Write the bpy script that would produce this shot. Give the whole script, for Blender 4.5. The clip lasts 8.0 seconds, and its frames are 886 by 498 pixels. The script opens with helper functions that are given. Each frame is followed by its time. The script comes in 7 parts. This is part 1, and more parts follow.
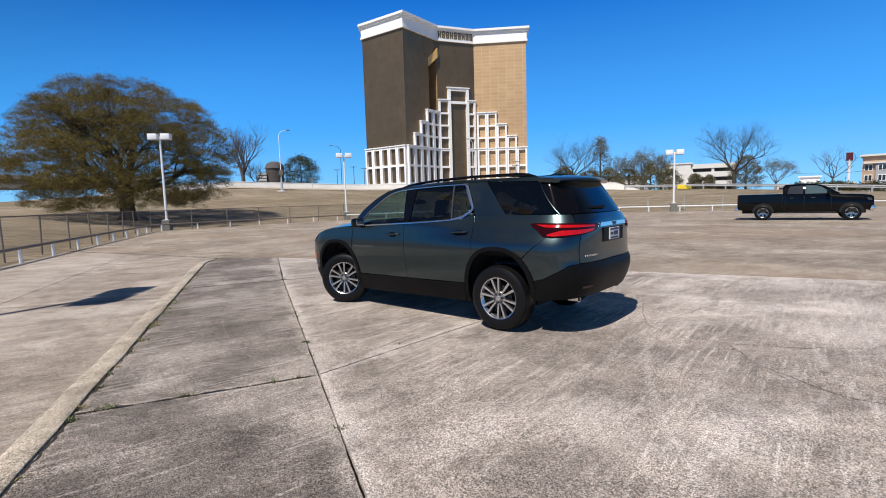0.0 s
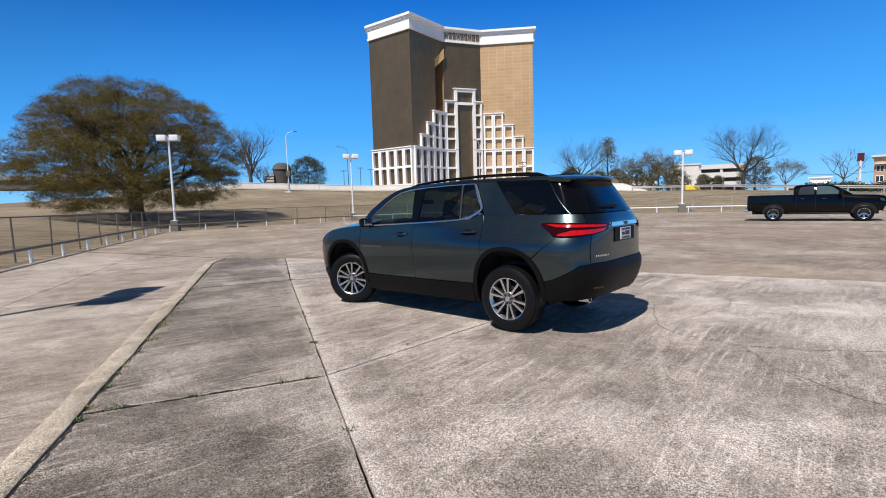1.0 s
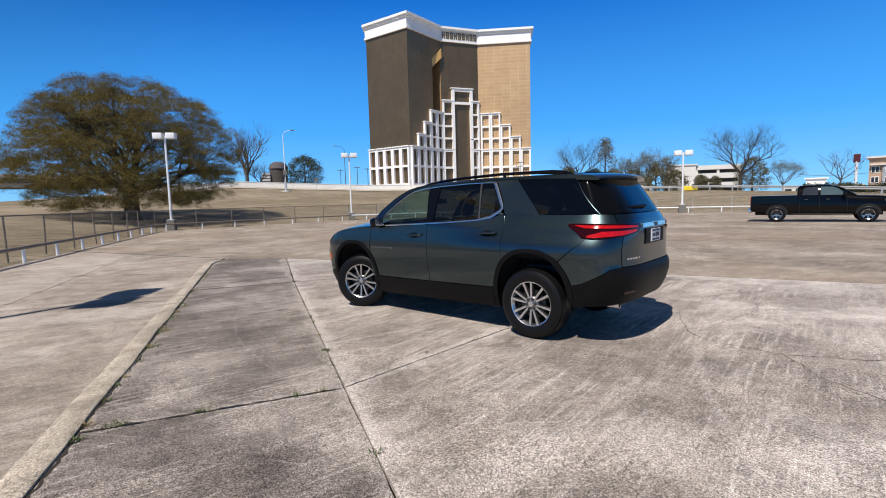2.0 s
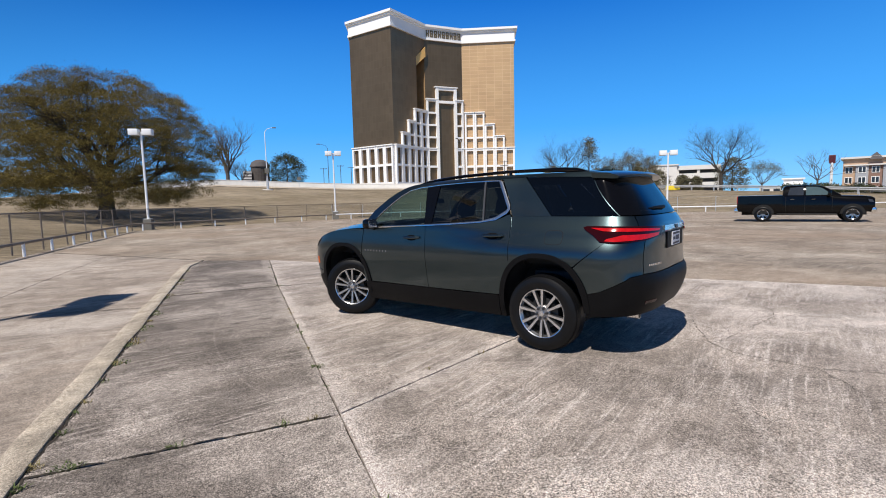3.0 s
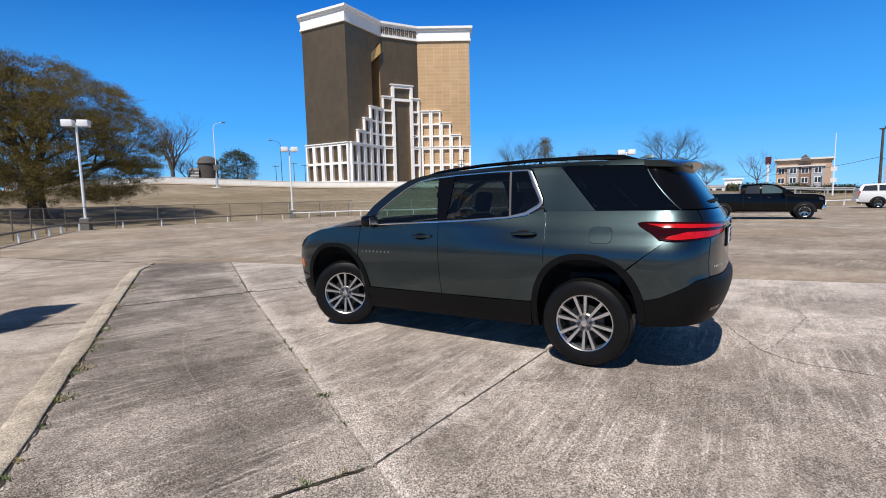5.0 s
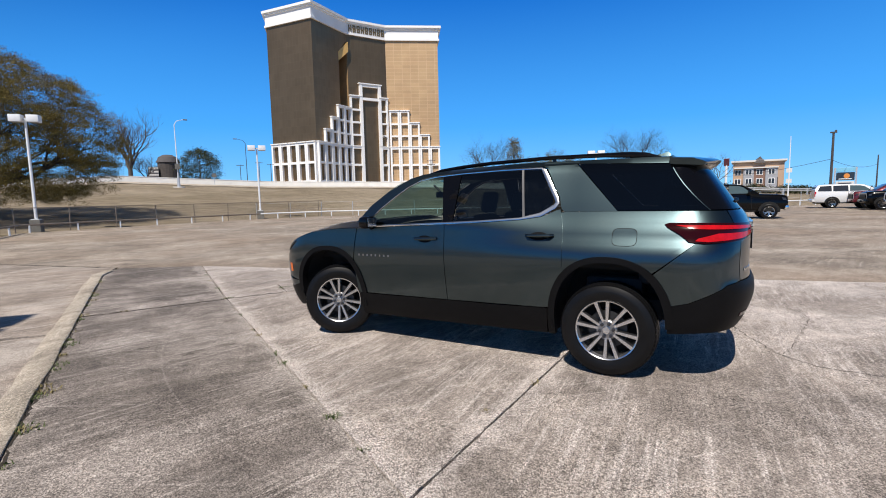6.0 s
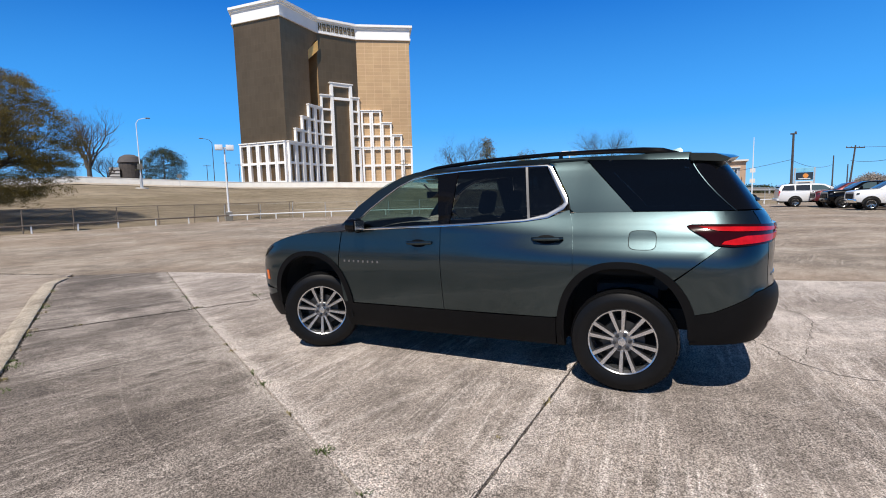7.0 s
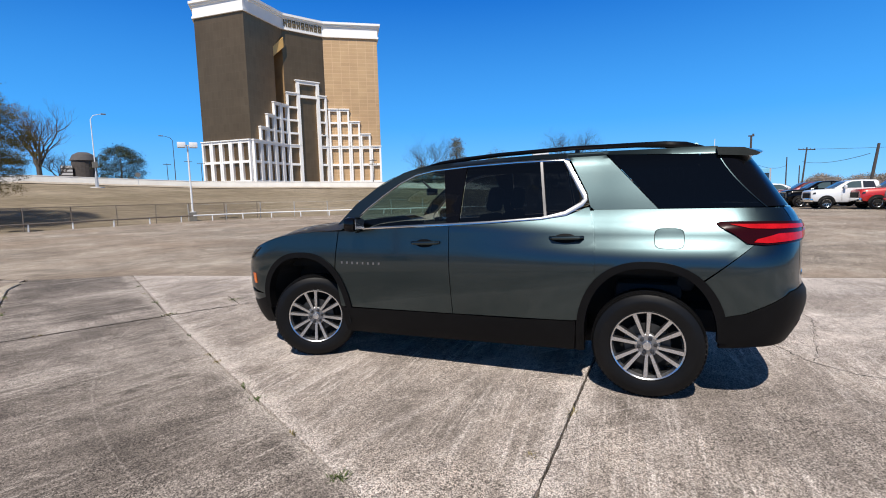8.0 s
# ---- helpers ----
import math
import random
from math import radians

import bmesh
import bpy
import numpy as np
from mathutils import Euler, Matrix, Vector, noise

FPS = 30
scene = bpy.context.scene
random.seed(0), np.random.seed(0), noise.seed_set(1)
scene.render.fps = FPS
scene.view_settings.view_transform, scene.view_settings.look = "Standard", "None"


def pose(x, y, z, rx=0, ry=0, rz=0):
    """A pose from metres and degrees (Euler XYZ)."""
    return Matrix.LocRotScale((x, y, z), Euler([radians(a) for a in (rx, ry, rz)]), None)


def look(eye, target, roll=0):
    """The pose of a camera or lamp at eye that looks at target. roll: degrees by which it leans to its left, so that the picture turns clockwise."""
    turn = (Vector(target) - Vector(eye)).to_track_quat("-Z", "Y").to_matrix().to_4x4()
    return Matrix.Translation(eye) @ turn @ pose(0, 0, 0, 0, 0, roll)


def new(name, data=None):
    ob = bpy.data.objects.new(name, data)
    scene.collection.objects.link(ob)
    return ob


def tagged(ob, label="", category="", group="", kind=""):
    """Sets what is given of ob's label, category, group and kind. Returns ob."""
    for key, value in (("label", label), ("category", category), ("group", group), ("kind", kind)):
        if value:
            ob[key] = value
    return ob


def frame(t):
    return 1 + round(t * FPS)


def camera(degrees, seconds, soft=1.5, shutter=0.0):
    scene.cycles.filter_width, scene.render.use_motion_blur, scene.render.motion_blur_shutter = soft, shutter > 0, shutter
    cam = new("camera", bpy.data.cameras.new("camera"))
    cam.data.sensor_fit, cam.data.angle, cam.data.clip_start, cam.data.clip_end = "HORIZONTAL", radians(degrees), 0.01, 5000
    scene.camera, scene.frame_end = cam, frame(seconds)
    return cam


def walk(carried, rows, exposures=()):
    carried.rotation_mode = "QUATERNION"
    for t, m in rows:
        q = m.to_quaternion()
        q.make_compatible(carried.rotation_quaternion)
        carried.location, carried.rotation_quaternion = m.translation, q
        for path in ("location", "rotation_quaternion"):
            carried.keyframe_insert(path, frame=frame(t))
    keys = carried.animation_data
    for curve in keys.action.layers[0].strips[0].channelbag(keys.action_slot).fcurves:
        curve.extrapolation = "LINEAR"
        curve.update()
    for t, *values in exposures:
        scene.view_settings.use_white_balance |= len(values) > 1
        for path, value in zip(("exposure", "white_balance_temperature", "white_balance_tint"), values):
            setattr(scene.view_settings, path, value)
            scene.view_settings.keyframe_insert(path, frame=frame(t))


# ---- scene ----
cam = camera(85.4, 8.0, soft=1.0)
PATH = [
    (0, (0.043, -0.142, 1.597), (0.76, 1.714, 1.397), -1.7),
    (0.5, (0.051, -0.143, 1.592), (0.756, 1.718, 1.394), -1.7),
    (1, (0.033, -0.082, 1.58), (0.726, 1.784, 1.385), -1.7),
    (2.5, (-0.137, 0.579, 1.583), (0.596, 2.429, 1.384), -1.4),
    (3, (-0.105, 0.845, 1.595), (0.665, 2.68, 1.393), -1.4),
    (3.5, (-0.19, 1.083, 1.552), (0.6, 2.909, 1.347), -1.4),
    (4, (-0.318, 1.331, 1.573), (0.509, 3.141, 1.367), -1.3),
    (4.5, (-0.322, 1.579, 1.545), (0.56, 3.361, 1.336), -1.3),
    (6, (-0.541, 2.309, 1.551), (0.507, 3.999, 1.338), -1.3),
    (6.5, (-0.552, 2.525, 1.534), (0.557, 4.175, 1.319), -1.3),
    (7, (-0.49, 2.782, 1.553), (0.652, 4.41, 1.339), -1.5),
    (7.5, (-0.511, 2.978, 1.532), (0.668, 4.58, 1.315), -1.6),
    (8, (-0.596, 3.213, 1.535), (0.649, 4.763, 1.317), -1.5),
]
walk(cam, [(t, look(eye, target, roll)) for t, eye, target, roll in PATH])

# ---------------------------------------------------------------- light
SUN_AZ = math.atan2(-0.78, -0.62)      # towards the sun, measured from +y to +x
SUN_EL = radians(53)
world = bpy.data.worlds.new("sky")
scene.world = world
world.use_nodes = True
wn = world.node_tree
sky = wn.nodes.new("ShaderNodeTexSky")
sky.sky_type = "NISHITA"
sky.sun_disc = False
sky.sun_elevation = SUN_EL
sky.sun_rotation = SUN_AZ
sky.altitude = 2500
sky.air_density = 1.0
sky.dust_density = 0.0
sky.ozone_density = 6.0
wn.nodes["Background"].inputs["Strength"].default_value = 0.165
deep = wn.nodes.new("ShaderNodeHueSaturation")
deep.inputs["Saturation"].default_value = 1.24
deep.inputs["Hue"].default_value = 0.508
wn.links.new(sky.outputs[0], deep.inputs["Color"])
# clear, dry air: the blue runs from a pale rim to a deep crown
tc = wn.nodes.new("ShaderNodeTexCoord")
sep = wn.nodes.new("ShaderNodeSeparateXYZ")
grade = wn.nodes.new("ShaderNodeValToRGB")
for i, (pos, col) in enumerate(((0.0, (0.20, 0.57, 0.97)), (0.14, (0.065, 0.39, 0.95)), (0.37, (0.009, 0.155, 0.61)), (0.47, (0.06, 0.115, 0.235)), (0.74, (0.07, 0.095, 0.15)), (1.0, (0.032, 0.037, 0.052)))):
    e = grade.color_ramp.elements[i] if i < 2 else grade.color_ramp.elements.new(pos)
    e.position, e.color = pos, (*col, 1)
scale = wn.nodes.new("ShaderNodeVectorMath")
scale.operation = "SCALE"
scale.inputs["Scale"].default_value = 6.7
both = wn.nodes.new("ShaderNodeMix")
both.data_type = "RGBA"
both.inputs[0].default_value = 0.92
wn.links.new(tc.outputs["Generated"], sep.inputs[0])
wn.links.new(sep.outputs["Z"], grade.inputs["Fac"])
wn.links.new(grade.outputs["Color"], scale.inputs[0])
wn.links.new(deep.outputs[0], both.inputs[6])
wn.links.new(scale.outputs[0], both.inputs[7])
# a clear sky is darkest at a right angle to the sun
aim = wn.nodes.new("ShaderNodeVectorMath")
aim.operation = "DOT_PRODUCT"
aim.inputs[1].default_value = (math.sin(SUN_AZ) * math.cos(SUN_EL), math.cos(SUN_AZ) * math.cos(SUN_EL), math.sin(SUN_EL))
wn.links.new(tc.outputs["Generated"], aim.inputs[0])
turnto = wn.nodes.new("ShaderNodeMapRange")
turnto.inputs["From Min"].default_value = -1.0
wn.links.new(aim.outputs["Value"], turnto.inputs["Value"])
arc = wn.nodes.new("ShaderNodeValToRGB")
arc.color_ramp.interpolation = "B_SPLINE"
for i, (pos, v) in enumerate(((0.0, 1.03), (0.42, 1.03), (0.50, 0.82), (0.58, 0.66), (0.75, 0.75), (1.0, 1.1))):
    e = arc.color_ramp.elements[i] if i < 2 else arc.color_ramp.elements.new(pos)
    e.position, e.color = pos, (v, v, v, 1)
wn.links.new(turnto.outputs[0], arc.inputs["Fac"])
dim = wn.nodes.new("ShaderNodeMix")
dim.data_type, dim.blend_type = "RGBA", "MULTIPLY"
dim.inputs[0].default_value = 1.0
wn.links.new(both.outputs[2], dim.inputs[6])
wn.links.new(arc.outputs["Color"], dim.inputs[7])
wn.links.new(dim.outputs[2], wn.nodes["Background"].inputs["Color"])

sun = new("sun", bpy.data.lights.new("sun", "SUN"))
sun.data.energy = 5.0
sun.data.angle = radians(0.55)
sun.data.color = (1.0, 0.93, 0.84)
SUN_DIR = Vector((math.sin(SUN_AZ) * math.cos(SUN_EL), math.cos(SUN_AZ) * math.cos(SUN_EL), math.sin(SUN_EL)))
sun.matrix_world = look(SUN_DIR * 50, (0, 0, 0))
scene.view_settings.exposure = 0.0

# ---------------------------------------------------------------- materials
class Nodes:
    """A short way to write a node material."""

    def __init__(self, name):
        self.m = bpy.data.materials.new(name)
        self.m.use_nodes = True
        self.t = self.m.node_tree
        self.b = self.t.nodes["Principled BSDF"]
        self.out = self.t.nodes["Material Output"]

    def n(self, kind, **kw):
        nd = self.t.nodes.new("ShaderNode" + kind)
        for k, v in kw.items():
            if k in nd.inputs:
                nd.inputs[k].default_value = v
        return nd

    def link(self, a, b):
        self.t.links.new(a, b)

    def coords(self, scale=(1, 1, 1), rot=(0, 0, 0)):
        tc = self.n("TexCoord")
        mp = self.n("Mapping")
        mp.inputs["Scale"].default_value = scale
        mp.inputs["Rotation"].default_value = rot
        self.link(tc.outputs["Object"], mp.inputs["Vector"])
        return mp.outputs[0]

    def noise(self, vec, scale, detail=4, rough=0.6, dist=0.0):
        nd = self.n("TexNoise", Scale=scale, Detail=detail, Roughness=rough, Distortion=dist)
        self.link(vec, nd.inputs["Vector"])
        return nd.outputs["Fac"]

    def voronoi(self, vec, scale, feature="F1", out="Distance"):
        nd = self.n("TexVoronoi", Scale=scale)
        nd.feature = feature
        self.link(vec, nd.inputs["Vector"])
        return nd.outputs[out]

    def ramp(self, fac, *stops):
        nd = self.n("ValToRGB")
        els = nd.color_ramp.elements
        while len(els) < len(stops):
            els.new(0.5)
        for e, (p, c) in zip(els, stops):
            e.position = p
            e.color = (c, c, c, 1) if isinstance(c, (int, float)) else (*c, 1)
        self.link(fac, nd.inputs["Fac"])
        return nd.outputs["Color"]

    def mix(self, fac, a, b, mode="MIX"):
        nd = self.t.nodes.new("ShaderNodeMix")
        nd.data_type = "RGBA"
        nd.blend_type = mode
        for sock, v in ((0, fac), (6, a), (7, b)):
            if isinstance(v, bpy.types.NodeSocket):
                self.link(v, nd.inputs[sock])
            elif sock == 0:
                nd.inputs[0].default_value = v
            else:
                nd.inputs[sock].default_value = (*v, 1)
        return nd.outputs[2]

    def math(self, op, a, b=0.0):
        nd = self.n("Math")
        nd.operation = op
        for i, v in enumerate((a, b)):
            if isinstance(v, bpy.types.NodeSocket):
                self.link(v, nd.inputs[i])
            else:
                nd.inputs[i].default_value = v
        return nd.outputs[0]

    def bump(self, height, strength=0.3, distance=0.01):
        nd = self.n("Bump", Strength=strength, Distance=distance)
        self.link(height, nd.inputs["Height"])
        self.link(nd.outputs[0], self.b.inputs["Normal"])

    def color(self, c):
        self.link(c, self.b.inputs["Base Color"])


def simple(name, col, rough=0.6, metal=0.0, var=0.12, scale=6.0, spec=None, coat=0.0, bump=0.0):
    """Paint, plastic, metal or rubber with slight variation at two scales."""
    k = Nodes(name)
    v = k.coords()
    a = k.noise(v, scale, 5)
    b = k.noise(v, scale * 14, 3)
    m = k.math("MULTIPLY_ADD", b, 0.4)
    k.t.nodes[-1].inputs[2].default_value = 0.0
    s = k.math("ADD", a, m)
    lo = tuple(max(0.0, c * (1 - var)) for c in col)
    hi = tuple(min(1.0, c * (1 + var)) for c in col)
    k.color(k.ramp(s, (0.4, lo), (0.95, hi)))
    k.b.inputs["Roughness"].default_value = rough
    k.b.inputs["Metallic"].default_value = metal
    if spec is not None:
        k.b.inputs["Specular IOR Level"].default_value = spec
    if coat:
        k.b.inputs["Coat Weight"].default_value = coat
        k.b.inputs["Coat Roughness"].default_value = 0.03
    if bump:
        k.bump(s, bump, 0.005)
    return k.m


def concrete(name, tone, dark, light, along=0.35, speckle=1.0, stain=1.0, brown=0.0, worn=(), arcs=(), edges=()):
    """Worn exposed-aggregate concrete: fine stones, blotches, scuffs and stains."""
    k = Nodes(name)
    v = k.coords()

    def stretched(turn, sx, sy):
        a = k.n("Mapping")
        a.inputs["Rotation"].default_value = (0, 0, -turn)
        k.link(v, a.inputs["Vector"])
        b = k.n("Mapping")
        b.inputs["Scale"].default_value = (sx, sy, 1)
        k.link(a.outputs[0], b.inputs["Vector"])
        return b.outputs[0]

    big = k.noise(v, 0.35, 6, 0.62, 0.4)
    mid = k.noise(v, 1.7, 8, 0.72, 0.3)
    fine = k.noise(v, 48, 6, 0.8)
    grit = k.noise(v, 9.0, 6, 0.7)
    stones = k.voronoi(v, 165, out="Color")
    stones2 = k.voronoi(v, 80, out="Color")
    base = k.ramp(big, (0.3, dark), (0.5, tone), (0.72, light))
    patch = k.ramp(mid, (0.36, 0.30), (0.5, 0.50), (0.66, 0.74))
    c = k.mix(0.75 * stain, base, patch, "OVERLAY")
    c = k.mix(0.35 * stain, c, k.ramp(grit, (0.3, 0.28), (0.7, 0.75)), "OVERLAY")
    # long pale scuffs along the way of the traffic, some broad, some thin
    broad = k.noise(stretched(along, 0.5, 4.0), 1.1, 7, 0.7, 0.3)
    thin = k.noise(stretched(along + 0.12, 0.7, 14.0), 1.4, 7, 0.72, 0.2)
    cross = k.noise(stretched(along - 0.75, 0.6, 16.0), 1.2, 6, 0.7, 0.25)
    keep = k.ramp(k.noise(v, 0.8, 5, 0.65), (0.42, 0.15), (0.62, 1.0))
    for f, lo, hi, amt in ((broad, 0.50, 0.66, 0.6), (thin, 0.52, 0.62, 0.85), (cross, 0.57, 0.66, 0.6)):
        c = k.mix(k.math("MULTIPLY", k.ramp(f, (lo, 0.0), (hi, amt * stain)), keep), c, light)
    c = k.mix(k.ramp(broad, (0.30, 0.5 * stain), (0.44, 0.0)), c, dark)
    # pale worn places and the arcs that turning tyres leave, with ragged edges
    ragged = k.noise(stretched(along, 1.0, 5.0), 3.0, 6, 0.75)
    for x, y, r in worn:
        dist = k.n("VectorMath")
        dist.operation = "DISTANCE"
        k.link(v, dist.inputs[0])
        dist.inputs[1].default_value = (x, y, 0)
        f = k.math("SUBTRACT", 1.0, k.math("DIVIDE", dist.outputs["Value"], r))
        f = k.math("ADD", f, k.math("MULTIPLY", k.math("SUBTRACT", ragged, 0.5), 1.9))
        c = k.mix(k.ramp(f, (0.3, 0.0), (0.85, 0.5)), c, light)
    for x, y, r, wd in arcs:
        dist = k.n("VectorMath")
        dist.operation = "DISTANCE"
        k.link(v, dist.inputs[0])
        dist.inputs[1].default_value = (x, y, 0)
        f = k.math("ABSOLUTE", k.math("SUBTRACT", dist.outputs["Value"], r))
        f = k.math("SUBTRACT", 1.0, k.math("DIVIDE", f, wd))
        f = k.math("MULTIPLY", f, k.math("MULTIPLY", ragged, 1.5))
        c = k.mix(k.ramp(f, (0.35, 0.0), (0.9, 0.36)), c, light)
    # rubbed rims along the joints, at a turn and an offset each
    for turn, off, wd in edges:
        nd = k.n("VectorMath")
        nd.operation = "DOT_PRODUCT"
        k.link(v, nd.inputs[0])
        nd.inputs[1].default_value = (-math.sin(turn), math.cos(turn), 0)
        f = k.math("ABSOLUTE", k.math("SUBTRACT", nd.outputs["Value"], off))
        f = k.math("SUBTRACT", 1.0, k.math("DIVIDE", f, wd))
        f = k.math("ADD", f, k.math("MULTIPLY", k.math("SUBTRACT", mid, 0.5), 2.6))
        c = k.mix(k.ramp(f, (0.25, 0.0), (0.85, 0.5)), c, light)
    even = k.ramp(k.noise(v, 1.1, 5, 0.65), (0.35, 0.55), (0.65, 1.0))
    sp = k.ramp(stones, (0.22, 0.08), (0.5, 0.48), (0.78, 0.96))
    c = k.mix(k.math("MULTIPLY", even, min(1.0, 1.0 * speckle)), c, sp, "OVERLAY")
    sp2 = k.ramp(stones2, (0.15, 0.24), (0.5, 0.48), (0.85, 0.80))
    c = k.mix(0.28 * speckle, c, sp2, "OVERLAY")
    c = k.mix(0.7 * speckle, c, k.ramp(fine, (0.3, 0.18), (0.7, 0.85)), "OVERLAY")
    if brown:
        c = k.mix(k.ramp(k.noise(v, 0.12, 5, 0.6), (0.4, 0.0), (0.65, brown)), c, (0.30, 0.20, 0.13))
    k.color(c)
    k.b.inputs["Roughness"].default_value = 0.9
    k.b.inputs["Specular IOR Level"].default_value = 0.25
    h = k.math("ADD", fine, k.math("MULTIPLY", k.voronoi(v, 110), 0.9))
    k.bump(h, 0.45 * speckle, 0.005)
    return k.m


JT = math.atan(0.493)
M_PAD = concrete("exposed_concrete", (0.325, 0.280, 0.247), (0.20, 0.171, 0.150), (0.62, 0.555, 0.515), 0.42,
                 worn=((6.2, 3.0, 1.5), (7.6, 3.6, 1.3), (4.2, 1.0, 1.0), (2.2, 2.6, 0.7), (8.5, 5.2, 1.5)), arcs=((0.2, 11.0, 5.2, 0.10), (9.0, -2.0, 6.2, 0.12), (9.0, -2.0, 7.7, 0.12)),
                 edges=((math.pi / 2, -0.5, 0.22), (JT, 4.39 * math.cos(JT) - 0.5 * math.sin(JT), 0.25), (math.atan(-1.135), 16.18 * math.cos(math.atan(-1.135)), 0.9)))
M_PADOLD = concrete("old_exposed_concrete", (0.168, 0.144, 0.127), (0.098, 0.084, 0.074), (0.47, 0.415, 0.375), 0.16,
                    worn=((0.35, 6.6, 0.55), (0.3, 4.5, 0.4), (-0.9, 8.8, 0.6)), arcs=((6.48, 7.6, 6.98, 0.022),),
                    edges=((math.pi / 2, -0.5, 0.20), (math.pi / 2, 1.42, 0.10), (0.0, 4.37, 0.10)))
M_LOT = concrete("far_concrete", (0.285, 0.242, 0.200), (0.18, 0.150, 0.122), (0.46, 0.405, 0.345), 0.15, 0.9, 1.0, 0.40)
M_LANE = concrete("sandy_concrete", (0.305, 0.258, 0.218), (0.212, 0.178, 0.150), (0.51, 0.455, 0.405), 0.12, 0.6, 1.0, 0.25, edges=((math.pi / 2, 5.2, 2.2), (0.0, 9.0, 0.8)))
M_KERB = concrete("kerb_concrete", (0.40, 0.345, 0.28), (0.25, 0.212, 0.168), (0.51, 0.45, 0.375), 1.5, 0.7, 1.0)
M_DIRT = simple("joint_dirt", (0.035, 0.028, 0.021), 0.95, var=0.5, scale=8)


def grass_material():
    k = Nodes("dry_grass")
    v = k.coords()
    a = k.noise(v, 0.06, 6, 0.6)
    b = k.noise(k.coords((0.35, 2.4, 1)), 1.3, 9, 0.8)
    c = k.ramp(a, (0.35, (0.205, 0.165, 0.112)), (0.5, (0.265, 0.216, 0.152)), (0.68, (0.345, 0.285, 0.21)))
    c = k.mix(0.9, c, k.ramp(b, (0.33, 0.12), (0.67, 0.86)), "OVERLAY")
    c = k.mix(k.ramp(k.noise(v, 0.25, 5, 0.7), (0.5, 0.0), (0.68, 0.28)), c, (0.10, 0.10, 0.05))
    c = k.mix(0.5, c, k.ramp(k.noise(v, 14, 4, 0.8), (0.3, 0.25), (0.7, 0.75)), "OVERLAY")
    k.color(c)
    k.b.inputs["Roughness"].default_value = 0.95
    k.b.inputs["Specular IOR Level"].default_value = 0.1
    k.bump(k.noise(v, 9, 5, 0.8), 0.6, 0.05)
    return k.m


M_GRASS = grass_material()
M_WHITEWALL = simple("pale_concrete_wall", (0.84, 0.81, 0.75), 0.85, var=0.12, scale=0.6)
M_WHITE = simple("white_render", (0.93, 0.92, 0.90), 0.7, var=0.04, scale=0.3)
M_GALV = simple("galvanised_steel", (0.55, 0.56, 0.57), 0.5, 0.5, 0.15, 5)
M_WHITEMETAL = simple("white_painted_metal", (0.80, 0.81, 0.82), 0.45, var=0.06, scale=4)
M_RUSTRAIL = simple("weathered_steel", (0.20, 0.165, 0.135), 0.7, 0.3, 0.3, 6)
M_GREYCON = simple("grey_footing", (0.16, 0.155, 0.14), 0.9, var=0.25, scale=5)


def facade_material():
    """Bronze reflective glass in panels, faint joints between them."""
    k = Nodes("bronze_glass")
    v = k.coords()
    br = k.n("TexBrick", Scale=1.0)
    br.offset = 0.0
    # toned down for the wings that throw back little light
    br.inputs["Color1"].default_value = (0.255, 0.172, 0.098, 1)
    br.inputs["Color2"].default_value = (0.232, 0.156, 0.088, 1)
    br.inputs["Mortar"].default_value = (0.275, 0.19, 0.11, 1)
    br.inputs["Mortar Size"].default_value = 0.05
    br.inputs["Brick Width"].default_value = 1.5
    br.inputs["Row Height"].default_value = 3.1
    uv = k.n("UVMap")
    k.link(uv.outputs[0], br.inputs["Vector"])
    k.color(k.mix(0.35, br.outputs["Color"], k.ramp(k.noise(v, 0.12, 5), (0.3, 0.36), (0.7, 0.62)), "OVERLAY"))
    k.b.inputs["Metallic"].default_value = 0.9
    k.b.inputs["Roughness"].default_value = 0.5
    return k.m


M_FACADE = facade_material()


def lit_facade():
    """Lit satin-gold copy of the bronze glass, pale joints, on the wing beside the portal."""
    k = Nodes("lit_bronze_glass")
    br = k.n("TexBrick", Scale=1.0)
    br.offset = 0.0
    # brighter tones stand for the glare off this wing
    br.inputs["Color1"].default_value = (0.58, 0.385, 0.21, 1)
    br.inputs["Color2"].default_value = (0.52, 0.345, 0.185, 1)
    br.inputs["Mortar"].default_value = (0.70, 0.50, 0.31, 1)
    br.inputs["Mortar Size"].default_value = 0.06
    br.inputs["Brick Width"].default_value = 3.6
    br.inputs["Row Height"].default_value = 1.55
    uv = k.n("UVMap")
    k.link(uv.outputs[0], br.inputs["Vector"])
    k.color(k.mix(0.35, br.outputs["Color"], k.ramp(k.noise(k.coords(), 0.10, 5), (0.3, 0.38), (0.7, 0.62)), "OVERLAY"))
    k.b.inputs["Metallic"].default_value = 0.35
    k.b.inputs["Roughness"].default_value = 0.55
    return k.m


M_LITWING = lit_facade()

# ---------------------------------------------------------------- mesh tools
def mesh_of(name, bm, material, smooth=False, sharp=35):
    me = bpy.data.meshes.new(name)
    bmesh.ops.recalc_face_normals(bm, faces=bm.faces[:])
    bm.to_mesh(me)
    bm.free()
    for m in (material if isinstance(material, (list, tuple)) else [material]):
        me.materials.append(m)
    if smooth:
        me.shade_smooth()
        me.set_sharp_from_angle(angle=radians(sharp))
    return me


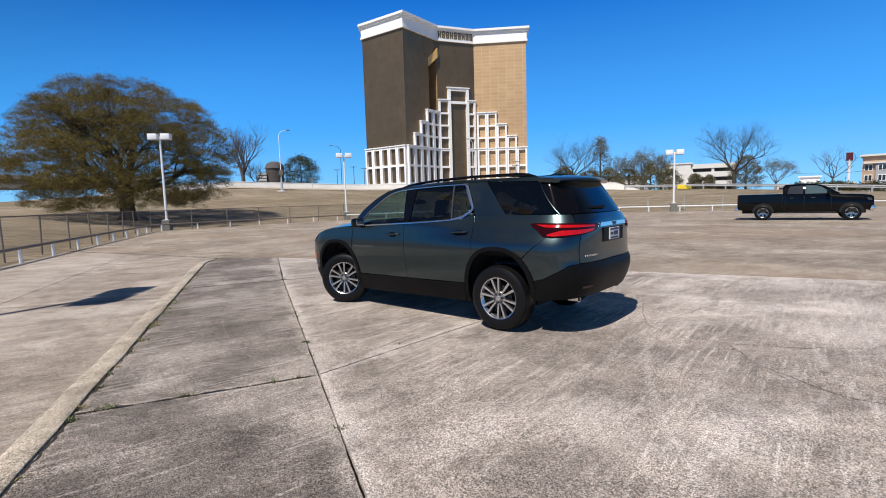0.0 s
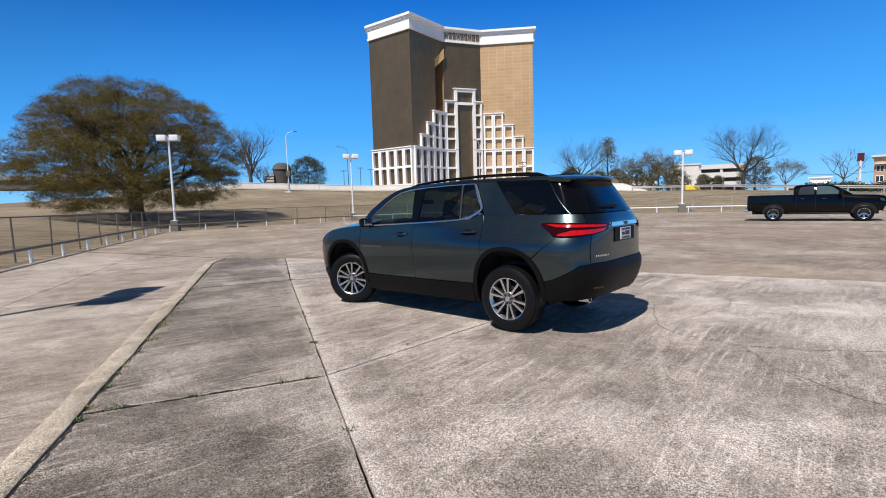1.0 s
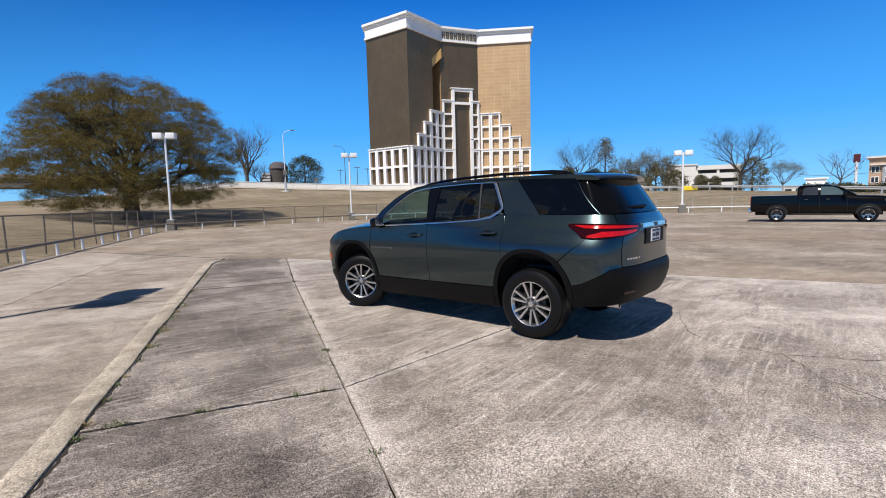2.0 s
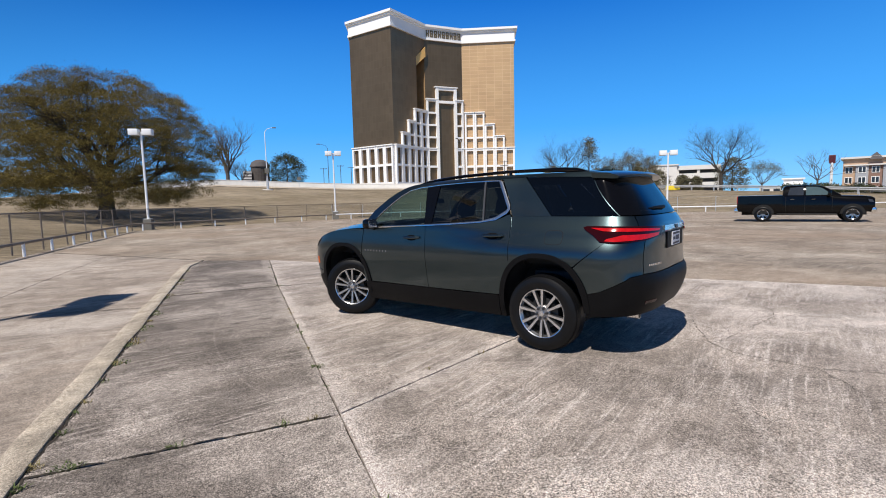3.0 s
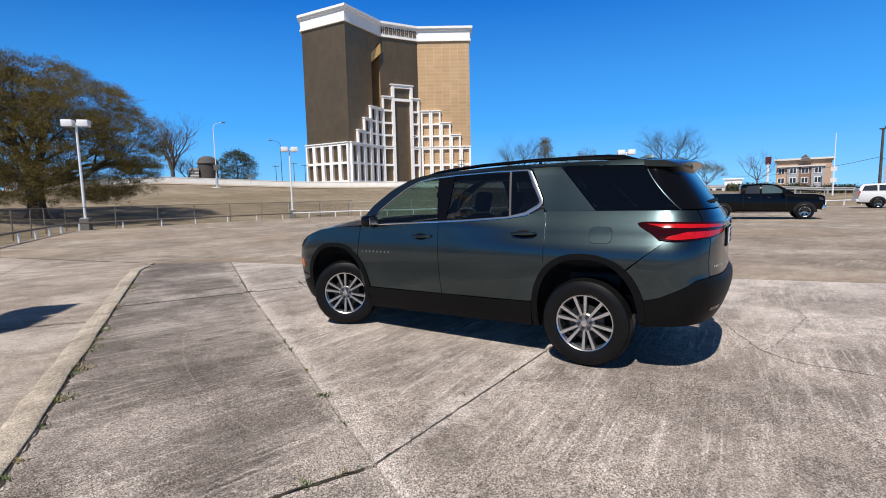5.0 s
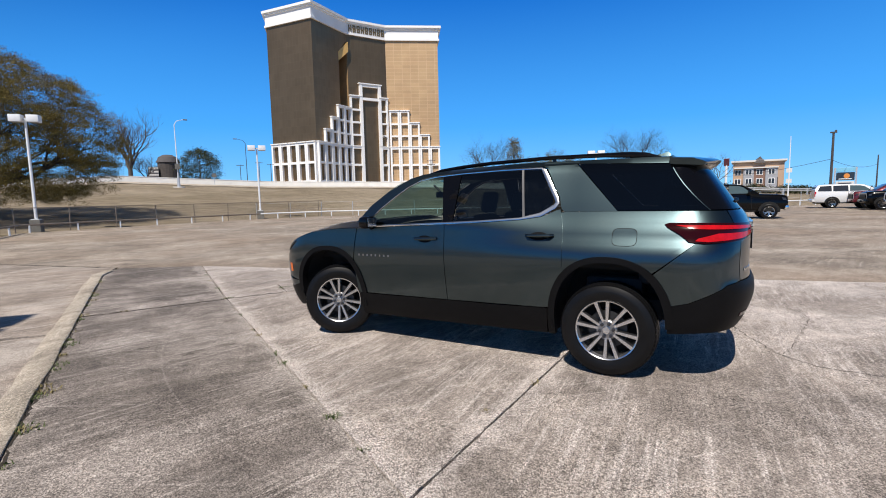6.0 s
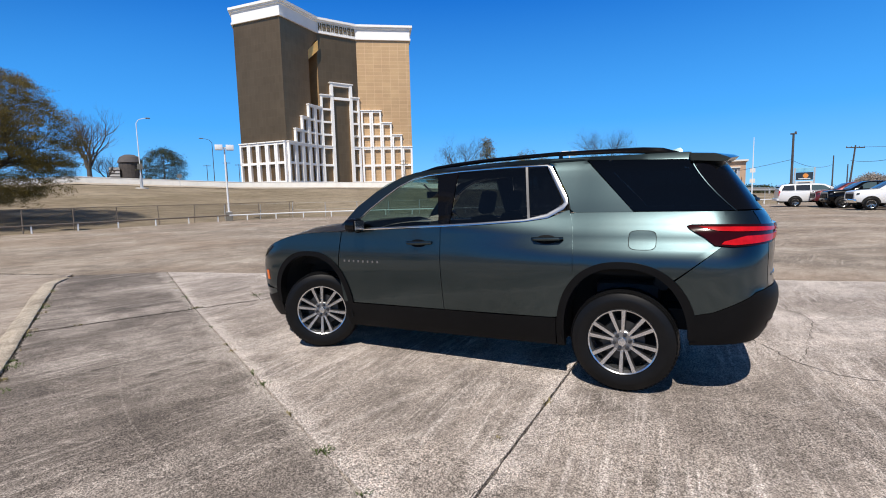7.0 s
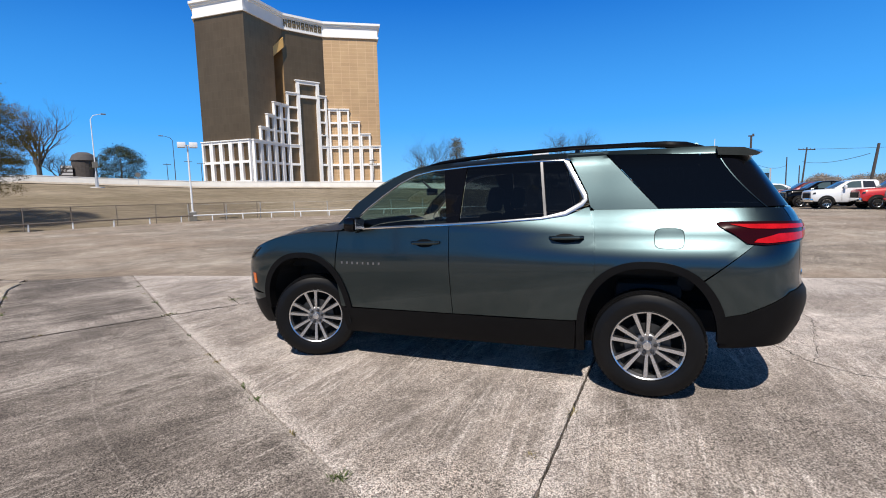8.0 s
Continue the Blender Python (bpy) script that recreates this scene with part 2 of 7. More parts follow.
def part(name, bm, material, parent=None, label="", smooth=False, at=None, kind="", sharp=35):
    """Link a bmesh as one mesh object, under a thing or a part."""
    ob = new(name, mesh_of(name, bm, material, smooth, sharp))
    if parent is not None:
        ob.parent = parent
    if at is not None:
        ob.matrix_basis = at
    return tagged(ob, label, kind=kind)


def thing(name, label, category, m=None, group="", kind=""):
    ob = new(name)
    ob.empty_display_size = 0.2
    if m is not None:
        ob.matrix_basis = m
    return tagged(ob, label, category, group, kind)


def again(ob, parent, m, name=None):
    """A further part on the same mesh."""
    o = new(name or ob.name.split(".")[0], ob.data)
    o.parent = parent
    o.matrix_basis = m
    return o


def box(bm, x0, x1, y0, y1, z0, z1, m=None, bevel=0.0):
    vs = [bm.verts.new((x, y, z)) for z in (z0, z1) for x, y in ((x0, y0), (x1, y0), (x1, y1), (x0, y1))]
    fs = [bm.faces.new([vs[i] for i in f]) for f in ((3, 2, 1, 0), (4, 5, 6, 7), (0, 1, 5, 4), (1, 2, 6, 5), (2, 3, 7, 6), (3, 0, 4, 7))]
    if bevel:
        es = list({e for f in fs for e in f.edges})
        r = bmesh.ops.bevel(bm, geom=es, offset=bevel, segments=2, affect="EDGES", profile=0.5)
        vs = list({v for f in r["faces"] for v in f.verts} | {v for v in vs if v.is_valid})
    if m is not None:
        bmesh.ops.transform(bm, matrix=m, verts=vs)
    return bm


def tube(bm, pts, radii, seg=8, cap=True):
    """A round bar through the points, with a radius at each."""
    pts = [Vector(p) for p in pts]
    if isinstance(radii, (int, float)):
        radii = [radii] * len(pts)
    rings = []
    up = None
    for i, p in enumerate(pts):
        d = (pts[min(i + 1, len(pts) - 1)] - pts[max(i - 1, 0)]).normalized()
        if up is None:
            up = Vector((0, 0, 1)) if abs(d.z) < 0.9 else Vector((1, 0, 0))
        a = d.cross(up).normalized()
        b = a.cross(d).normalized()
        up = b
        rings.append([bm.verts.new(p + radii[i] * (math.cos(2 * math.pi * k / seg) * a + math.sin(2 * math.pi * k / seg) * b)) for k in range(seg)])
    for r, s in zip(rings, rings[1:]):
        for k in range(seg):
            bm.faces.new((r[k], r[(k + 1) % seg], s[(k + 1) % seg], s[k]))
    if cap and seg > 2:
        bm.faces.new(rings[0][::-1])
        bm.faces.new(rings[-1])
    return bm


def prism(bm, poly, z0, z1):
    """An upright block over a plan outline."""
    lo = [bm.verts.new((x, y, z0)) for x, y in poly]
    hi = [bm.verts.new((x, y, z1)) for x, y in poly]
    bm.faces.new(lo[::-1])
    bm.faces.new(hi)
    n = len(poly)
    for i in range(n):
        bm.faces.new((lo[i], lo[(i + 1) % n], hi[(i + 1) % n], hi[i]))
    return bm


def lathe(bm, profile, seg=32, axis="y"):
    """Turn a profile of (radius, along) round the y axis."""
    rings = []
    for r, h in profile:
        rings.append([bm.verts.new((r * math.cos(2 * math.pi * k / seg), h, r * math.sin(2 * math.pi * k / seg))) for k in range(seg)])
    for a, b in zip(rings, rings[1:]):
        for k in range(seg):
            bm.faces.new((a[k], a[(k + 1) % seg], b[(k + 1) % seg], b[k]))
    return bm


def lerp(a, b, t):
    return a + (b - a) * t


def table(rows, x):
    """Straight interpolation in rows of (key, value...)."""
    if x <= rows[0][0]:
        return rows[0][1:]
    for p, q in zip(rows, rows[1:]):
        if x <= q[0]:
            t = (x - p[0]) / (q[0] - p[0])
            return tuple(lerp(a, b, t) for a, b in zip(p[1:], q[1:]))
    return rows[-1][1:]


# ---------------------------------------------------------------- ground
# azimuth from +y to +x: distance of the lot's edge, distance of the levee's crest, height of the crest, height beyond it
LAND = [(-180, 14, 70, 0.0, 0.0), (-110, 9, 70, 1.0, 0.5), (-90, 8.0, 80, 2.0, 1.0), (-60, 9.2, 85, 2.4, 1.5), (-40, 12.2, 92, 2.6, 2),
        (-22, 20.5, 100, 3.3, 2.5), (-10, 42, 108, 5.0, 3.5), (-2, 44, 110, 5.9, 4), (12, 50, 111, 4.75, 4), (29, 51, 106, 4.0, 3.5),
        (43, 50, 100, 2.6, 2), (50, 50, 92, 2.3, 1.6), (57, 51, 85, 1.7, 1.2), (65, 56, 80, 1.0, 0.8), (75, 75, 95, 0.5, 0.4),
        (90, 90, 140, 0.2, 0.2), (140, 60, 140, 0.0, 0.0), (180, 14, 70, 0.0, 0.0)]


def land(x, y):
    az = math.degrees(math.atan2(x, y))
    d = math.hypot(x, y)
    d0, d1, z1, z2 = table(LAND, az)
    if d < d0:
        return -0.06
    if d < d1:
        t = (d - d0) / (d1 - d0)
        return -0.06 + (z1 + 0.06) * (0.75 * t + 0.25 * t * t * (3 - 2 * t))
    if d < d1 + 14:
        return z1
    t = min(1.0, (d - d1 - 14) / 40)
    return lerp(z1, z2, t)


bm = bmesh.new()
radii = [0.5, 6, 12, 20, 30, 40, 44, 48, 52, 56, 60, 66, 72, 78, 84, 90, 96, 102, 108, 112, 118, 126, 140, 170, 220, 400, 900, 2500]
rings = []
for r in radii:
    ring = []
    for i in range(180):
        a = radians(i * 2 - 180)
        x, y = r * math.sin(a), r * math.cos(a)
        z = land(x, y)
        if 44 < r < 112:
            z += 0.12 * noise.noise((x * 0.15, y * 0.15, 0))
        ring.append(bm.verts.new((x, y, z)))
    rings.append(ring)
for a, b in zip(rings, rings[1:]):
    for i in range(180):
        bm.faces.new((a[i], a[(i + 1) % 180], b[(i + 1) % 180], b[i]))
bm.faces.new(rings[0])
ground = part("ground", bm, M_GRASS, smooth=True, kind="structure")
tagged(ground, "dry winter grass on the slope of a levee", "ground")

# the lot: slabs with open joints over a bed of dirt
lot = thing("pavement", "worn exposed-aggregate concrete parking lot with weedy joints", "pavement", kind="structure")
FENCE = [(-7.4, -12), (-7.3, 18), (-7.0, 39.5), (0.0, 43.8), (8.3, 47.6), (14.5, 48.2), (22.6, 44.5), (35.0, 34.0), (42.0, 27.5), (51.0, 24.5), (62.0, 23.0), (80.0, 22.0)]
bed = bmesh.new()
prism(bed, FENCE + [(80, -12)], -0.055, -0.040)
part("joint_bed", bed, M_DIRT, lot)
J = 0.493          # slope of the slanting joint
E_ = -1.135        # slope of the pad's far edge
KX = 0.5


def slab(name, poly, material, top=0.0, gap=0.009, cuts=0):
    """A slab with uneven arrises, drawn back from its joints."""
    c = Vector((sum(p[0] for p in poly) / len(poly), sum(p[1] for p in poly) / len(poly)))
    n = len(poly)
    inset = []
    for i in range(n):
        p, a, b = Vector(poly[i]), Vector(poly[i - 1]), Vector(poly[(i + 1) % n])
        u, w = (p - a).normalized(), (b - p).normalized()
        nu, nw = Vector((-u.y, u.x)), Vector((-w.y, w.x))
        m = nu + nw
        m = m / max(0.3, m.length_squared) * 2
        inset.append(p + m * gap)
    pts = []
    for i in range(n):
        a, b = inset[i], inset[(i + 1) % n]
        steps = max(1, min(260, int((b - a).length / 0.06)))
        w = (b - a).normalized()
        for s in range(steps):
            q = a.lerp(b, s / steps)
            if s:
                q = q + Vector((-w.y, w.x)) * (0.006 * noise.noise((q.x * 5, q.y * 5, 3)) + 0.006 * noise.noise((q.x * 17, q.y * 17, 3)) + 0.014 * max(0, noise.noise((q.x * 1.7, q.y * 1.7, 9)) - 0.25))
            pts.append(q)
    bm = bmesh.new()
    hi = [bm.verts.new((q.x, q.y, top)) for q in pts]
    lo = [bm.verts.new((q.x, q.y, -0.045)) for q in pts]
    bm.faces.new(hi)
    for i in range(len(pts)):
        bm.faces.new((lo[i], lo[(i + 1) % len(pts)], hi[(i + 1) % len(pts)], hi[i]))
    return part(name, bm, material, lot)


def on_j(x):
    return (x, 4.39 + J * (x - 0.5))


def on_e(x):
    return (x, 15.5 + E_ * (x - 0.6))


slab("slab", [(-1.45, -12), (KX + 0.009, -12), (KX + 0.009, 4.384), (-1.42, 4.33)], M_PADOLD, gap=0.016)
slab("slab", [(-1.42, 4.33), (KX + 0.009, 4.384), (KX + 0.009, 10.65), (-1.41, 10.6)], M_PADOLD, gap=0.016)
slab("slab", [(-1.41, 10.6), (KX, 10.65), (0.6, 15.5), (-1.15, 16.5), (-1.40, 15.2)], M_PADOLD, gap=0.014)
slab("slab", [(KX, -12), (24.8, -12), on_j(7.35), (KX, 4.39)], M_PAD, gap=0.008)
slab("slab", [(KX, 4.39), on_j(7.35), (5.1, 10.4), (1.45, 10.66), (KX, 10.65)], M_PAD, gap=0.011)
slab("slab", [(KX, 10.65), (1.45, 10.66), (1.5, 11.5), (0.53, 11.75)], M_PAD)
slab("slab", [(1.45, 10.66), (5.1, 10.4), (0.6, 15.5), (0.53, 11.75), (1.5, 11.5)], M_PAD)
slab("slab", [(-4.3, -12), (-1.60, -12), (-1.58, 9.7), (-4.3, 10.1)], M_LANE, top=-0.008)
slab("slab", [(-7.3, -12), (-4.3, -12), (-4.3, 10.1), (-7.3, 10.6)], M_LANE, top=-0.008)
slab("slab", [(-4.3, 10.1), (-1.58, 9.7), (-1.60, 15.0), (-1.20, 16.75), (-4.3, 20.2)], M_LANE, top=-0.008)
slab("slab", [(-7.3, 10.6), (-4.3, 10.1), (-4.3, 20.2), (-7.2, 23.5)], M_LANE, top=-0.008)
slab("slab", [(-7.2, 23.5), (-1.20, 16.75), (-1.15, 16.5), (0.6, 15.5), on_e(7.4), (24.8, -12), (80, -12)] + FENCE[:1:-1], M_LOT)

# worn kerb along the lane, its raised edge towards the pad
bm = bmesh.new()
rows = []
for i in range(142):
    y = -12 + i * 0.2
    bend = 0.0 if y < 15.0 else (y - 15.0) ** 2 * 0.16
    w = 0.02 * noise.noise((0, y * 0.9, 5)) + 0.01 * noise.noise((0, y * 3.1, 5))
    e = 0.03 * noise.noise((4, y * 0.7, 2)) + 0.02 * noise.noise((4, y * 2.9, 2))
    h = 0.026 + 0.010 * noise.noise((2, y * 1.3, 1))
    if y > 15.5:
        h *= max(0.1, 1 - (y - 15.5))
    xs = [(-1.412 + w, -0.04), (-1.414 + w, h - 0.010), (-1.432 + w, h), (-1.50 + w, h * 0.95), (-1.57 + e, h * 0.8), (-1.625 + e, h * 0.5), (-1.648 + e, -0.008), (-1.655 + e, -0.03)]
    rows.append([bm.verts.new((x + bend, min(y, 16.7 + 0.05 * (y - 16)), z)) for x, z in xs])
for a, b in zip(rows, rows[1:]):
    for i in range(len(a) - 1):
        bm.faces.new((a[i], a[i + 1], b[i + 1], b[i]))
kerb = part("kerb", bm, M_KERB, smooth=True, kind="structure")
tagged(kerb, "worn pale concrete kerb strip along the parking lot lane", "kerb")



def crack(points, width, seed):
    """A ragged crack filled with dirt."""
    rnd = random.Random(seed)
    bm = bmesh.new()
    rows = []
    for p, q in zip(points, points[1:]):
        n = max(3, int(math.dist(p, q) / 0.06))
        for i in range(n):
            t = i / n
            x, y = lerp(p[0], q[0], t) + rnd.uniform(-0.018, 0.018), lerp(p[1], q[1], t) + rnd.uniform(-0.018, 0.018)
            d = Vector((q[0] - p[0], q[1] - p[1])).normalized()
            w = width * rnd.uniform(0.25, 1.0)
            rows.append((bm.verts.new((x - d.y * w, y + d.x * w, 0.003)), bm.verts.new((x + d.y * w, y - d.x * w, 0.003))))
    for a, b in zip(rows, rows[1:]):
        bm.faces.new((a[0], a[1], b[1], b[0]))
    part("crack", bm, M_DIRT, lot)


for i, (pts, w) in enumerate((
        ([(5.3, 5.3), (4.75, 4.75), (4.45, 4.35), (4.38, 3.99), (4.62, 3.4), (5.1, 3.0), (5.6, 2.7), (6.6, 2.5)], 0.006),
        ([(4.62, 3.4), (4.3, 2.9), (4.17, 2.12), (4.5, 1.4)], 0.005),
        ([(6.9, 5.4), (6.2, 4.8), (5.5, 4.6), (4.45, 4.35)], 0.004),
        ([(-6.0, 15.2), (-4.8, 14.3), (-3.6, 14.5), (-2.2, 13.2)], 0.008),
        ([(-5.8, 9.4), (-4.6, 10.3), (-3.1, 10.6), (-1.8, 10.9)], 0.007),
        ([(-1.38, 10.6), (0.5, 10.65), (1.45, 10.66)], 0.03),
        ([(-7.2, 10.6), (-4.3, 10.1), (-2.9, 9.93), (-1.63, 9.7)], 0.012),
        ([(-7.1, 23.4), (-4.0, 19.85), (-1.3, 16.7)], 0.03),
        ([(9.5, 9.6), (11.2, 8.2), (13.1, 6.0), (15.5, 4.6)], 0.012),
        ([(2.0, 17.5), (5.0, 18.6), (9.0, 17.4), (14.0, 18.5)], 0.02),
        ([(-4.0, 22.0), (0.0, 20.5), (4.0, 22.5), (9.0, 24.0)], 0.025),
        ([(-1.39, 4.335), (-0.4, 4.36), (0.5, 4.386)], 0.017),
        ([(0.5, 4.39), (2.2, 5.228), (4.0, 6.115), (7.3, 7.742)], 0.003),
        ([(-1.395, -2.0), (-1.395, 6.0), (-1.395, 14.8)], 0.014),
        ([(12.0, 12.0), (17.0, 13.5), (22.0, 11.0)], 0.02),
        ([(18.0, 22.0), (24.0, 24.0), (31.0, 22.0)], 0.03))):
    crack(pts, w, i)

# pale retaining wall on the crest
bm = bmesh.new()
rows = []
for i in range(48):
    az = -14 + i * (57.5 / 47)
    d0, d1, z1, z2 = table(LAND, az)
    s, c = math.sin(radians(az)), math.cos(radians(az))
    h = 1.05 if az < 38 else 1.05 + 0.35 * min(1, (az - 38) / 2) if az < 41 else max(0.12, 1.4 - 1.3 * (az - 41) / 2.5)
    rows.append([bm.verts.new((s * (d1 + o), c * (d1 + o), z1 + z)) for o, z in ((0, -0.5), (0.06, h - 0.12), (0.0, h - 0.1), (0, h), (0.35, h), (0.4, -0.5))])
for a, b in zip(rows, rows[1:]):
    for i in range(5):
        bm.faces.new((a[i], a[i + 1], b[i + 1], b[i]))
for r in (rows[0], rows[-1]):
    bm.faces.new(r)
wall = part("wall_levee", bm, M_WHITEWALL, kind="structure")
tagged(wall, "long pale concrete retaining wall on top of the levee", "wall")

# ---------------------------------------------------------------- hotel tower
TL, TC, T1, T2, TR = (46.9, 209.6), (59.2, 190.6), (77.6, 201.9), (95.5, 201.7), (116.1, 191.2)
BACK = [(133.0, 224.0), (60.0, 245.0)]
OUT = [TL, TC, T1, T2, TR] + BACK
ZB, ZGRID, ZCORN, ZTOP = 3.0, 24.4, 71.0, 76.8


def offset_plan(poly, d):
    """Push a plan outline outwards."""
    res = []
    n = len(poly)
    for i in range(n):
        p, a, b = Vector(poly[i]), Vector(poly[i - 1]), Vector(poly[(i + 1) % n])
        u, w = (p - a).normalized(), (b - p).normalized()
        m = Vector((u.y, -u.x)) + Vector((w.y, -w.x))
        m = m / max(0.5, m.length_squared) * 2
        q = p + m * d
        res.append((q.x, q.y))
    return res


hotel = thing("hotel_tower", "tall bronze glass hotel tower with white cornice and frames", "building")
brown, gold = bmesh.new(), bmesh.new()
LL, LC, LM, LR = math.dist(TL, TC), math.dist(TC, T1), math.dist(T1, T2), math.dist(T2, TR)


def curtain(bm, p, q, lo, hi=None, u0=0.0):
    """An upright stretch of facade from p to q; lo and hi give the heights at both ends."""
    uvl = bm.loops.layers.uv.verify()
    hi = hi or (ZCORN, ZCORN)
    L = math.dist(p, q)
    pts = ((*p, lo[0]), (*q, lo[1]), (*q, hi[1]), (*p, hi[0]))
    f = bm.faces.new([bm.verts.new(v) for v in pts])
    for lp, uv in zip(f.loops, ((u0, lo[0]), (u0 + L, lo[1]), (u0 + L, hi[1]), (u0, hi[0]))):
        lp[uvl].uv = uv


# the corner between the wings is a deep slot under a sloping upper edge
cu = Vector((T1[0] - TC[0], T1[1] - TC[1])).normalized()
ci = Vector((-cu.y, cu.x))
N1 = tuple(Vector(TC) + cu * 15.8)
N2, N3 = tuple(Vector(N1) + ci * 5), tuple(Vector(T1) + ci * 5)
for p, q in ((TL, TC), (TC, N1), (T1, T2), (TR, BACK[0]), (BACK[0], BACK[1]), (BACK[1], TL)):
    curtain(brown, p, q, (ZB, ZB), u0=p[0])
curtain(brown, N1, T1, (62.4, 68.1), u0=N1[0])
# this wing takes the copy with the glare in its colour
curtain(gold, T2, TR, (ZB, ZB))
slot = bmesh.new()
for p, q in ((N1, N2), (N2, N3), (N3, T1)):
    curtain(slot, p, q, (ZB, ZB))
# paler matt facade copy; the slot's light is put into its colour
part("wall", slot, simple("lit_slot_wall", (0.30, 0.19, 0.09), 0.6, var=0.25, scale=0.3), hotel, "slot wall, the light on it put into a matt brown")
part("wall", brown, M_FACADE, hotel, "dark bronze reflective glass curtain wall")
part("wall", gold, M_LITWING, hotel, "bronze glass wing wall, its bright glare put into a gold colour")
bm = bmesh.new()
prism(bm, offset_plan(OUT, 0.7), ZCORN - 0.3, ZCORN + 0.5)
prism(bm, offset_plan(OUT, 0.35), ZCORN + 0.5, ZTOP - 1.6)
prism(bm, offset_plan(OUT, 0.9), ZTOP - 1.6, ZTOP - 0.9)
prism(bm, offset_plan(OUT, 1.5), ZTOP - 0.9, ZTOP)
part("cornice", bm, M_WHITE, hotel, "broad white cornice")


def face_frame(a, b, off=0.0):
    """A pose whose x runs along a facade, z up, y out of it towards the viewer."""
    a, b = Vector((*a, 0)), Vector((*b, 0))
    u = (b - a).normalized()
    n = Vector((u.y, -u.x, 0))
    m = Matrix((u, n, Vector((0, 0, 1)))).transposed().to_4x4()
    m.translation = a + n * off
    return m


def white_frame(a, b, cols, label=""):
    """Stepped white frames before a facade: columns (from, to, top row) of bays."""
    m = face_frame(a, b)
    row = 5.3
    for x0, x1, top in cols:
        bm = bmesh.new()
        zt = ZGRID + (top - 3) * row if top >= 3 else ZGRID
        # posts at both sides, a beam at each floor
        for x in (x0, x1):
            box(bm, x - 0.38, x + 0.38, 0.02, 1.1, ZB, zt)
        z = ZGRID
        while z > ZB:
            box(bm, x0 + 0.38, x1 - 0.38, 0.04, 1.0, z - 0.9, z)
            z -= row * 1.4
        for k in range(4, int(top) + 1):
            zz = ZGRID + (k - 3) * row
            box(bm, x0 + 0.38, x1 - 0.38, 0.04, 1.0, zz - 0.75, zz)
        box(bm, x0 - 0.6, x1 + 0.6, -0.02, 1.4, zt, zt + 0.4)
        if top > 3:
            box(bm, x0 - 0.65, x1 + 0.65, -0.02, 1.25, ZGRID - 0.02, ZGRID + 0.35)
        bmesh.ops.transform(bm, matrix=m, verts=bm.verts[:])
        part("facade_frame", bm, M_WHITE, hotel, label)


def bays(length, tops, start=0.0):
    w = (length - start) / len(tops)
    return [(start + i * w + 0.42, start + (i + 1) * w - 0.42, t) for i, t in enumerate(tops)]


white_frame(TL, TC, bays(LL, (3, 3, 3, 3, 3)))
white_frame(TC, T1, bays(LC, (3, 4, 5, 6, 6)))
white_frame(T1, T2, [(0.6, 5.2, 7), (14.0, 17.4, 7)])
white_frame(T2, TR, bays(LR, (6, 6, 5, 4, 3), 0.8))

# the tall portal in the middle
bm = bmesh.new()
zt = ZGRID + 5 * 5.3
for x in (5.25, 13.95):
    box(bm, x - 0.6, x + 0.6, 0.01, 1.25, ZB, zt)
for z in (zt, zt - 5.6):
    box(bm, 5.85, 13.35, 0.03, 1.1, z - 1.1, z)
box(bm, 4.2, 15.0, -0.02, 1.5, zt, zt + 0.4)
bmesh.ops.transform(bm, matrix=face_frame(T1, T2), verts=bm.verts[:])
part("facade_frame", bm, M_WHITE, hotel)
# raised blocks in place of the sign on the cornice
M_SIGN = simple("bronze_sign", (0.20, 0.15, 0.08), 0.5, 0.5, 0.15, 0.5)
m = face_frame(T1, T2, 0.4)
for i in range(9):
    x = 0.9 + i * 1.86
    bm = bmesh.new()
    box(bm, x, x + 0.42, 0, 0.25, 72.0, 74.8)
    box(bm, x + 0.95, x + 1.37, 0, 0.25, 72.0, 74.8)
    box(bm, x + 0.42, x + 0.95, 0, 0.25, 73.1, 73.65)
    if i % 3:
        box(bm, x + 0.42, x + 0.95, 0, 0.25, 74.35, 74.8)
        box(bm, x + 0.42, x + 0.95, 0, 0.25, 72.0, 72.45)
    bmesh.ops.transform(bm, matrix=m, verts=bm.verts[:])
    part("sign_block", bm, M_SIGN, hotel)
# panel added askew high in the slot, bright gold for the sunlit strip there
M_LITSTRIP = simple("lit_strip", (0.85, 0.50, 0.16), 0.4, 0.2, 0.1, 0.4)
bm = bmesh.new()
vs = [bm.verts.new(p) for p in ((16.0, -0.9, 58.6), (20.9, 1.0, 63.4), (20.9, 1.0, 67.4), (16.0, -0.9, 62.3))]
bm.faces.new(vs)
ex = bmesh.ops.extrude_face_region(bm, geom=bm.faces[:])
bmesh.ops.translate(bm, verts=[v for v in ex["geom"] if isinstance(v, bmesh.types.BMVert)], vec=(0, 0.25, 0))
bmesh.ops.transform(bm, matrix=face_frame(TC, T1), verts=bm.verts[:])
part("lit_strip", bm, M_LITSTRIP, hotel, "added askew panel, bright gold for the lit strip in the corner")

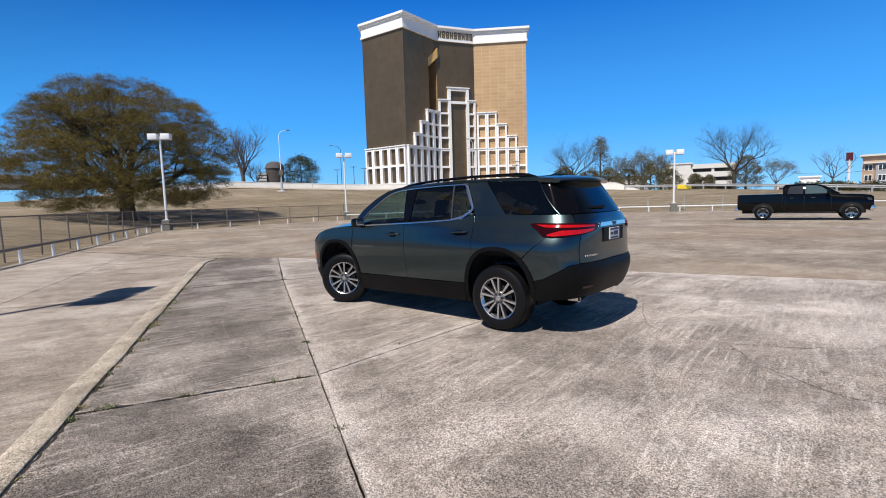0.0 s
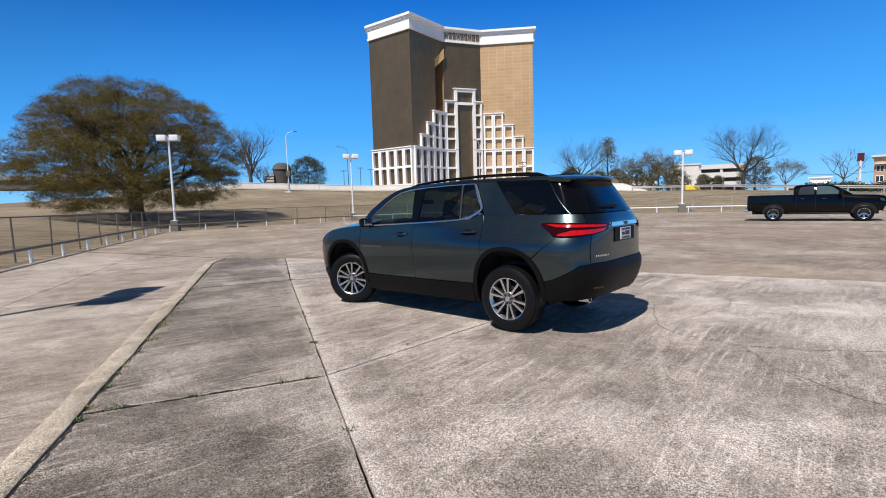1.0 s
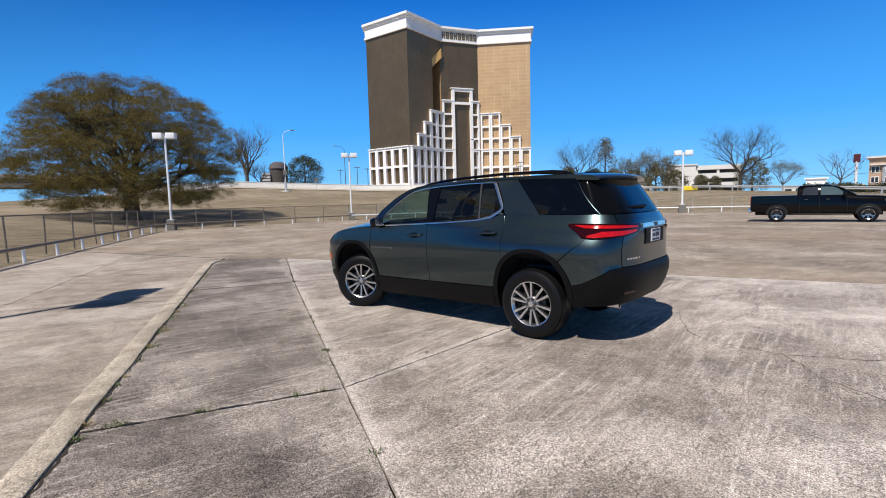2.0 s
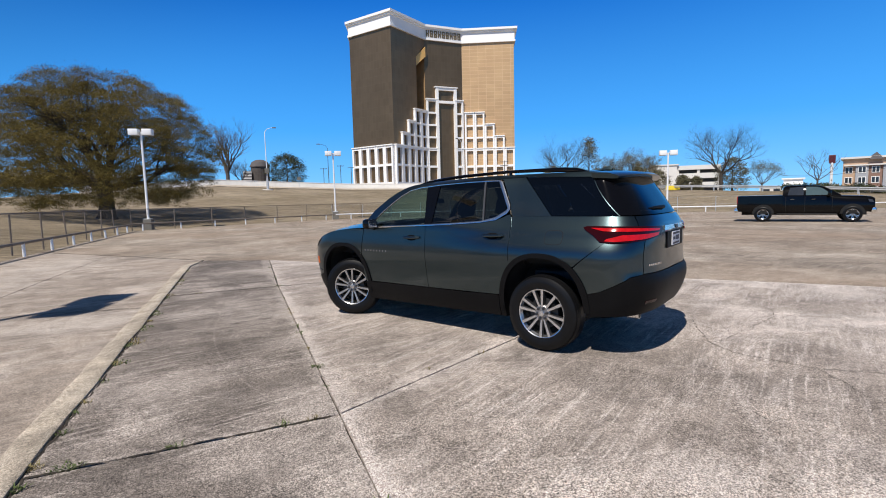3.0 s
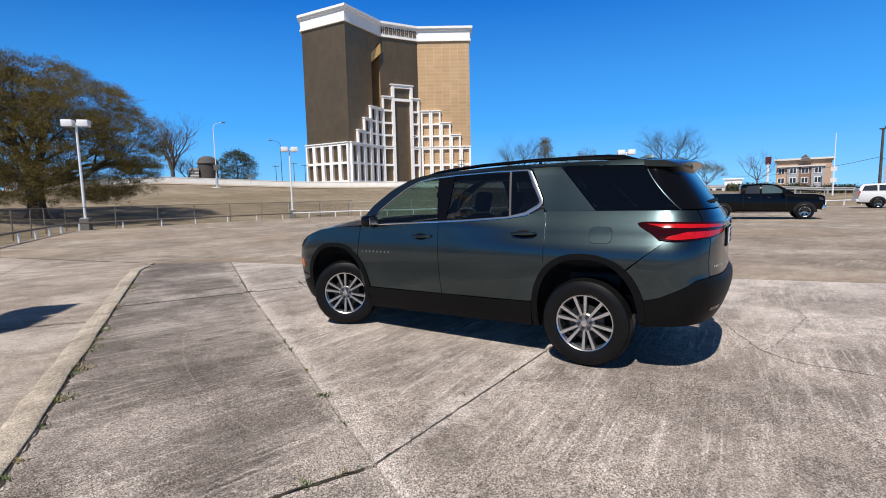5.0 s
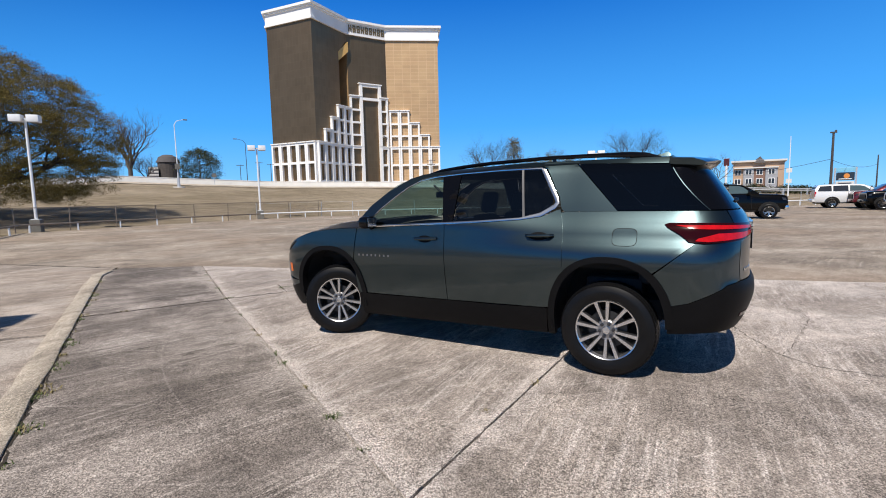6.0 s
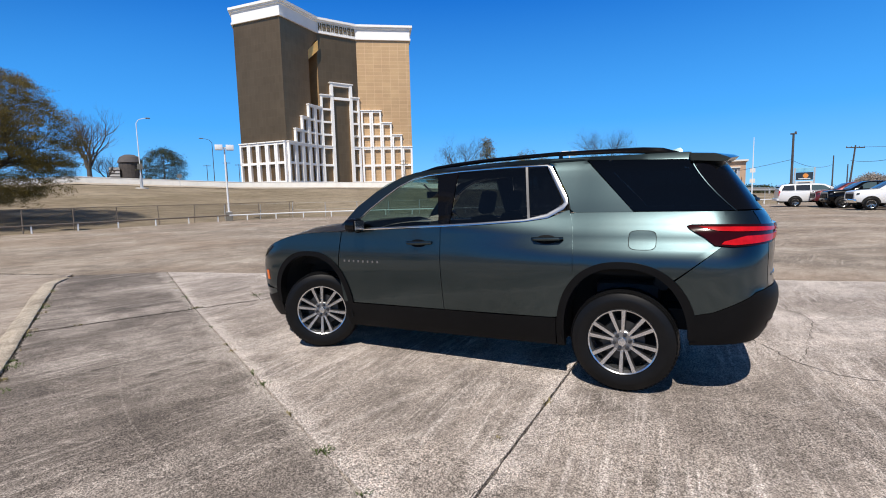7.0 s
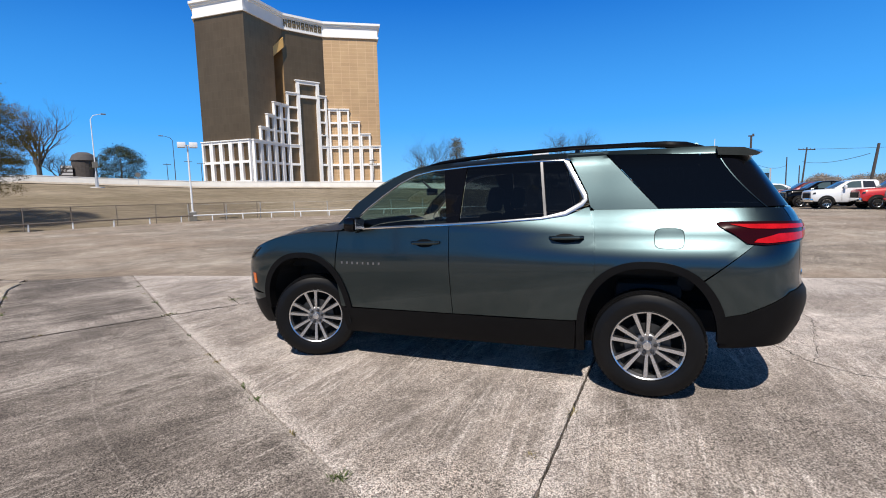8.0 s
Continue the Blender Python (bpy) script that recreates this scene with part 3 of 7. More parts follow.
# ---------------------------------------------------------------- vehicle materials
def paint(name, col, metal=0.75, rough=0.36, dirt=0.05, coat=1.0):
    k = Nodes(name)
    v = k.coords()
    flake = k.voronoi(v, 900, out="Color")
    c = k.mix(0.25, col, k.ramp(flake, (0.2, 0.3), (0.8, 0.75)), "OVERLAY")
    dust = k.ramp(k.noise(v, 2.2, 6, 0.65), (0.45, 0.0), (0.9, dirt))
    k.color(k.mix(dust, c, (0.30, 0.27, 0.23)))
    k.b.inputs["Metallic"].default_value = metal
    k.b.inputs["Roughness"].default_value = rough
    k.b.inputs["Coat Weight"].default_value = coat
    k.b.inputs["Coat Roughness"].default_value = 0.07
    return k.m


def glass(name, tint, gloss_rough=0.0):
    """Tinted pane: light passes through with the tint, the surface mirrors by Fresnel."""
    k = Nodes(name)
    tr = k.n("BsdfTransparent")
    tr.inputs["Color"].default_value = (*tint, 1)
    gl = k.n("BsdfGlossy")
    gl.inputs["Roughness"].default_value = gloss_rough
    lw = k.n("LayerWeight", Blend=0.5)
    fr = k.math("ADD", k.math("MULTIPLY", k.math("POWER", lw.outputs["Facing"], 5.0), 0.9), 0.07)
    mx = k.n("MixShader")
    k.link(fr, mx.inputs[0])
    k.link(tr.outputs[0], mx.inputs[1])
    k.link(gl.outputs[0], mx.inputs[2])
    k.link(mx.outputs[0], k.out.inputs["Surface"])
    return k.m


M_PAINT = paint("grey_green_metallic_paint", (0.050, 0.075, 0.083), 1.0, 0.312, coat=0.8)
M_BLACKPAINT = paint("black_paint", (0.0025, 0.0025, 0.003), 0.0, 0.12, 0.004, 0.1)
M_BLACKPAINT.node_tree.nodes["Principled BSDF"].inputs["Specular IOR Level"].default_value = 0.22
M_WHITEPAINT = paint("white_car_paint", (0.72, 0.73, 0.74), 0.0, 0.35)
M_REDPAINT = paint("red_car_paint", (0.50, 0.015, 0.015), 0.1, 0.35)
M_GREYPAINT = paint("dark_grey_car_paint", (0.05, 0.055, 0.065), 0.6, 0.35)
M_MAROON = paint("maroon_car_paint", (0.13, 0.012, 0.02), 0.3, 0.35)
M_CLAD = simple("black_cladding", (0.005, 0.005, 0.0055), 0.5, var=0.2, scale=9, spec=0.11, bump=0.15)
M_GLOSSBLACK = simple("gloss_black", (0.003, 0.003, 0.004), 0.05, var=0.1, spec=0.3)
M_DARK = simple("underbody_black", (0.008, 0.008, 0.008), 0.9, var=0.2)
M_RUBBER = simple("tyre_rubber", (0.0055, 0.0055, 0.006), 0.4, var=0.25, scale=12, spec=0.2, bump=0.1)
M_ALLOY = simple("machined_alloy", (0.66, 0.67, 0.69), 0.24, 0.95, 0.06, 8)
M_ALLOYDARK = simple("dark_alloy", (0.085, 0.085, 0.09), 0.4, 0.8, 0.1, 8)
M_HUB = simple("grey_alloy", (0.33, 0.33, 0.34), 0.35, 0.9, 0.1, 8)
M_CHROME = simple("chrome", (0.86, 0.86, 0.86), 0.18, 1.0, 0.02, 4)
M_DISC = simple("brake_disc", (0.07, 0.07, 0.07), 0.45, 0.8, 0.2, 10)
M_SEAT = simple("dark_seat_cloth", (0.03, 0.03, 0.033), 0.8, var=0.15, scale=10)
M_REDLENS = simple("red_lamp_lens", (0.46, 0.006, 0.010), 0.10, var=0.25, scale=24, spec=0.4)
M_REDDARK = simple("dark_red_lens", (0.022, 0.001, 0.002), 0.08, var=0.1, scale=10, spec=0.35)
M_AMBER = simple("amber_lens", (0.75, 0.16, 0.02), 0.15, var=0.05, coat=1.0)
M_CLEARLENS = simple("headlamp_lens", (0.05, 0.055, 0.065), 0.06, 0.3, 0.2, 20, coat=1.0)
M_CARGLASS = simple("vehicle_glass", (0.10, 0.15, 0.16), 0.05, 0.35, 0.15, 1.5)
M_PLATE = simple("white_plate", (0.72, 0.72, 0.74), 0.4, var=0.05)
M_BARS = simple("dark_lettering", (0.03, 0.03, 0.05), 0.5, var=0.1)
G_FRONT = glass("clear_car_glass", (0.47, 0.60, 0.57))
G_TINT = glass("privacy_glass", (0.075, 0.083, 0.09))
G_REAR = glass("rear_privacy_glass", (0.02, 0.024, 0.03))

# ---------------------------------------------------------------- the sport utility vehicle
# x ahead from the rear axle, y to its left, z up
SIDE_W = [(0.20, 0.80), (0.30, 0.862), (0.45, 0.916), (0.60, 0.947), (0.80, 0.974), (0.98, 0.985), (1.10, 0.977), (1.20, 0.966), (1.255, 0.964),
          (1.285, 0.957), (1.34, 0.932), (1.40, 0.909), (1.50, 0.873), (1.60, 0.835), (1.70, 0.793), (1.755, 0.764), (1.785, 0.735), (1.81, 0.68), (1.84, 0.57)]
SHOULDER = [(1.0, 0.0), (1.06, 0.003), (1.12, 0.018), (1.2, 0.045), (1.3, 0.073), (1.36, 0.080), (1.45, 0.084), (1.6, 0.090), (1.72, 0.088), (1.78, 0.080), (1.82, 0.05), (1.85, 0.03)]
REAR_X = [(0.40, -0.93), (0.50, -1.0), (0.62, -1.05), (0.72, -1.075), (0.82, -1.07), (0.86, -1.045), (1.0, -1.035), (1.15, -1.04), (1.25, -1.035), (1.32, -1.02),
          (1.40, -0.97), (1.45, -0.93), (1.60, -0.815), (1.74, -0.70), (1.80, -0.64), (1.85, -0.60)]
FRONT_X = [(0.22, 3.93), (0.35, 4.0), (0.5, 4.04), (0.7, 4.06), (0.9, 4.03), (1.0, 3.97), (1.1, 3.87), (1.2, 3.78)]
XR0, XF0 = -0.42, 3.3


def smooth_table(rows, x):
    """Cubic interpolation, so that highlights run smoothly."""
    n = len(rows)
    if x <= rows[0][0]:
        return rows[0][1]
    if x >= rows[-1][0]:
        return rows[-1][1]
    for i in range(n - 1):
        if x <= rows[i + 1][0]:
            (x0, y0), (x1, y1) = rows[i], rows[i + 1]
            m0 = (y1 - rows[i - 1][1]) / (x1 - rows[i - 1][0]) if i else (y1 - y0) / (x1 - x0)
            m1 = (rows[i + 2][1] - y0) / (rows[i + 2][0] - x0) if i + 2 < n else (y1 - y0) / (x1 - x0)
            h = x1 - x0
            t = (x - x0) / h
            return (2 * t ** 3 - 3 * t * t + 1) * y0 + (t ** 3 - 2 * t * t + t) * h * m0 + (3 * t * t - 2 * t ** 3) * y1 + (t ** 3 - t * t) * h * m1


def corner_curve(length, width, power):
    """A quarter of a rounded rectangle, by its arc length: (s, along, across)."""
    res, s, last = [], 0.0, None
    for i in range(401):
        th = i / 400 * math.pi / 2
        a, b = math.sin(th) ** (2 / power), math.cos(th) ** (2 / power)
        p = (a * length, b * width)
        if last:
            s += math.dist(p, last)
        res.append((s, a, b))
        last = p
    return res


REAR_C = corner_curve(0.62, 0.97, 3.3)
FRONT_C = corner_curve(0.72, 0.97, 3.3)
U_REAR, U_FRONT = XR0 - REAR_C[-1][0], XF0 + FRONT_C[-1][0]


def rear_u(y):
    """The unrolled place on the tail at y metres from the middle."""
    for s, a, b in REAR_C:
        if b * 0.97 <= y:
            return XR0 - s
    return U_REAR


def lift(x, z):
    """The cabin stands a little higher towards the tail."""
    return 0.05 * min(1.0, max(0.0, (z - 1.40) / 0.40)) * min(1.0, max(0.0, (2.2 - x) / 1.4))


def skin(u, z, off=0.0):
    """The body's left skin at the unrolled length u and height z, pushed outwards by off."""
    p = shell(u, z, off)
    p.z += lift(p.x, z)
    return p


def shell(u, z, off):
    # a swell over the rear wheel
    lean = min(1.0, max(0.0, (1.5 - u) / 1.2))
    lean = lean * lean * (3 - 2 * lean)
    w = smooth_table(SIDE_W, z) - lean * smooth_table(SHOULDER, z) + off + 0.016 * math.exp(-((u + 0.12) / 0.62) ** 2 - ((z - 1.0) / 0.17) ** 2)
    if u >= XF0:
        a, b = table(FRONT_C, u - XF0)
        fx = smooth_table(FRONT_X, z) + off
        return Vector((XF0 + (fx - XF0) * a, w * b, z))
    if u <= XR0:
        a, b = table(REAR_C, XR0 - u)
        rx = smooth_table(REAR_X, z) - off
        return Vector((XR0 + (rx - XR0) * a, w * b, z))
    return Vector((u, w, z))


def patch(poly, off=0.0, thick=0.03, side=1, bm=None, step=(0.07, 0.05), surf=skin, both=False):
    """A panel: the outline in (u, z) laid on the skin, its rim turned inwards."""
    bm = bm or bmesh.new()
    for sd in ((1, -1) if both else (side,)):
        flat = bmesh.new()
        flat.faces.new([flat.verts.new((u, z, 0)) for u, z in poly])
        us, zs = [p[0] for p in poly], [p[1] for p in poly]
        for axis, lo, hi, st in (((1, 0, 0), min(us), max(us), step[0]), ((0, 1, 0), min(zs), max(zs), step[1])):
            n = int((hi - lo) / st)
            for i in range(1, n + 1):
                co = Vector(axis) * (lo + (hi - lo) * i / (n + 1))
                bmesh.ops.bisect_plane(flat, geom=flat.verts[:] + flat.edges[:] + flat.faces[:], plane_co=co, plane_no=axis, dist=1e-5)
        flip = Vector((1, sd, 1))
        outer = {v: bm.verts.new(surf(v.co.x, v.co.y, off) * flip) for v in flat.verts}
        for f in flat.faces:
            try:
                bm.faces.new([outer[v] for v in f.verts])
            except ValueError:
                pass
        if thick:
            inner = {}
            for e in flat.edges:
                if both and all(min(abs(v.co.x - U_REAR), abs(v.co.x - U_FRONT)) < 1e-3 for v in e.verts):
                    continue
                if len(e.link_faces) == 1:
                    for v in e.verts:
                        if v not in inner:
                            inner[v] = bm.verts.new(surf(v.co.x, v.co.y, off - thick) * flip)
                    a, b = e.verts
                    bm.faces.new((outer[a], outer[b], inner[b], inner[a]))
        flat.free()
    return bm


def arch(cx, hw, top, z0, z1, n=36, power=2.35):
    """Points over a wheel arch from its front foot at z0 to its rear foot at z1."""
    res = []
    base = 0.40
    for i in range(n + 1):
        th = math.pi * i / n
        c, s = math.cos(th), math.sin(th)
        x = cx + hw * math.copysign(abs(c) ** (2 / power), c)
        z = base + (top - base) * abs(s) ** (2 / power)
        if (z >= z0 if c > 0 else z >= z1):
            res.append((x, z))

    def at(zv, sg):
        q = min(1.0, max(0.0, (zv - base) / (top - base)))
        return cx + sg * hw * (1 - q ** power) ** (1 / power)

    return [(at(z0, 1), z0)] + [p for p in res if p[1] > (z0 if p[0] > cx else z1) + 0.01] + [(at(z1, -1), z1)]


WB = 3.071


def hood_edge(u):
    """Height of the line between wing and bonnet along the unrolled front."""
    return smooth_table([(2.6, 1.25), (2.9, 1.232), (3.2, 1.202), (3.45, 1.162), (3.65, 1.112), (3.85, 1.055), (4.1, 1.012), (4.4, 0.995), (5.2, 0.995)], u)


CAR = Matrix(((-0.475, -0.880, 0, 2.704 + 0.880 * 0.95), (0.880, -0.475, 0, 4.956 + 0.475 * 0.95), (0, 0, 1, 0), (0, 0, 0, 1)))
suv = thing("suv", "dark grey-green metallic sport utility vehicle parked on the concrete", "car", CAR)

OUT_HW, OUT_TOP, IN_HW, IN_TOP = 0.515, 1.035, 0.455, 0.985
DLO_TOP = [(2.50, 1.325), (2.36, 1.455), (2.2, 1.575), (2.06, 1.665), (1.92, 1.725), (1.75, 1.752), (1.43, 1.764), (1.0, 1.766), (0.64, 1.762)]
DLO_BOT = [(0.60, 1.362), (0.79, 1.334), (1.2, 1.308), (1.54, 1.292), (2.0, 1.272), (2.36, 1.258), (2.54, 1.252)]
DLO_BACK = [(0.60, 1.745), (0.455, 1.51), (0.445, 1.47), (0.475, 1.43)]

for s in (1, -1):
    # painted panels
    fender = ([(2.675, 0.53), (2.70, 0.90), (2.675, 1.10), (2.655, 1.235)] + [(u, hood_edge(u)) for u in (2.9, 3.1, 3.3, 3.45, 3.6, 3.75, 3.9)] + [(3.9, 0.66), (3.60, 0.60)]
              + [p for p in arch(WB, OUT_HW - 0.01, OUT_TOP - 0.01, 0.60, 0.53)])
    part("front_fender", patch(fender, side=s), M_PAINT, suv, smooth=True)
    door = [(2.665, 0.525), (1.541, 0.535), (1.549, 0.95), (1.549, 1.285)] + [(x, z - 0.006) for x, z in DLO_BOT[4:]] + [(2.645, 1.235), (2.665, 1.10), (2.69, 0.90)]
    fd = part("front_door", patch(door, side=s), M_PAINT, suv, smooth=True)
    rear_door = ([(1.535, 0.535), (0.55, 0.55)] + [p for p in arch(0.0, OUT_HW - 0.01, OUT_TOP - 0.01, 0.56, 0.99) if p[0] > 0.372]
                 + [(0.375, 0.99), (0.38, 1.15), (0.395, 1.30), (0.43, 1.42), (0.46, 1.415)] + [(x, z - 0.006) for x, z in DLO_BOT[:4]] + [(1.543, 1.285), (1.543, 0.95)])
    rd = part("rear_door", patch(rear_door, side=s), M_PAINT, suv, smooth=True)
    quarter = ([(p[0], p[1]) for p in arch(0.0, OUT_HW - 0.01, OUT_TOP - 0.01, 0.80, 0.905)]
               + [(-0.66, 1.168), (rear_u(0.80), 1.22), (rear_u(0.82), 1.40), (-0.70, 1.402), (-0.06, 1.402), (0.395, 1.402), (0.388, 1.30), (0.373, 1.15), (0.367, 0.95)])
    part("quarter_panel", patch(quarter, side=s), M_PAINT, suv, smooth=True)
    part("door_jamb", patch([(0.30, 0.90), (0.30, 1.395), (0.46, 1.395), (0.46, 0.80), (0.40, 0.80)], off=-0.010, thick=0, side=s), M_PAINT, suv, smooth=True)
    pillar = [(0.395, 1.404), (0.42, 1.425), (0.435, 1.47), (0.445, 1.515), (0.585, 1.752), (0.62, 1.772), (0.62, 1.800), (0.30, 1.800), (0.32, 1.772), (0.30, 1.755), (-0.055, 1.404)]
    part("pillar", patch(pillar, side=s), M_PAINT, suv, smooth=True)
    bumper_skin = ([(-0.655, 1.161), (rear_u(0.74), 1.20), (rear_u(0.74), 0.862), (-0.88, 0.84), (-0.60, 0.69), (-0.475, 0.655)]
                   + [(p[0] - 0.002, p[1]) for p in arch(0.0, OUT_HW - 0.01, OUT_TOP - 0.01, 0.9, 0.66) if p[0] < -0.25 and p[1] < 0.885][::-1] + [(-0.353, 0.900)])
    part("rear_bumper_skin", patch(bumper_skin, side=s), M_PAINT, suv, smooth=True)
    rail = ([(2.66, 1.30)] + [(x + 0.0, z + 0.006) for x, z in DLO_TOP] + [(0.62, 1.774), (0.30, 1.778), (-0.486, 1.748), (-0.490, 1.798), (0.30, 1.806), (1.0, 1.808), (1.6, 1.803), (1.9, 1.785), (2.05, 1.75), (2.3, 1.625), (2.5, 1.48)])
    part("roof_side", patch(rail, side=s), M_PAINT, suv, smooth=True)

    # windows
    loop = DLO_TOP + DLO_BACK + DLO_BOT
    n = len(loop)
    bm = bmesh.new()
    ring = []
    for i in range(n):
        p, a, b = Vector(loop[i]), Vector(loop[i - 1]), Vector(loop[(i + 1) % n])
        t = (b - a).normalized()
        wide = 0.034 if p.x < 0.61 else (0.011 if p in [Vector(q) for q in DLO_TOP] else 0.018)
        q = p + Vector((-t.y, t.x)) * wide
        ring.append([bm.verts.new(skin(*uv, off) * Vector((1, s, 1))) for uv, off in ((p, -0.02), (p, 0.004), (p.lerp(q, 0.5), 0.007), (q, 0.004), (q, -0.02))])
    for a, b in zip(ring, ring[1:] + ring[:1]):
        for i in range(4):
            bm.faces.new((a[i], a[i + 1], b[i + 1], b[i]))
    part("window_surround", bm, M_CHROME, suv, "chrome window surround", smooth=True)

    top_in = [(x - (0.02 if x > 2.1 else 0.006), z - 0.013) for x, z in DLO_TOP]
    glass_f = [(1.575, 1.308)] + [(x, z + 0.017) for x, z in DLO_BOT if 1.7 < x < 2.4] + [(2.45, 1.275), (2.46, 1.33)] + [p for p in top_in if 1.70 < p[0] < 2.45] + [(1.65, 1.742)]
    part("front_window", patch(glass_f, off=-0.004, thick=0, side=s), G_FRONT, suv, smooth=True).visible_shadow = False
    b_pillar = [(1.571, 1.308), (1.646, 1.742), (1.44, 1.748), (1.465, 1.314)]
    part("door_pillar", patch(b_pillar, off=0.001, thick=0.02, side=s), M_GLOSSBLACK, suv, smooth=True)
    glass_r = [(1.455, 1.314), (1.432, 1.748), (0.83, 1.752), (0.772, 1.357), (1.2, 1.326)]
    part("rear_window", patch(glass_r, off=-0.004, thick=0, side=s), G_TINT, suv, smooth=True)
    part("window_bar", patch([(0.768, 1.358), (0.826, 1.752), (0.806, 1.752), (0.748, 1.362)], off=0.002, thick=0.02, side=s), M_ALLOYDARK, suv, smooth=True)
    glass_q = [(0.744, 1.364), (0.802, 1.752), (0.655, 1.748), (0.51, 1.52), (0.498, 1.475), (0.53, 1.435), (0.62, 1.395)]
    part("rear_window", patch(glass_q, off=-0.004, thick=0, side=s), G_TINT, suv, smooth=True)
    glass_t = [(-0.058, 1.408), (0.29, 1.756), (0.305, 1.772), (0.26, 1.774), (-0.46, 1.742), (-0.50, 1.72), (-0.775, 1.43), (-0.785, 1.408)]
    part("quarter_window", patch(glass_t, off=0.0, thick=0.01, side=s), G_REAR, suv, smooth=True)

    # black lower trim
    rocker = [(2.66, 0.27), (2.0, 0.275), (0.53, 0.30), (0.515, 0.545), (1.0, 0.53), (1.54, 0.528), (2.2, 0.518), (2.665, 0.515)]
    part("rocker_cladding", patch(rocker, off=0.012, thick=0.05, side=s), M_CLAD, suv, smooth=True)
    for cxa, zf, zr in ((0.0, 0.30, 0.46), (WB, 0.46, 0.28)):
        band = arch(cxa, OUT_HW, OUT_TOP, zf, zr) + arch(cxa, IN_HW, IN_TOP, zf, zr)[::-1]
        part("arch_cladding", patch(band, off=0.012, thick=0.07, side=s, step=(0.05, 0.05)), M_CLAD, suv, smooth=True)
        well = bmesh.new()
        pts = arch(cxa, IN_HW + 0.02, IN_TOP + 0.02, 0.44 if cxa else 0.36, 0.36 if cxa else 0.47)
        for (x0, z0), (x1, z1) in zip(pts, pts[1:]):
            well.faces.new([well.verts.new(p) for p in ((x0, s * 0.93, z0), (x1, s * 0.93, z1), (x1, s * 0.50, z1), (x0, s * 0.50, z0))])
        well.faces.new([well.verts.new((x, s * 0.50, z)) for x, z in pts])
        part("wheel_well", well, M_DARK, suv)
    # door furniture
    for hx, hz in ((1.76, 1.145), (0.585, 1.195)):
        bm = bmesh.new()
        cup = [(hx + 0.085 * math.cos(a) + 0.01, hz - 0.005 + 0.036 * math.sin(a)) for a in [i * math.pi / 9 for i in range(18)]]
        patch(cup, off=0.002, thick=0.006, side=s, bm=bm, step=(0.05, 0.03))
        part("handle_cup", bm, M_CLAD, fd if hx > 1 else rd, smooth=True)
        bm = bmesh.new()
        y = skin(hx, hz).y
        tube(bm, [(hx + 0.125, s * (y + 0.008), hz), (hx + 0.10, s * (y + 0.034), hz), (hx, s * (y + 0.04), hz + 0.001), (hx - 0.10, s * (y + 0.034), hz + 0.004), (hx - 0.125, s * (y + 0.008), hz + 0.005)], [0.012, 0.016, 0.017, 0.016, 0.012], 10)
        part("door_handle", bm, M_PAINT, fd if hx > 1 else rd, smooth=True)
    # wing mirror
    mir = bmesh.new()
    box(mir, 2.35, 2.47, s * 0.985 if s > 0 else -1.165, s * 1.165 if s > 0 else -0.985, 1.245, 1.375, bevel=0.04)
    mirror = part("wing_mirror", mir, M_GLOSSBLACK, suv, smooth=True)
    foot = bmesh.new()
    tube(foot, [(2.46, s * 0.90, 1.24), (2.45, s * 0.95, 1.25), (2.42, s * 1.03, 1.27)], [0.035, 0.03, 0.03], 10)
    part("mirror_foot", foot, M_CLAD, mirror, smooth=True)
    mg = bmesh.new()
    box(mg, 2.342, 2.348, s * 1.075 - 0.07, s * 1.075 + 0.07, 1.265, 1.355, bevel=0.002)
    part("mirror_glass", mg, M_CHROME, mirror)
    # tail lamp: dark housing, bright bars
    tl = [(-0.425, 1.302), (-0.46, 1.312), (-0.55, 1.314), (-0.75, 1.312), (rear_u(0.72), 1.305), (rear_u(0.46), 1.30), (rear_u(0.43), 1.275), (rear_u(0.50), 1.215), (rear_u(0.74), 1.175), (-0.70, 1.158), (-0.60, 1.168), (-0.53, 1.228), (-0.445, 1.280)]
    lamp = part("tail_lamp", patch(tl, off=0.012, thick=0.03, side=s, step=(0.03, 0.03)), M_REDDARK, suv, "red tail lamp in a dark housing", smooth=True)
    hi = [(-0.50, 1.297), (-0.75, 1.296), (rear_u(0.72), 1.288), (rear_u(0.52), 1.280), (rear_u(0.53), 1.262), (rear_u(0.72), 1.262), (-0.75, 1.264), (-0.62, 1.268)]
    part("lamp_bar", patch(hi, off=0.017, thick=0.006, side=s, step=(0.03, 0.02)), M_REDLENS, lamp, smooth=True)
    lo = [(-0.66, 1.195), (-0.80, 1.232), (rear_u(0.72), 1.236), (rear_u(0.53), 1.245), (rear_u(0.56), 1.218), (rear_u(0.74), 1.192), (-0.72, 1.170), (-0.64, 1.176)]
    part("lamp_bar", patch(lo, off=0.017, thick=0.006, side=s, step=(0.03, 0.02)), M_REDLENS, lamp, smooth=True)
    # front lamps and bumper corner
    hl = [(3.66, 1.075), (3.85, 1.025), (4.05, 0.985), (4.25, 0.965), (4.25, 0.925), (3.95, 0.925), (3.78, 0.96)]
    part("headlamp", patch(hl, off=0.008, thick=0.03, side=s, step=(0.04, 0.03)), M_CLEARLENS, suv, "clear slim headlamp", smooth=True)
    am = [(3.69, 0.80), (3.735, 0.805), (3.725, 0.70), (3.685, 0.70)]
    part("side_marker", patch(am, off=0.006, thick=0.01, side=s, step=(0.03, 0.03)), M_AMBER, suv, "amber side marker", smooth=True)
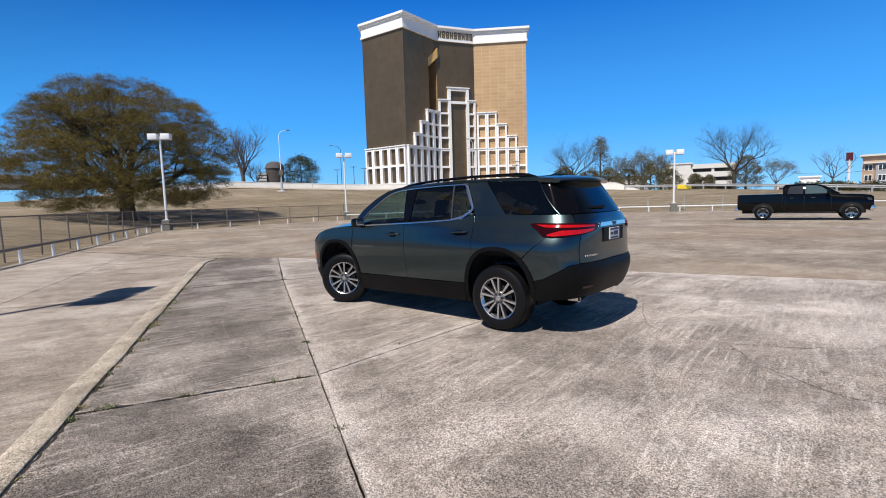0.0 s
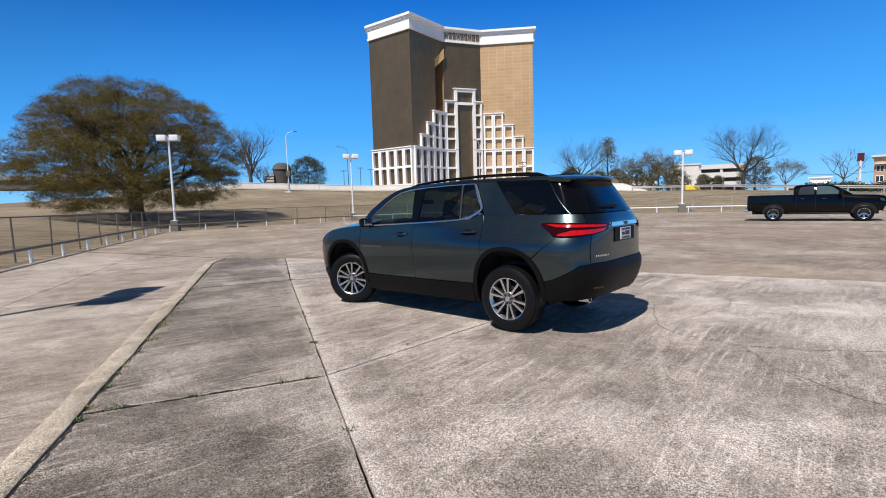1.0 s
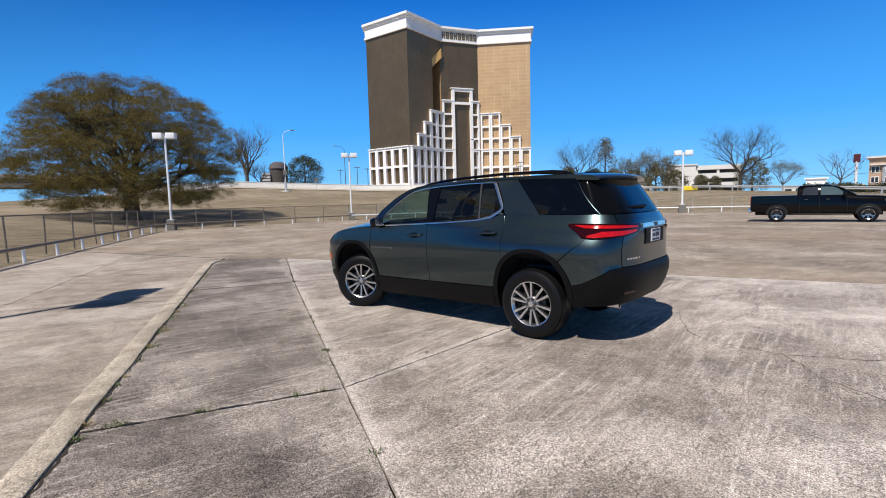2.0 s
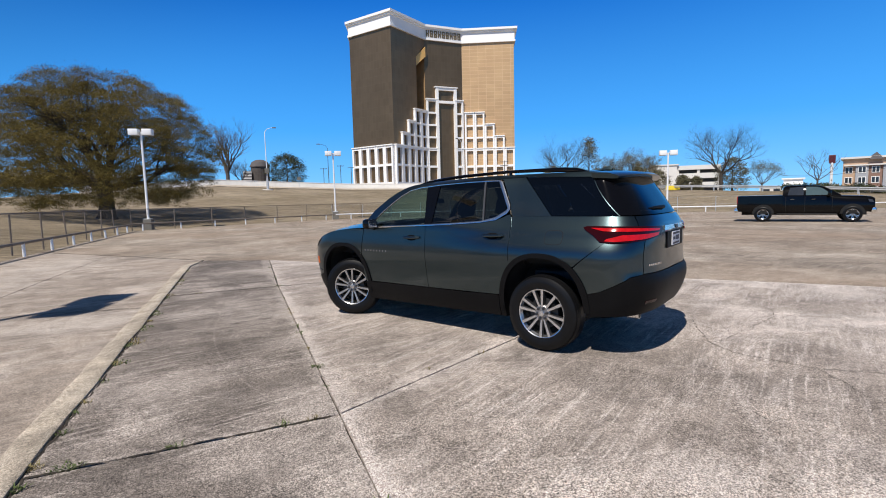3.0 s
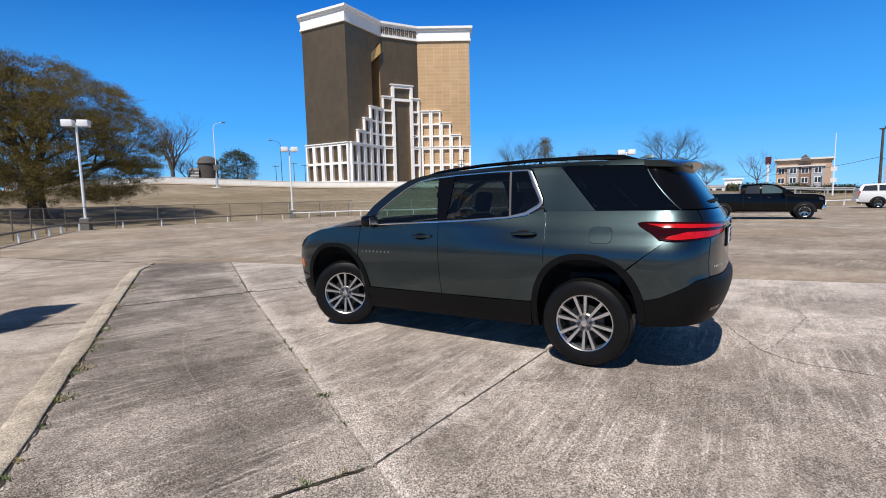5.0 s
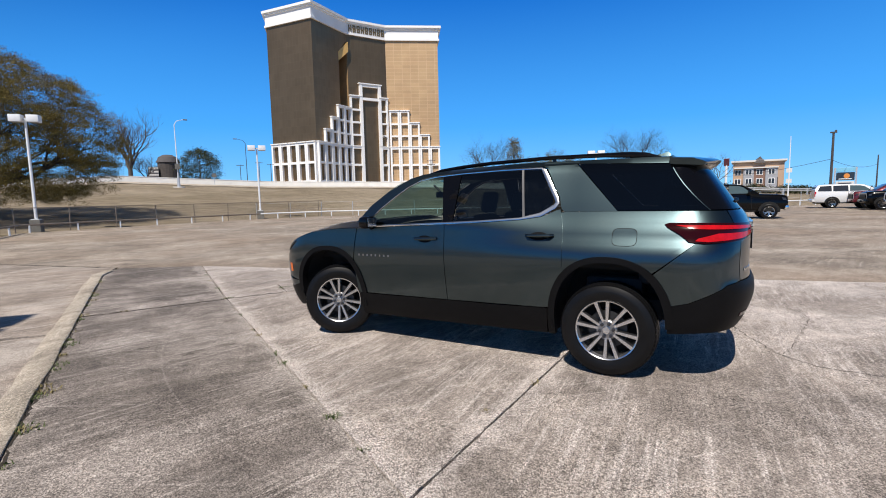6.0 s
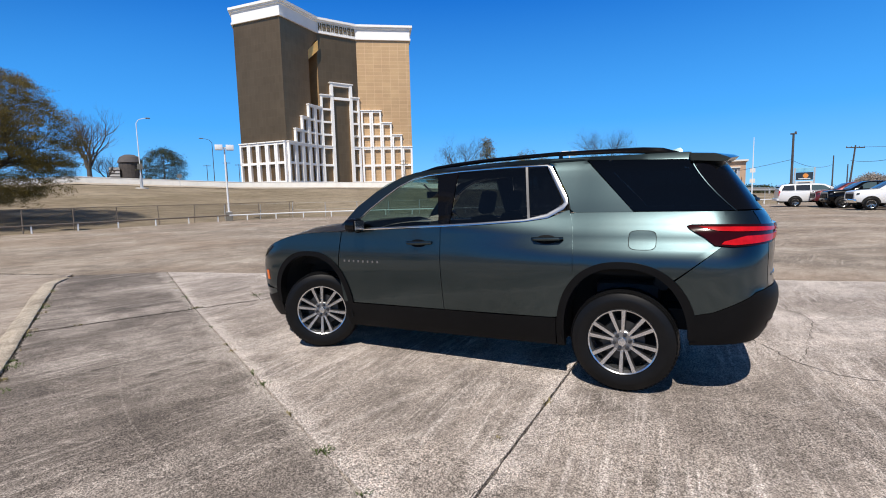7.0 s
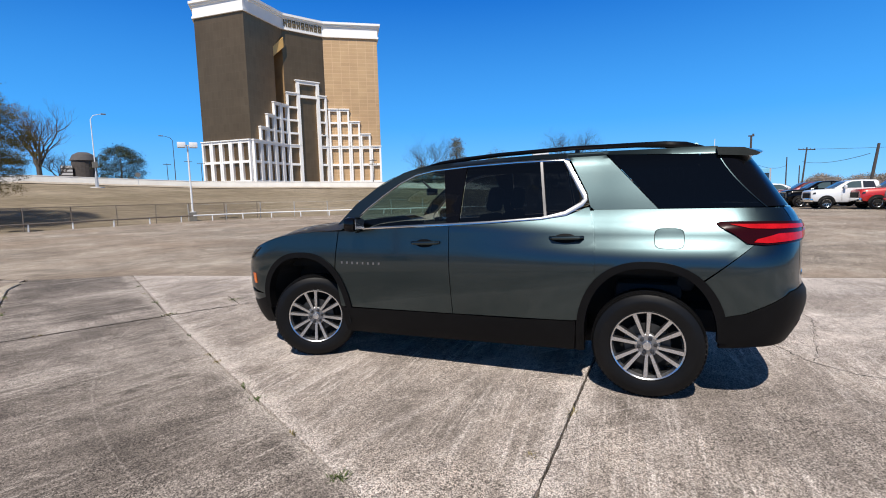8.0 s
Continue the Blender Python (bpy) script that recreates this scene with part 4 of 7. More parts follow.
    # badge letters as small bars
    for i in range(8):
        x = 2.62 - i * 0.056
        bars = bmesh.new()
        patch([(x, 0.940), (x - 0.017, 0.941), (x - 0.017, 0.962), (x, 0.961)], off=0.004, thick=0.004, side=s, bm=bars, step=(1, 1))
        part("badge", bars, M_HUB, fd)
    # roof rail
    rr = bmesh.new()
    y = s * 0.605
    bar = [(1.92, 1.785, 0.014), (1.75, 1.814, 0.02), (1.5, 1.832, 0.019), (1.2, 1.842, 0.018), (0.6, 1.846, 0.018), (0.1, 1.841, 0.02), (-0.10, 1.832, 0.026), (-0.24, 1.818, 0.027), (-0.36, 1.79, 0.016)]
    tube(rr, [(x, y, z + lift(x, 1.8)) for x, z, r in bar], [r for x, z, r in bar], 8)
    tube(rr, [(0.55, y, 1.84), (0.55, y, 1.90)], [0.02, 0.015], 8)
    part("roof_rail", rr, M_GLOSSBLACK, suv, "black roof rail", smooth=True)

# fuel flap on the left only
flap = [(-0.13 + 0.098 * math.copysign(abs(math.cos(a)) ** 0.5, math.cos(a)), 1.195 + 0.072 * math.copysign(abs(math.sin(a)) ** 0.5, math.sin(a))) for a in [i * math.pi / 16 for i in range(32)]]
part("flap_gap", patch(flap, off=0.0012, thick=0.004, step=(0.03, 0.03)), M_DARK, suv, smooth=True)
flap2 = [(-0.13 + (x + 0.13) * 0.955, 1.195 + (z - 1.195) * 0.945) for x, z in flap]
part("fuel_flap", patch(flap2, off=0.0028, thick=0.003, step=(0.03, 0.03)), M_PAINT, suv, smooth=True)

# tail: hatch, glass, bumper
hatch = bmesh.new()
patch([(rear_u(0.73), 0.865), (rear_u(0.73), 1.20), (rear_u(0.80), 1.225), (rear_u(0.81), 1.40), (U_REAR, 1.405), (U_REAR, 0.872)], both=True, bm=hatch)
bmesh.ops.remove_doubles(hatch, verts=hatch.verts[:], dist=0.002)
hatch = part("tailgate", hatch, M_PAINT, suv, smooth=True)
for s in (1, -1):
    bm = patch([(-0.792, 1.41), (-0.51, 1.715), (-0.50, 1.765), (rear_u(0.60), 1.765), (rear_u(0.72), 1.41)], side=s, step=(0.05, 0.04))
    part("tailgate_pillar", bm, M_GLOSSBLACK, hatch, smooth=True)
    bm = patch([(-0.782, 1.405), (-0.498, 1.712), (-0.490, 1.768), (-0.499, 1.768), (-0.508, 1.714), (-0.793, 1.405)], off=0.004, thick=0.008, side=s, step=(0.05, 0.03))
    part("seam_lip", bm, M_PAINT, hatch, smooth=True)
bm = bmesh.new()
patch([(rear_u(0.715), 1.41), (rear_u(0.60), 1.765), (U_REAR, 1.765), (U_REAR, 1.412)], both=True, bm=bm, off=-0.004, thick=0)
bmesh.ops.remove_doubles(bm, verts=bm.verts[:], dist=0.002)
part("rear_window", bm, G_REAR, hatch, "dark tinted rear window", smooth=True)
bm = bmesh.new()
patch([(-0.455, 0.648), (-0.60, 0.684), (-0.88, 0.834), (rear_u(0.74), 0.857), (U_REAR, 0.863), (U_REAR, 0.475), (rear_u(0.6), 0.465), (-0.72, 0.445), (-0.47, 0.42)], both=True, bm=bm, off=0.004, thick=0.05)
bmesh.ops.remove_doubles(bm, verts=bm.verts[:], dist=0.002)
bumper = part("rear_bumper", bm, M_CLAD, suv, "black plastic rear bumper", smooth=True)
for s in (1, -1):
    bm = patch([(rear_u(0.72), 0.60), (rear_u(0.55), 0.605), (rear_u(0.55), 0.575), (rear_u(0.72), 0.57)], off=0.008, thick=0.01, side=s)
    part("reflector", bm, M_REDDARK, bumper, "dark red reflector", smooth=True)
    bm = bmesh.new()
    lathe(bm, [(0.040, 0.0), (0.043, -0.005), (0.047, 0.0), (0.047, 0.12), (0.040, 0.12), (0.040, 0.0)], 20)
    bmesh.ops.transform(bm, matrix=pose(-0.76, s * 0.60, 0.442, 0, -4, 90) , verts=bm.verts[:])
    part("exhaust_tip", bm, M_CHROME, suv, "chrome exhaust tip", smooth=True)
bm = patch([(rear_u(0.40), 1.298), (U_REAR, 1.300), (U_REAR, 1.258), (rear_u(0.42), 1.252)], off=0.022, thick=0.03, both=True)
bmesh.ops.remove_doubles(bm, verts=bm.verts[:], dist=0.002)
part("chrome_bar", bm, M_CHROME, hatch, smooth=True)
bm = bmesh.new()
patch([(rear_u(0.07), 1.293), (U_REAR, 1.296), (U_REAR, 1.258), (rear_u(0.05), 1.260)], off=0.028, thick=0.008, both=True, bm=bm)
part("emblem", bm, M_ALLOYDARK, hatch)
bm = bmesh.new()
box(bm, -1.047, -1.035, -0.30, 0.30, 1.07, 1.235, bevel=0.004)
part("plate_recess", bm, M_CLAD, hatch)
bm = bmesh.new()
box(bm, -1.056, -1.048, -0.155, 0.155, 1.085, 1.225, bevel=0.003)
plate = part("plate", bm, M_PLATE, hatch, "white dealer plate")
for y0, y1, z0, z1 in ((-0.13, 0.13, 1.195, 1.215), (-0.11, 0.02, 1.135, 1.18), (0.04, 0.12, 1.14, 1.17), (-0.12, 0.12, 1.095, 1.115)):
    bm = bmesh.new()
    box(bm, -1.0585, -1.0565, y0, y1, z0, z1)
    part("plate_bar", bm, M_BARS, plate)
for i in range(8):
    y = 0.66 - i * 0.03
    bm = patch([(rear_u(y), 0.93), (rear_u(y - 0.018), 0.93), (rear_u(y - 0.018), 0.95), (rear_u(y), 0.95)], off=0.004, thick=0.004, step=(1, 1))
    part("badge", bm, M_CHROME, hatch)
# spoiler over the rear window
bm = bmesh.new()
rows = []
for i in range(17):
    v = -1 + i / 8
    y = v * 0.722
    thick = 0.058 - 0.008 * abs(v) ** 6
    back = -0.80 + 0.10 * abs(v) ** 2.5
    cz = 1.872 - 0.036 * v * v
    rows.append([bm.verts.new(p) for p in ((-0.432, y, cz), (-0.6, y, cz - 0.013), (back + 0.03, y * 0.96, cz - 0.036), (back, y * 0.96, cz - 0.052), (back + 0.02, y * 0.95, cz - 0.070), (-0.66, y * 0.95, cz - thick - 0.022), (-0.44, y, cz - thick - 0.006))])
for a, b in zip(rows, rows[1:]):
    for i in range(7):
        bm.faces.new((a[i], a[(i + 1) % 7], b[(i + 1) % 7], b[i]))
for r in (rows[0], rows[-1]):
    bm.faces.new(r)
part("spoiler", bm, M_PAINT, hatch, smooth=True, sharp=50)
bm = bmesh.new()
tube(bm, [(-0.93, 0.02, 1.475), (-0.925, 0.3, 1.475), (-0.90, 0.42, 1.47)], [0.02, 0.014, 0.006], 8)
part("wiper", bm, M_CLAD, hatch, smooth=True)

# roof, windscreen, bonnet
bm = bmesh.new()
rows = []
for i in range(25):
    x = lerp(-0.43, 2.02, i / 24)
    row = []
    for j in range(17):
        v = -1 + j / 8
        xx = x + (0.10 * (1 - v * v) if i > 18 else 0) * (i - 18) / 6
        drop = 0.0 if x < 1.5 else 0.16 * ((x - 1.5) / 0.55) ** 2 * 0.55
        row.append(bm.verts.new((xx, v * (0.665 - 0.028 * min(1.0, max(0.0, 1.2 - xx))), 1.798 + 0.036 * (1 - v * v) - drop + lift(xx, 1.8 - drop))))
    rows.append(row)
for a, b in zip(rows, rows[1:]):
    for j in range(16):
        bm.faces.new((a[j], a[j + 1], b[j + 1], b[j]))
part("roof", bm, M_PAINT, suv, smooth=True)
bm = bmesh.new()
fin = []
for x, z, w in ((-0.16, 1.826, 0.004), (-0.24, 1.846, 0.016), (-0.32, 1.872, 0.012), (-0.365, 1.884, 0.005), (-0.385, 1.862, 0.010), (-0.375, 1.826, 0.020)):
    fin.append([bm.verts.new((x, s * w, z)) for s in (1, -1)] + [bm.verts.new((min(x, -0.18), s * 0.028, 1.822)) for s in (-1, 1)])
for a, b in zip(fin, fin[1:]):
    for i in range(4):
        bm.faces.new((a[i], a[(i + 1) % 4], b[(i + 1) % 4], b[i]))
part("antenna_fin", bm, M_PAINT, suv, smooth=True, at=pose(0, 0, 0.05))
bm = bmesh.new()
rows = []
for i in range(13):
    t = i / 12
    x, z = lerp(2.66, 2.06, t), 1.285 + 0.455 * math.sin(t * math.pi / 2 * 0.92) / math.sin(math.pi / 2 * 0.92)
    y = smooth_table(SIDE_W, z) - 0.01
    rows.append([bm.verts.new((x + 0.24 * (1 - (-1 + j / 8) ** 2) * (1 - 0.55 * t), y * (-1 + j / 8), z + 0.02 * (1 - (-1 + j / 8) ** 2))) for j in range(17)])
for a, b in zip(rows, rows[1:]):
    for j in range(16):
        bm.faces.new((a[j], a[j + 1], b[j + 1], b[j]))
part("windscreen", bm, G_FRONT, suv, smooth=True).visible_shadow = False
bm = bmesh.new()
rows = []
for i in range(41):
    u = lerp(2.62, U_FRONT, i / 40)
    e = skin(u, hood_edge(u) + 0.003)
    row = []
    for j in range(25):
        v = -1 + j / 12
        bulge = 0.078 * (1 - abs(v) ** 2.6) + 0.010 * math.exp(-((abs(v) - 0.6) / 0.12) ** 2)
        row.append(bm.verts.new((e.x, v * (e.y - 0.004), e.z + bulge * min(1, e.y / 0.6))))
    rows.append(row)
for a, b in zip(rows, rows[1:]):
    for j in range(24):
        bm.faces.new((a[j], a[j + 1], b[j + 1], b[j]))
bmesh.ops.remove_doubles(bm, verts=bm.verts[:], dist=0.001)
part("bonnet", bm, M_PAINT, suv, smooth=True)
bm = bmesh.new()
patch([(3.905, 1.02), (3.905, 0.60), (3.58, 0.595), (3.57, 0.56), (3.75, 0.50), (U_FRONT, 0.46), (U_FRONT, 0.99), (4.4, 0.99), (4.1, 1.0)], both=True, bm=bm)
bmesh.ops.remove_doubles(bm, verts=bm.verts[:], dist=0.002)
fb = part("front_bumper", bm, M_PAINT, suv, smooth=True)
bm = bmesh.new()
patch([(3.545, 0.57), (3.75, 0.51), (U_FRONT, 0.47), (U_FRONT, 0.26), (3.8, 0.26), (3.56, 0.29)], both=True, bm=bm, off=0.006)
part("air_dam", bm, M_CLAD, fb, smooth=True)
bm = bmesh.new()
patch([(4.15, 0.90), (4.15, 0.60), (U_FRONT, 0.58), (U_FRONT, 0.92)], both=True, bm=bm, off=0.008)
part("grille", bm, M_GLOSSBLACK, fb, smooth=True)

# floor pan and cabin
bm = bmesh.new()
box(bm, -0.30, 3.75, -0.50, 0.50, 0.27, 0.50)
box(bm, 0.50, 2.56, -0.78, 0.78, 0.28, 0.46)
box(bm, -0.84, -0.3, -0.78, 0.78, 0.50, 0.66)
box(bm, 2.62, 3.68, -0.72, 0.72, 0.86, 1.08)
box(bm, -0.80, 2.66, -0.90, -0.86, 0.5, 1.22)
box(bm, -0.60, 0.4, 0.76, 0.79, 0.9, 1.36)
box(bm, -0.60, 0.4, -0.79, -0.76, 0.9, 1.36)
part("floor_pan", bm, M_DARK, suv)
bm = bmesh.new()
box(bm, 2.28, 2.75, -0.84, 0.84, 0.80, 1.16, bevel=0.05)
part("dashboard", bm, M_SEAT, suv, smooth=True)
for sx, ys in ((1.45, (0.42, -0.42)), (0.55, (0.42, -0.42)), (-0.25, (0.40, -0.40))):
    for y in ys:
        bm = bmesh.new()
        box(bm, sx, sx + 0.5, y - 0.25, y + 0.25, 0.62, 0.82, bevel=0.05)
        box(bm, -0.07, 0.07, y - 0.24, y + 0.24, 0.0, 0.62, pose(sx, 0, 0.76, 0, -12, 0), bevel=0.05)
        box(bm, -0.05, 0.05, y - 0.13, y + 0.13, 0.64, 0.86, pose(sx, 0, 0.76, 0, -12, 0), bevel=0.04)
        part("seat", bm, M_SEAT, suv, smooth=True)
bm = bmesh.new()
for k in range(24):
    a, b = 2 * math.pi * k / 24, 2 * math.pi * (k + 1) / 24
    tube(bm, [(0.19 * math.cos(a), 0.19 * math.sin(a), 0), (0.19 * math.cos(b), 0.19 * math.sin(b), 0)], 0.016, 6)
box(bm, -0.19, 0.19, -0.03, 0.03, -0.03, 0.01)
part("steering_wheel", bm, M_SEAT, suv, at=pose(2.20, 0.42, 1.02, 0, -65, 0))
bm = bmesh.new()
box(bm, 2.10, 2.13, -0.12, 0.12, 1.55, 1.62, bevel=0.01)
tube(bm, [(2.12, 0, 1.61), (2.22, 0, 1.70)], 0.012, 6)
part("inner_mirror", bm, M_SEAT, suv)
bm = bmesh.new()
box(bm, -0.40, 1.95, -0.62, 0.62, 1.765, 1.785)
part("headliner", bm, M_SEAT, suv)


# wheels: outer face towards +y
def wheel_meshes(R=0.402, rim=0.258, width=0.25, spokes=12, dark=False):
    res = {}
    bm = bmesh.new()
    h = width / 2
    lathe(bm, [(rim + 0.005, -h), (R - 0.06, -h - 0.006), (R - 0.022, -h + 0.012), (R - 0.004, -h + 0.045), (R, 0), (R - 0.004, h - 0.045), (R - 0.022, h - 0.012), (R - 0.06, h + 0.006),
               (R - 0.075, h + 0.008), (rim + 0.03, h + 0.004), (rim + 0.008, h - 0.004), (rim - 0.002, h - 0.02)], 56)
    for k in range(64):
        for y0, y1 in ((-0.105, -0.055), (-0.045, 0.045), (0.055, 0.105)):
            a = 2 * math.pi * (k + (0.5 if y0 == -0.045 else 0)) / 64
            box(bm, -0.0135, 0.0135, y0, y1, R - 0.012, R + 0.001 - 0.010 * (abs(y0 + y1) / 0.16), Matrix.Rotation(a, 4, "Y"))
    res["tyre"] = mesh_of("tyre", bm, M_RUBBER, True, 30)
    bm = bmesh.new()
    lathe(bm, [(rim - 0.012, h - 0.012), (rim - 0.002, h - 0.006), (rim + 0.002, h - 0.012), (rim - 0.008, h - 0.03), (rim - 0.022, h - 0.05), (rim - 0.03, -h + 0.02), (rim, -h)], 56)
    res["rim"] = mesh_of("rim", bm, M_ALLOY, True, 30)
    bm = bmesh.new()
    lathe(bm, [(0.0, h - 0.075), (0.16, h - 0.075), (0.165, h - 0.10), (0.165, h - 0.13)], 40)
    res["brake_disc"] = mesh_of("brake_disc", bm, M_DISC, True, 30)
    bm = bmesh.new()
    lathe(bm, [(0.0, -h + 0.06), (rim - 0.02, -h + 0.06)], 32)
    res["rim_back"] = mesh_of("rim_back", bm, M_DARK)
    bm = bmesh.new()
    lathe(bm, [(0.092, h - 0.06), (0.086, h - 0.034), (0.078, h - 0.028), (0.0, h - 0.028)], 36)
    res["hub"] = mesh_of("hub", bm, M_HUB, True, 30)
    bm = bmesh.new()
    lathe(bm, [(0.034, h - 0.03), (0.034, h - 0.014), (0.029, h - 0.008), (0.0, h - 0.006)], 24)
    res["centre_cap"] = mesh_of("centre_cap", bm, M_ALLOY, True, 30)
    bm = bmesh.new()
    # one spoke, pointing up: bright face, dark flanks
    yo, w0, w1 = h - 0.010, 0.0115, 0.0145
    pts = [(0.070, 0.010, yo - 0.014), (0.12, w0, yo - 0.010), (rim - 0.008, w1, yo)]
    lay = []
    for z, wd, y in pts:
        lay.append([bm.verts.new(p) for p in ((-wd, y, z), (wd, y, z), (wd + 0.006, y - 0.035, z), (-wd - 0.006, y - 0.035, z))])
    for a, b in zip(lay, lay[1:]):
        for i in range(4):
            f = bm.faces.new((a[i], a[(i + 1) % 4], b[(i + 1) % 4], b[i]))
            f.material_index = 0 if i == 0 else 1
    bm.faces.new(lay[0])
    bm.faces.new(lay[-1])
    res["spoke"] = mesh_of("spoke", bm, [M_ALLOYDARK if dark else M_ALLOY, M_ALLOYDARK])
    bm = bmesh.new()
    lathe(bm, [(0.015, 0), (0.015, 0.018), (0.010, 0.024), (0.0, 0.025)], 6)
    res["lug_nut"] = mesh_of("lug_nut", bm, M_ALLOYDARK)
    return res


def add_wheel(owner, kit, m, width=0.25, spokes=12, pairs=0.205, nuts=6, full=True):
    hub = new("wheel")
    hub.parent = owner
    hub.matrix_basis = m
    hub.empty_display_size = 0.1
    for n in ("tyre", "rim", "rim_back", "brake_disc", "hub", "centre_cap") if full else ("tyre", "rim", "rim_back", "hub"):
        o = new(n, kit[n])
        o.parent = hub
    for i in range(spokes):
        ang = (i // 2) * (4 * math.pi / spokes) + (pairs if i % 2 else -pairs)
        o = new("spoke", kit["spoke"])
        o.parent = hub
        # the two spokes of a pair run almost side by side
        o.matrix_basis = Matrix.Rotation(ang, 4, "Y")
    if full:
        for i in range(nuts):
            a = 2 * math.pi * (i + 0.5) / nuts
            o = new("lug_nut", kit["lug_nut"])
            o.parent = hub
            o.matrix_basis = Matrix.Translation((0.057 * math.sin(a), width / 2 - 0.028, 0.057 * math.cos(a)))
    return hub


KIT = wheel_meshes()
for x, steer in ((0.0, 0.0), (WB, 27.0)):
    for s in (1, -1):
        # the front wheels are turned to the left
        kingpin = Matrix.Translation((x, s * 0.76, 0.402)) @ Matrix.Rotation(radians(steer), 4, "Z") @ Matrix.Translation((0, s * 0.075, 0))
        add_wheel(suv, KIT, kingpin @ (Matrix.Identity(4) if s > 0 else Matrix.Rotation(math.pi, 4, "Z")) @ Matrix.Rotation(0.17, 4, "Y"))

# ---------------------------------------------------------------- lot lamps and fence
def lot_lamp(x, y, h, turn, k=1.0):
    lamp = thing("lot_lamp", "white parking lot lamp post with two box heads", "lamp post", pose(x, y, 0, 0, 0, turn), group="parking lot lamps")
    bm = bmesh.new()
    box(bm, -0.28, 0.28, -0.28, 0.28, -0.05, 0.75, bevel=0.03)
    part("footing", bm, M_GREYCON, lamp, "grey concrete footing")
    bm = bmesh.new()
    box(bm, -0.22, 0.22, -0.22, 0.22, 0.75, 0.79, bevel=0.01)
    tube(bm, [(0, 0, 0.78), (0, 0, h - 0.15)], [0.085, 0.065], 10)
    part("pole", bm, M_WHITEMETAL, lamp, smooth=True)
    bm = bmesh.new()
    tube(bm, [(-0.35, 0, h - 0.2), (0.35, 0, h - 0.2)], 0.05, 8)
    part("arm", bm, M_GALV, lamp, smooth=True)
    for s in (-1, 1):
        bm = bmesh.new()
        box(bm, s * 0.44 - 0.31 * k, s * 0.44 + 0.31 * k, -0.28 * k, 0.28 * k, h - 0.38, h + 0.05, bevel=0.02)
        head = part("lamp_head", bm, M_WHITEMETAL, lamp, smooth=True)
        bm = bmesh.new()
        box(bm, s * 0.44 - 0.25, s * 0.44 + 0.25, -0.24, 0.24, h - 0.395, h - 0.383)
        part("diffuser", bm, M_GALV, head)
    return lamp


lot_lamp(-6.25, 41.3, 7.1, -12)
lot_lamp(8.5, 48.2, 6.5, -10)
lot_lamp(35.6, 33.2, 5.5, -40)
lot_lamp(-7.3, 6.75, 8.2, 78, 1.15)


def run(line, spacing):
    """Points at even steps along a line, with the heading at each."""
    res = []
    carry = 0.0
    for (x0, y0), (x1, y1) in zip(line, line[1:]):
        L = math.hypot(x1 - x0, y1 - y0)
        d = carry
        while d < L:
            t = d / L
            res.append((lerp(x0, x1, t), lerp(y0, y1, t), math.atan2(y1 - y0, x1 - x0)))
            d += spacing
        carry = d - L
    return res


def offset_line(line, d):
    res = []
    for i, p in enumerate(line):
        a, b = Vector(line[max(i - 1, 0)]), Vector(line[min(i + 1, len(line) - 1)])
        u = (b - a).normalized()
        res.append((p[0] - u.y * d, p[1] + u.x * d))
    return res


fence = thing("chain_link_fence", "weathered chain-link fence with steel posts round the lot", "fence", kind="structure")
LINE = offset_line(FENCE[:6], 0.55)
FH = 1.5
bm = bmesh.new()
tube(bm, [(0, 0, -0.1), (0, 0, FH)], 0.032, 8)
first = None
for i, (x, y, a) in enumerate(run(LINE, 2.9)):
    m = pose(x, y, land(x, y) + 0.05, 1.5 * math.sin(i * 2.3), 2.0 * math.sin(i * 1.7), 0)
    if first is None:
        first = part("post", bm, M_RUSTRAIL, fence, at=m)
    else:
        again(first, fence, m)
bm = bmesh.new()
tube(bm, [(x, y, land(x, y) + 0.05 + FH) for x, y in LINE], 0.026, 6)
part("top_rail", bm, M_RUSTRAIL, fence)
bm = bmesh.new()
for x, y, a in run(LINE, 0.13):
    z = land(x, y) + 0.05
    c, s = math.cos(a), math.sin(a)
    for sg in (1, -1):
        p = Vector((x - sg * c * 0.7, y - sg * s * 0.7, z + 0.03))
        q = Vector((x + sg * c * 0.7, y + sg * s * 0.7, z + FH - 0.02))
        o = Vector((-c * 0.003 * sg, -s * 0.003 * sg, 0.003))
        bm.faces.new([bm.verts.new(k) for k in (p - o, p + o, q + o, q - o)])
part("wire_mesh", bm, M_RUSTRAIL, fence, kind="stuff")

rail = thing("guard_rail", "low steel pipe rail on short white posts", "guard rail", kind="structure")
RL = offset_line(FENCE, -0.15)
bm = bmesh.new()
tube(bm, [(0, 0, -0.02), (0, 0, 0.46)], 0.05, 8)
first = None
for i, (x, y, a) in enumerate(run(RL, 2.6)):
    m = pose(x, y, 0, 0, 1.5 * math.sin(i * 2.9), 0)
    if first is None:
        first = part("post", bm, M_WHITEMETAL, rail, at=m)
    else:
        again(first, rail, m)
for seg, mat in ((RL[:5], M_RUSTRAIL), (RL[4:], M_WHITEMETAL)):
    bm = bmesh.new()
    tube(bm, [(x, y, 0.48) for x, y in seg], 0.055, 8)
    part("pipe", bm, mat, rail, smooth=True)

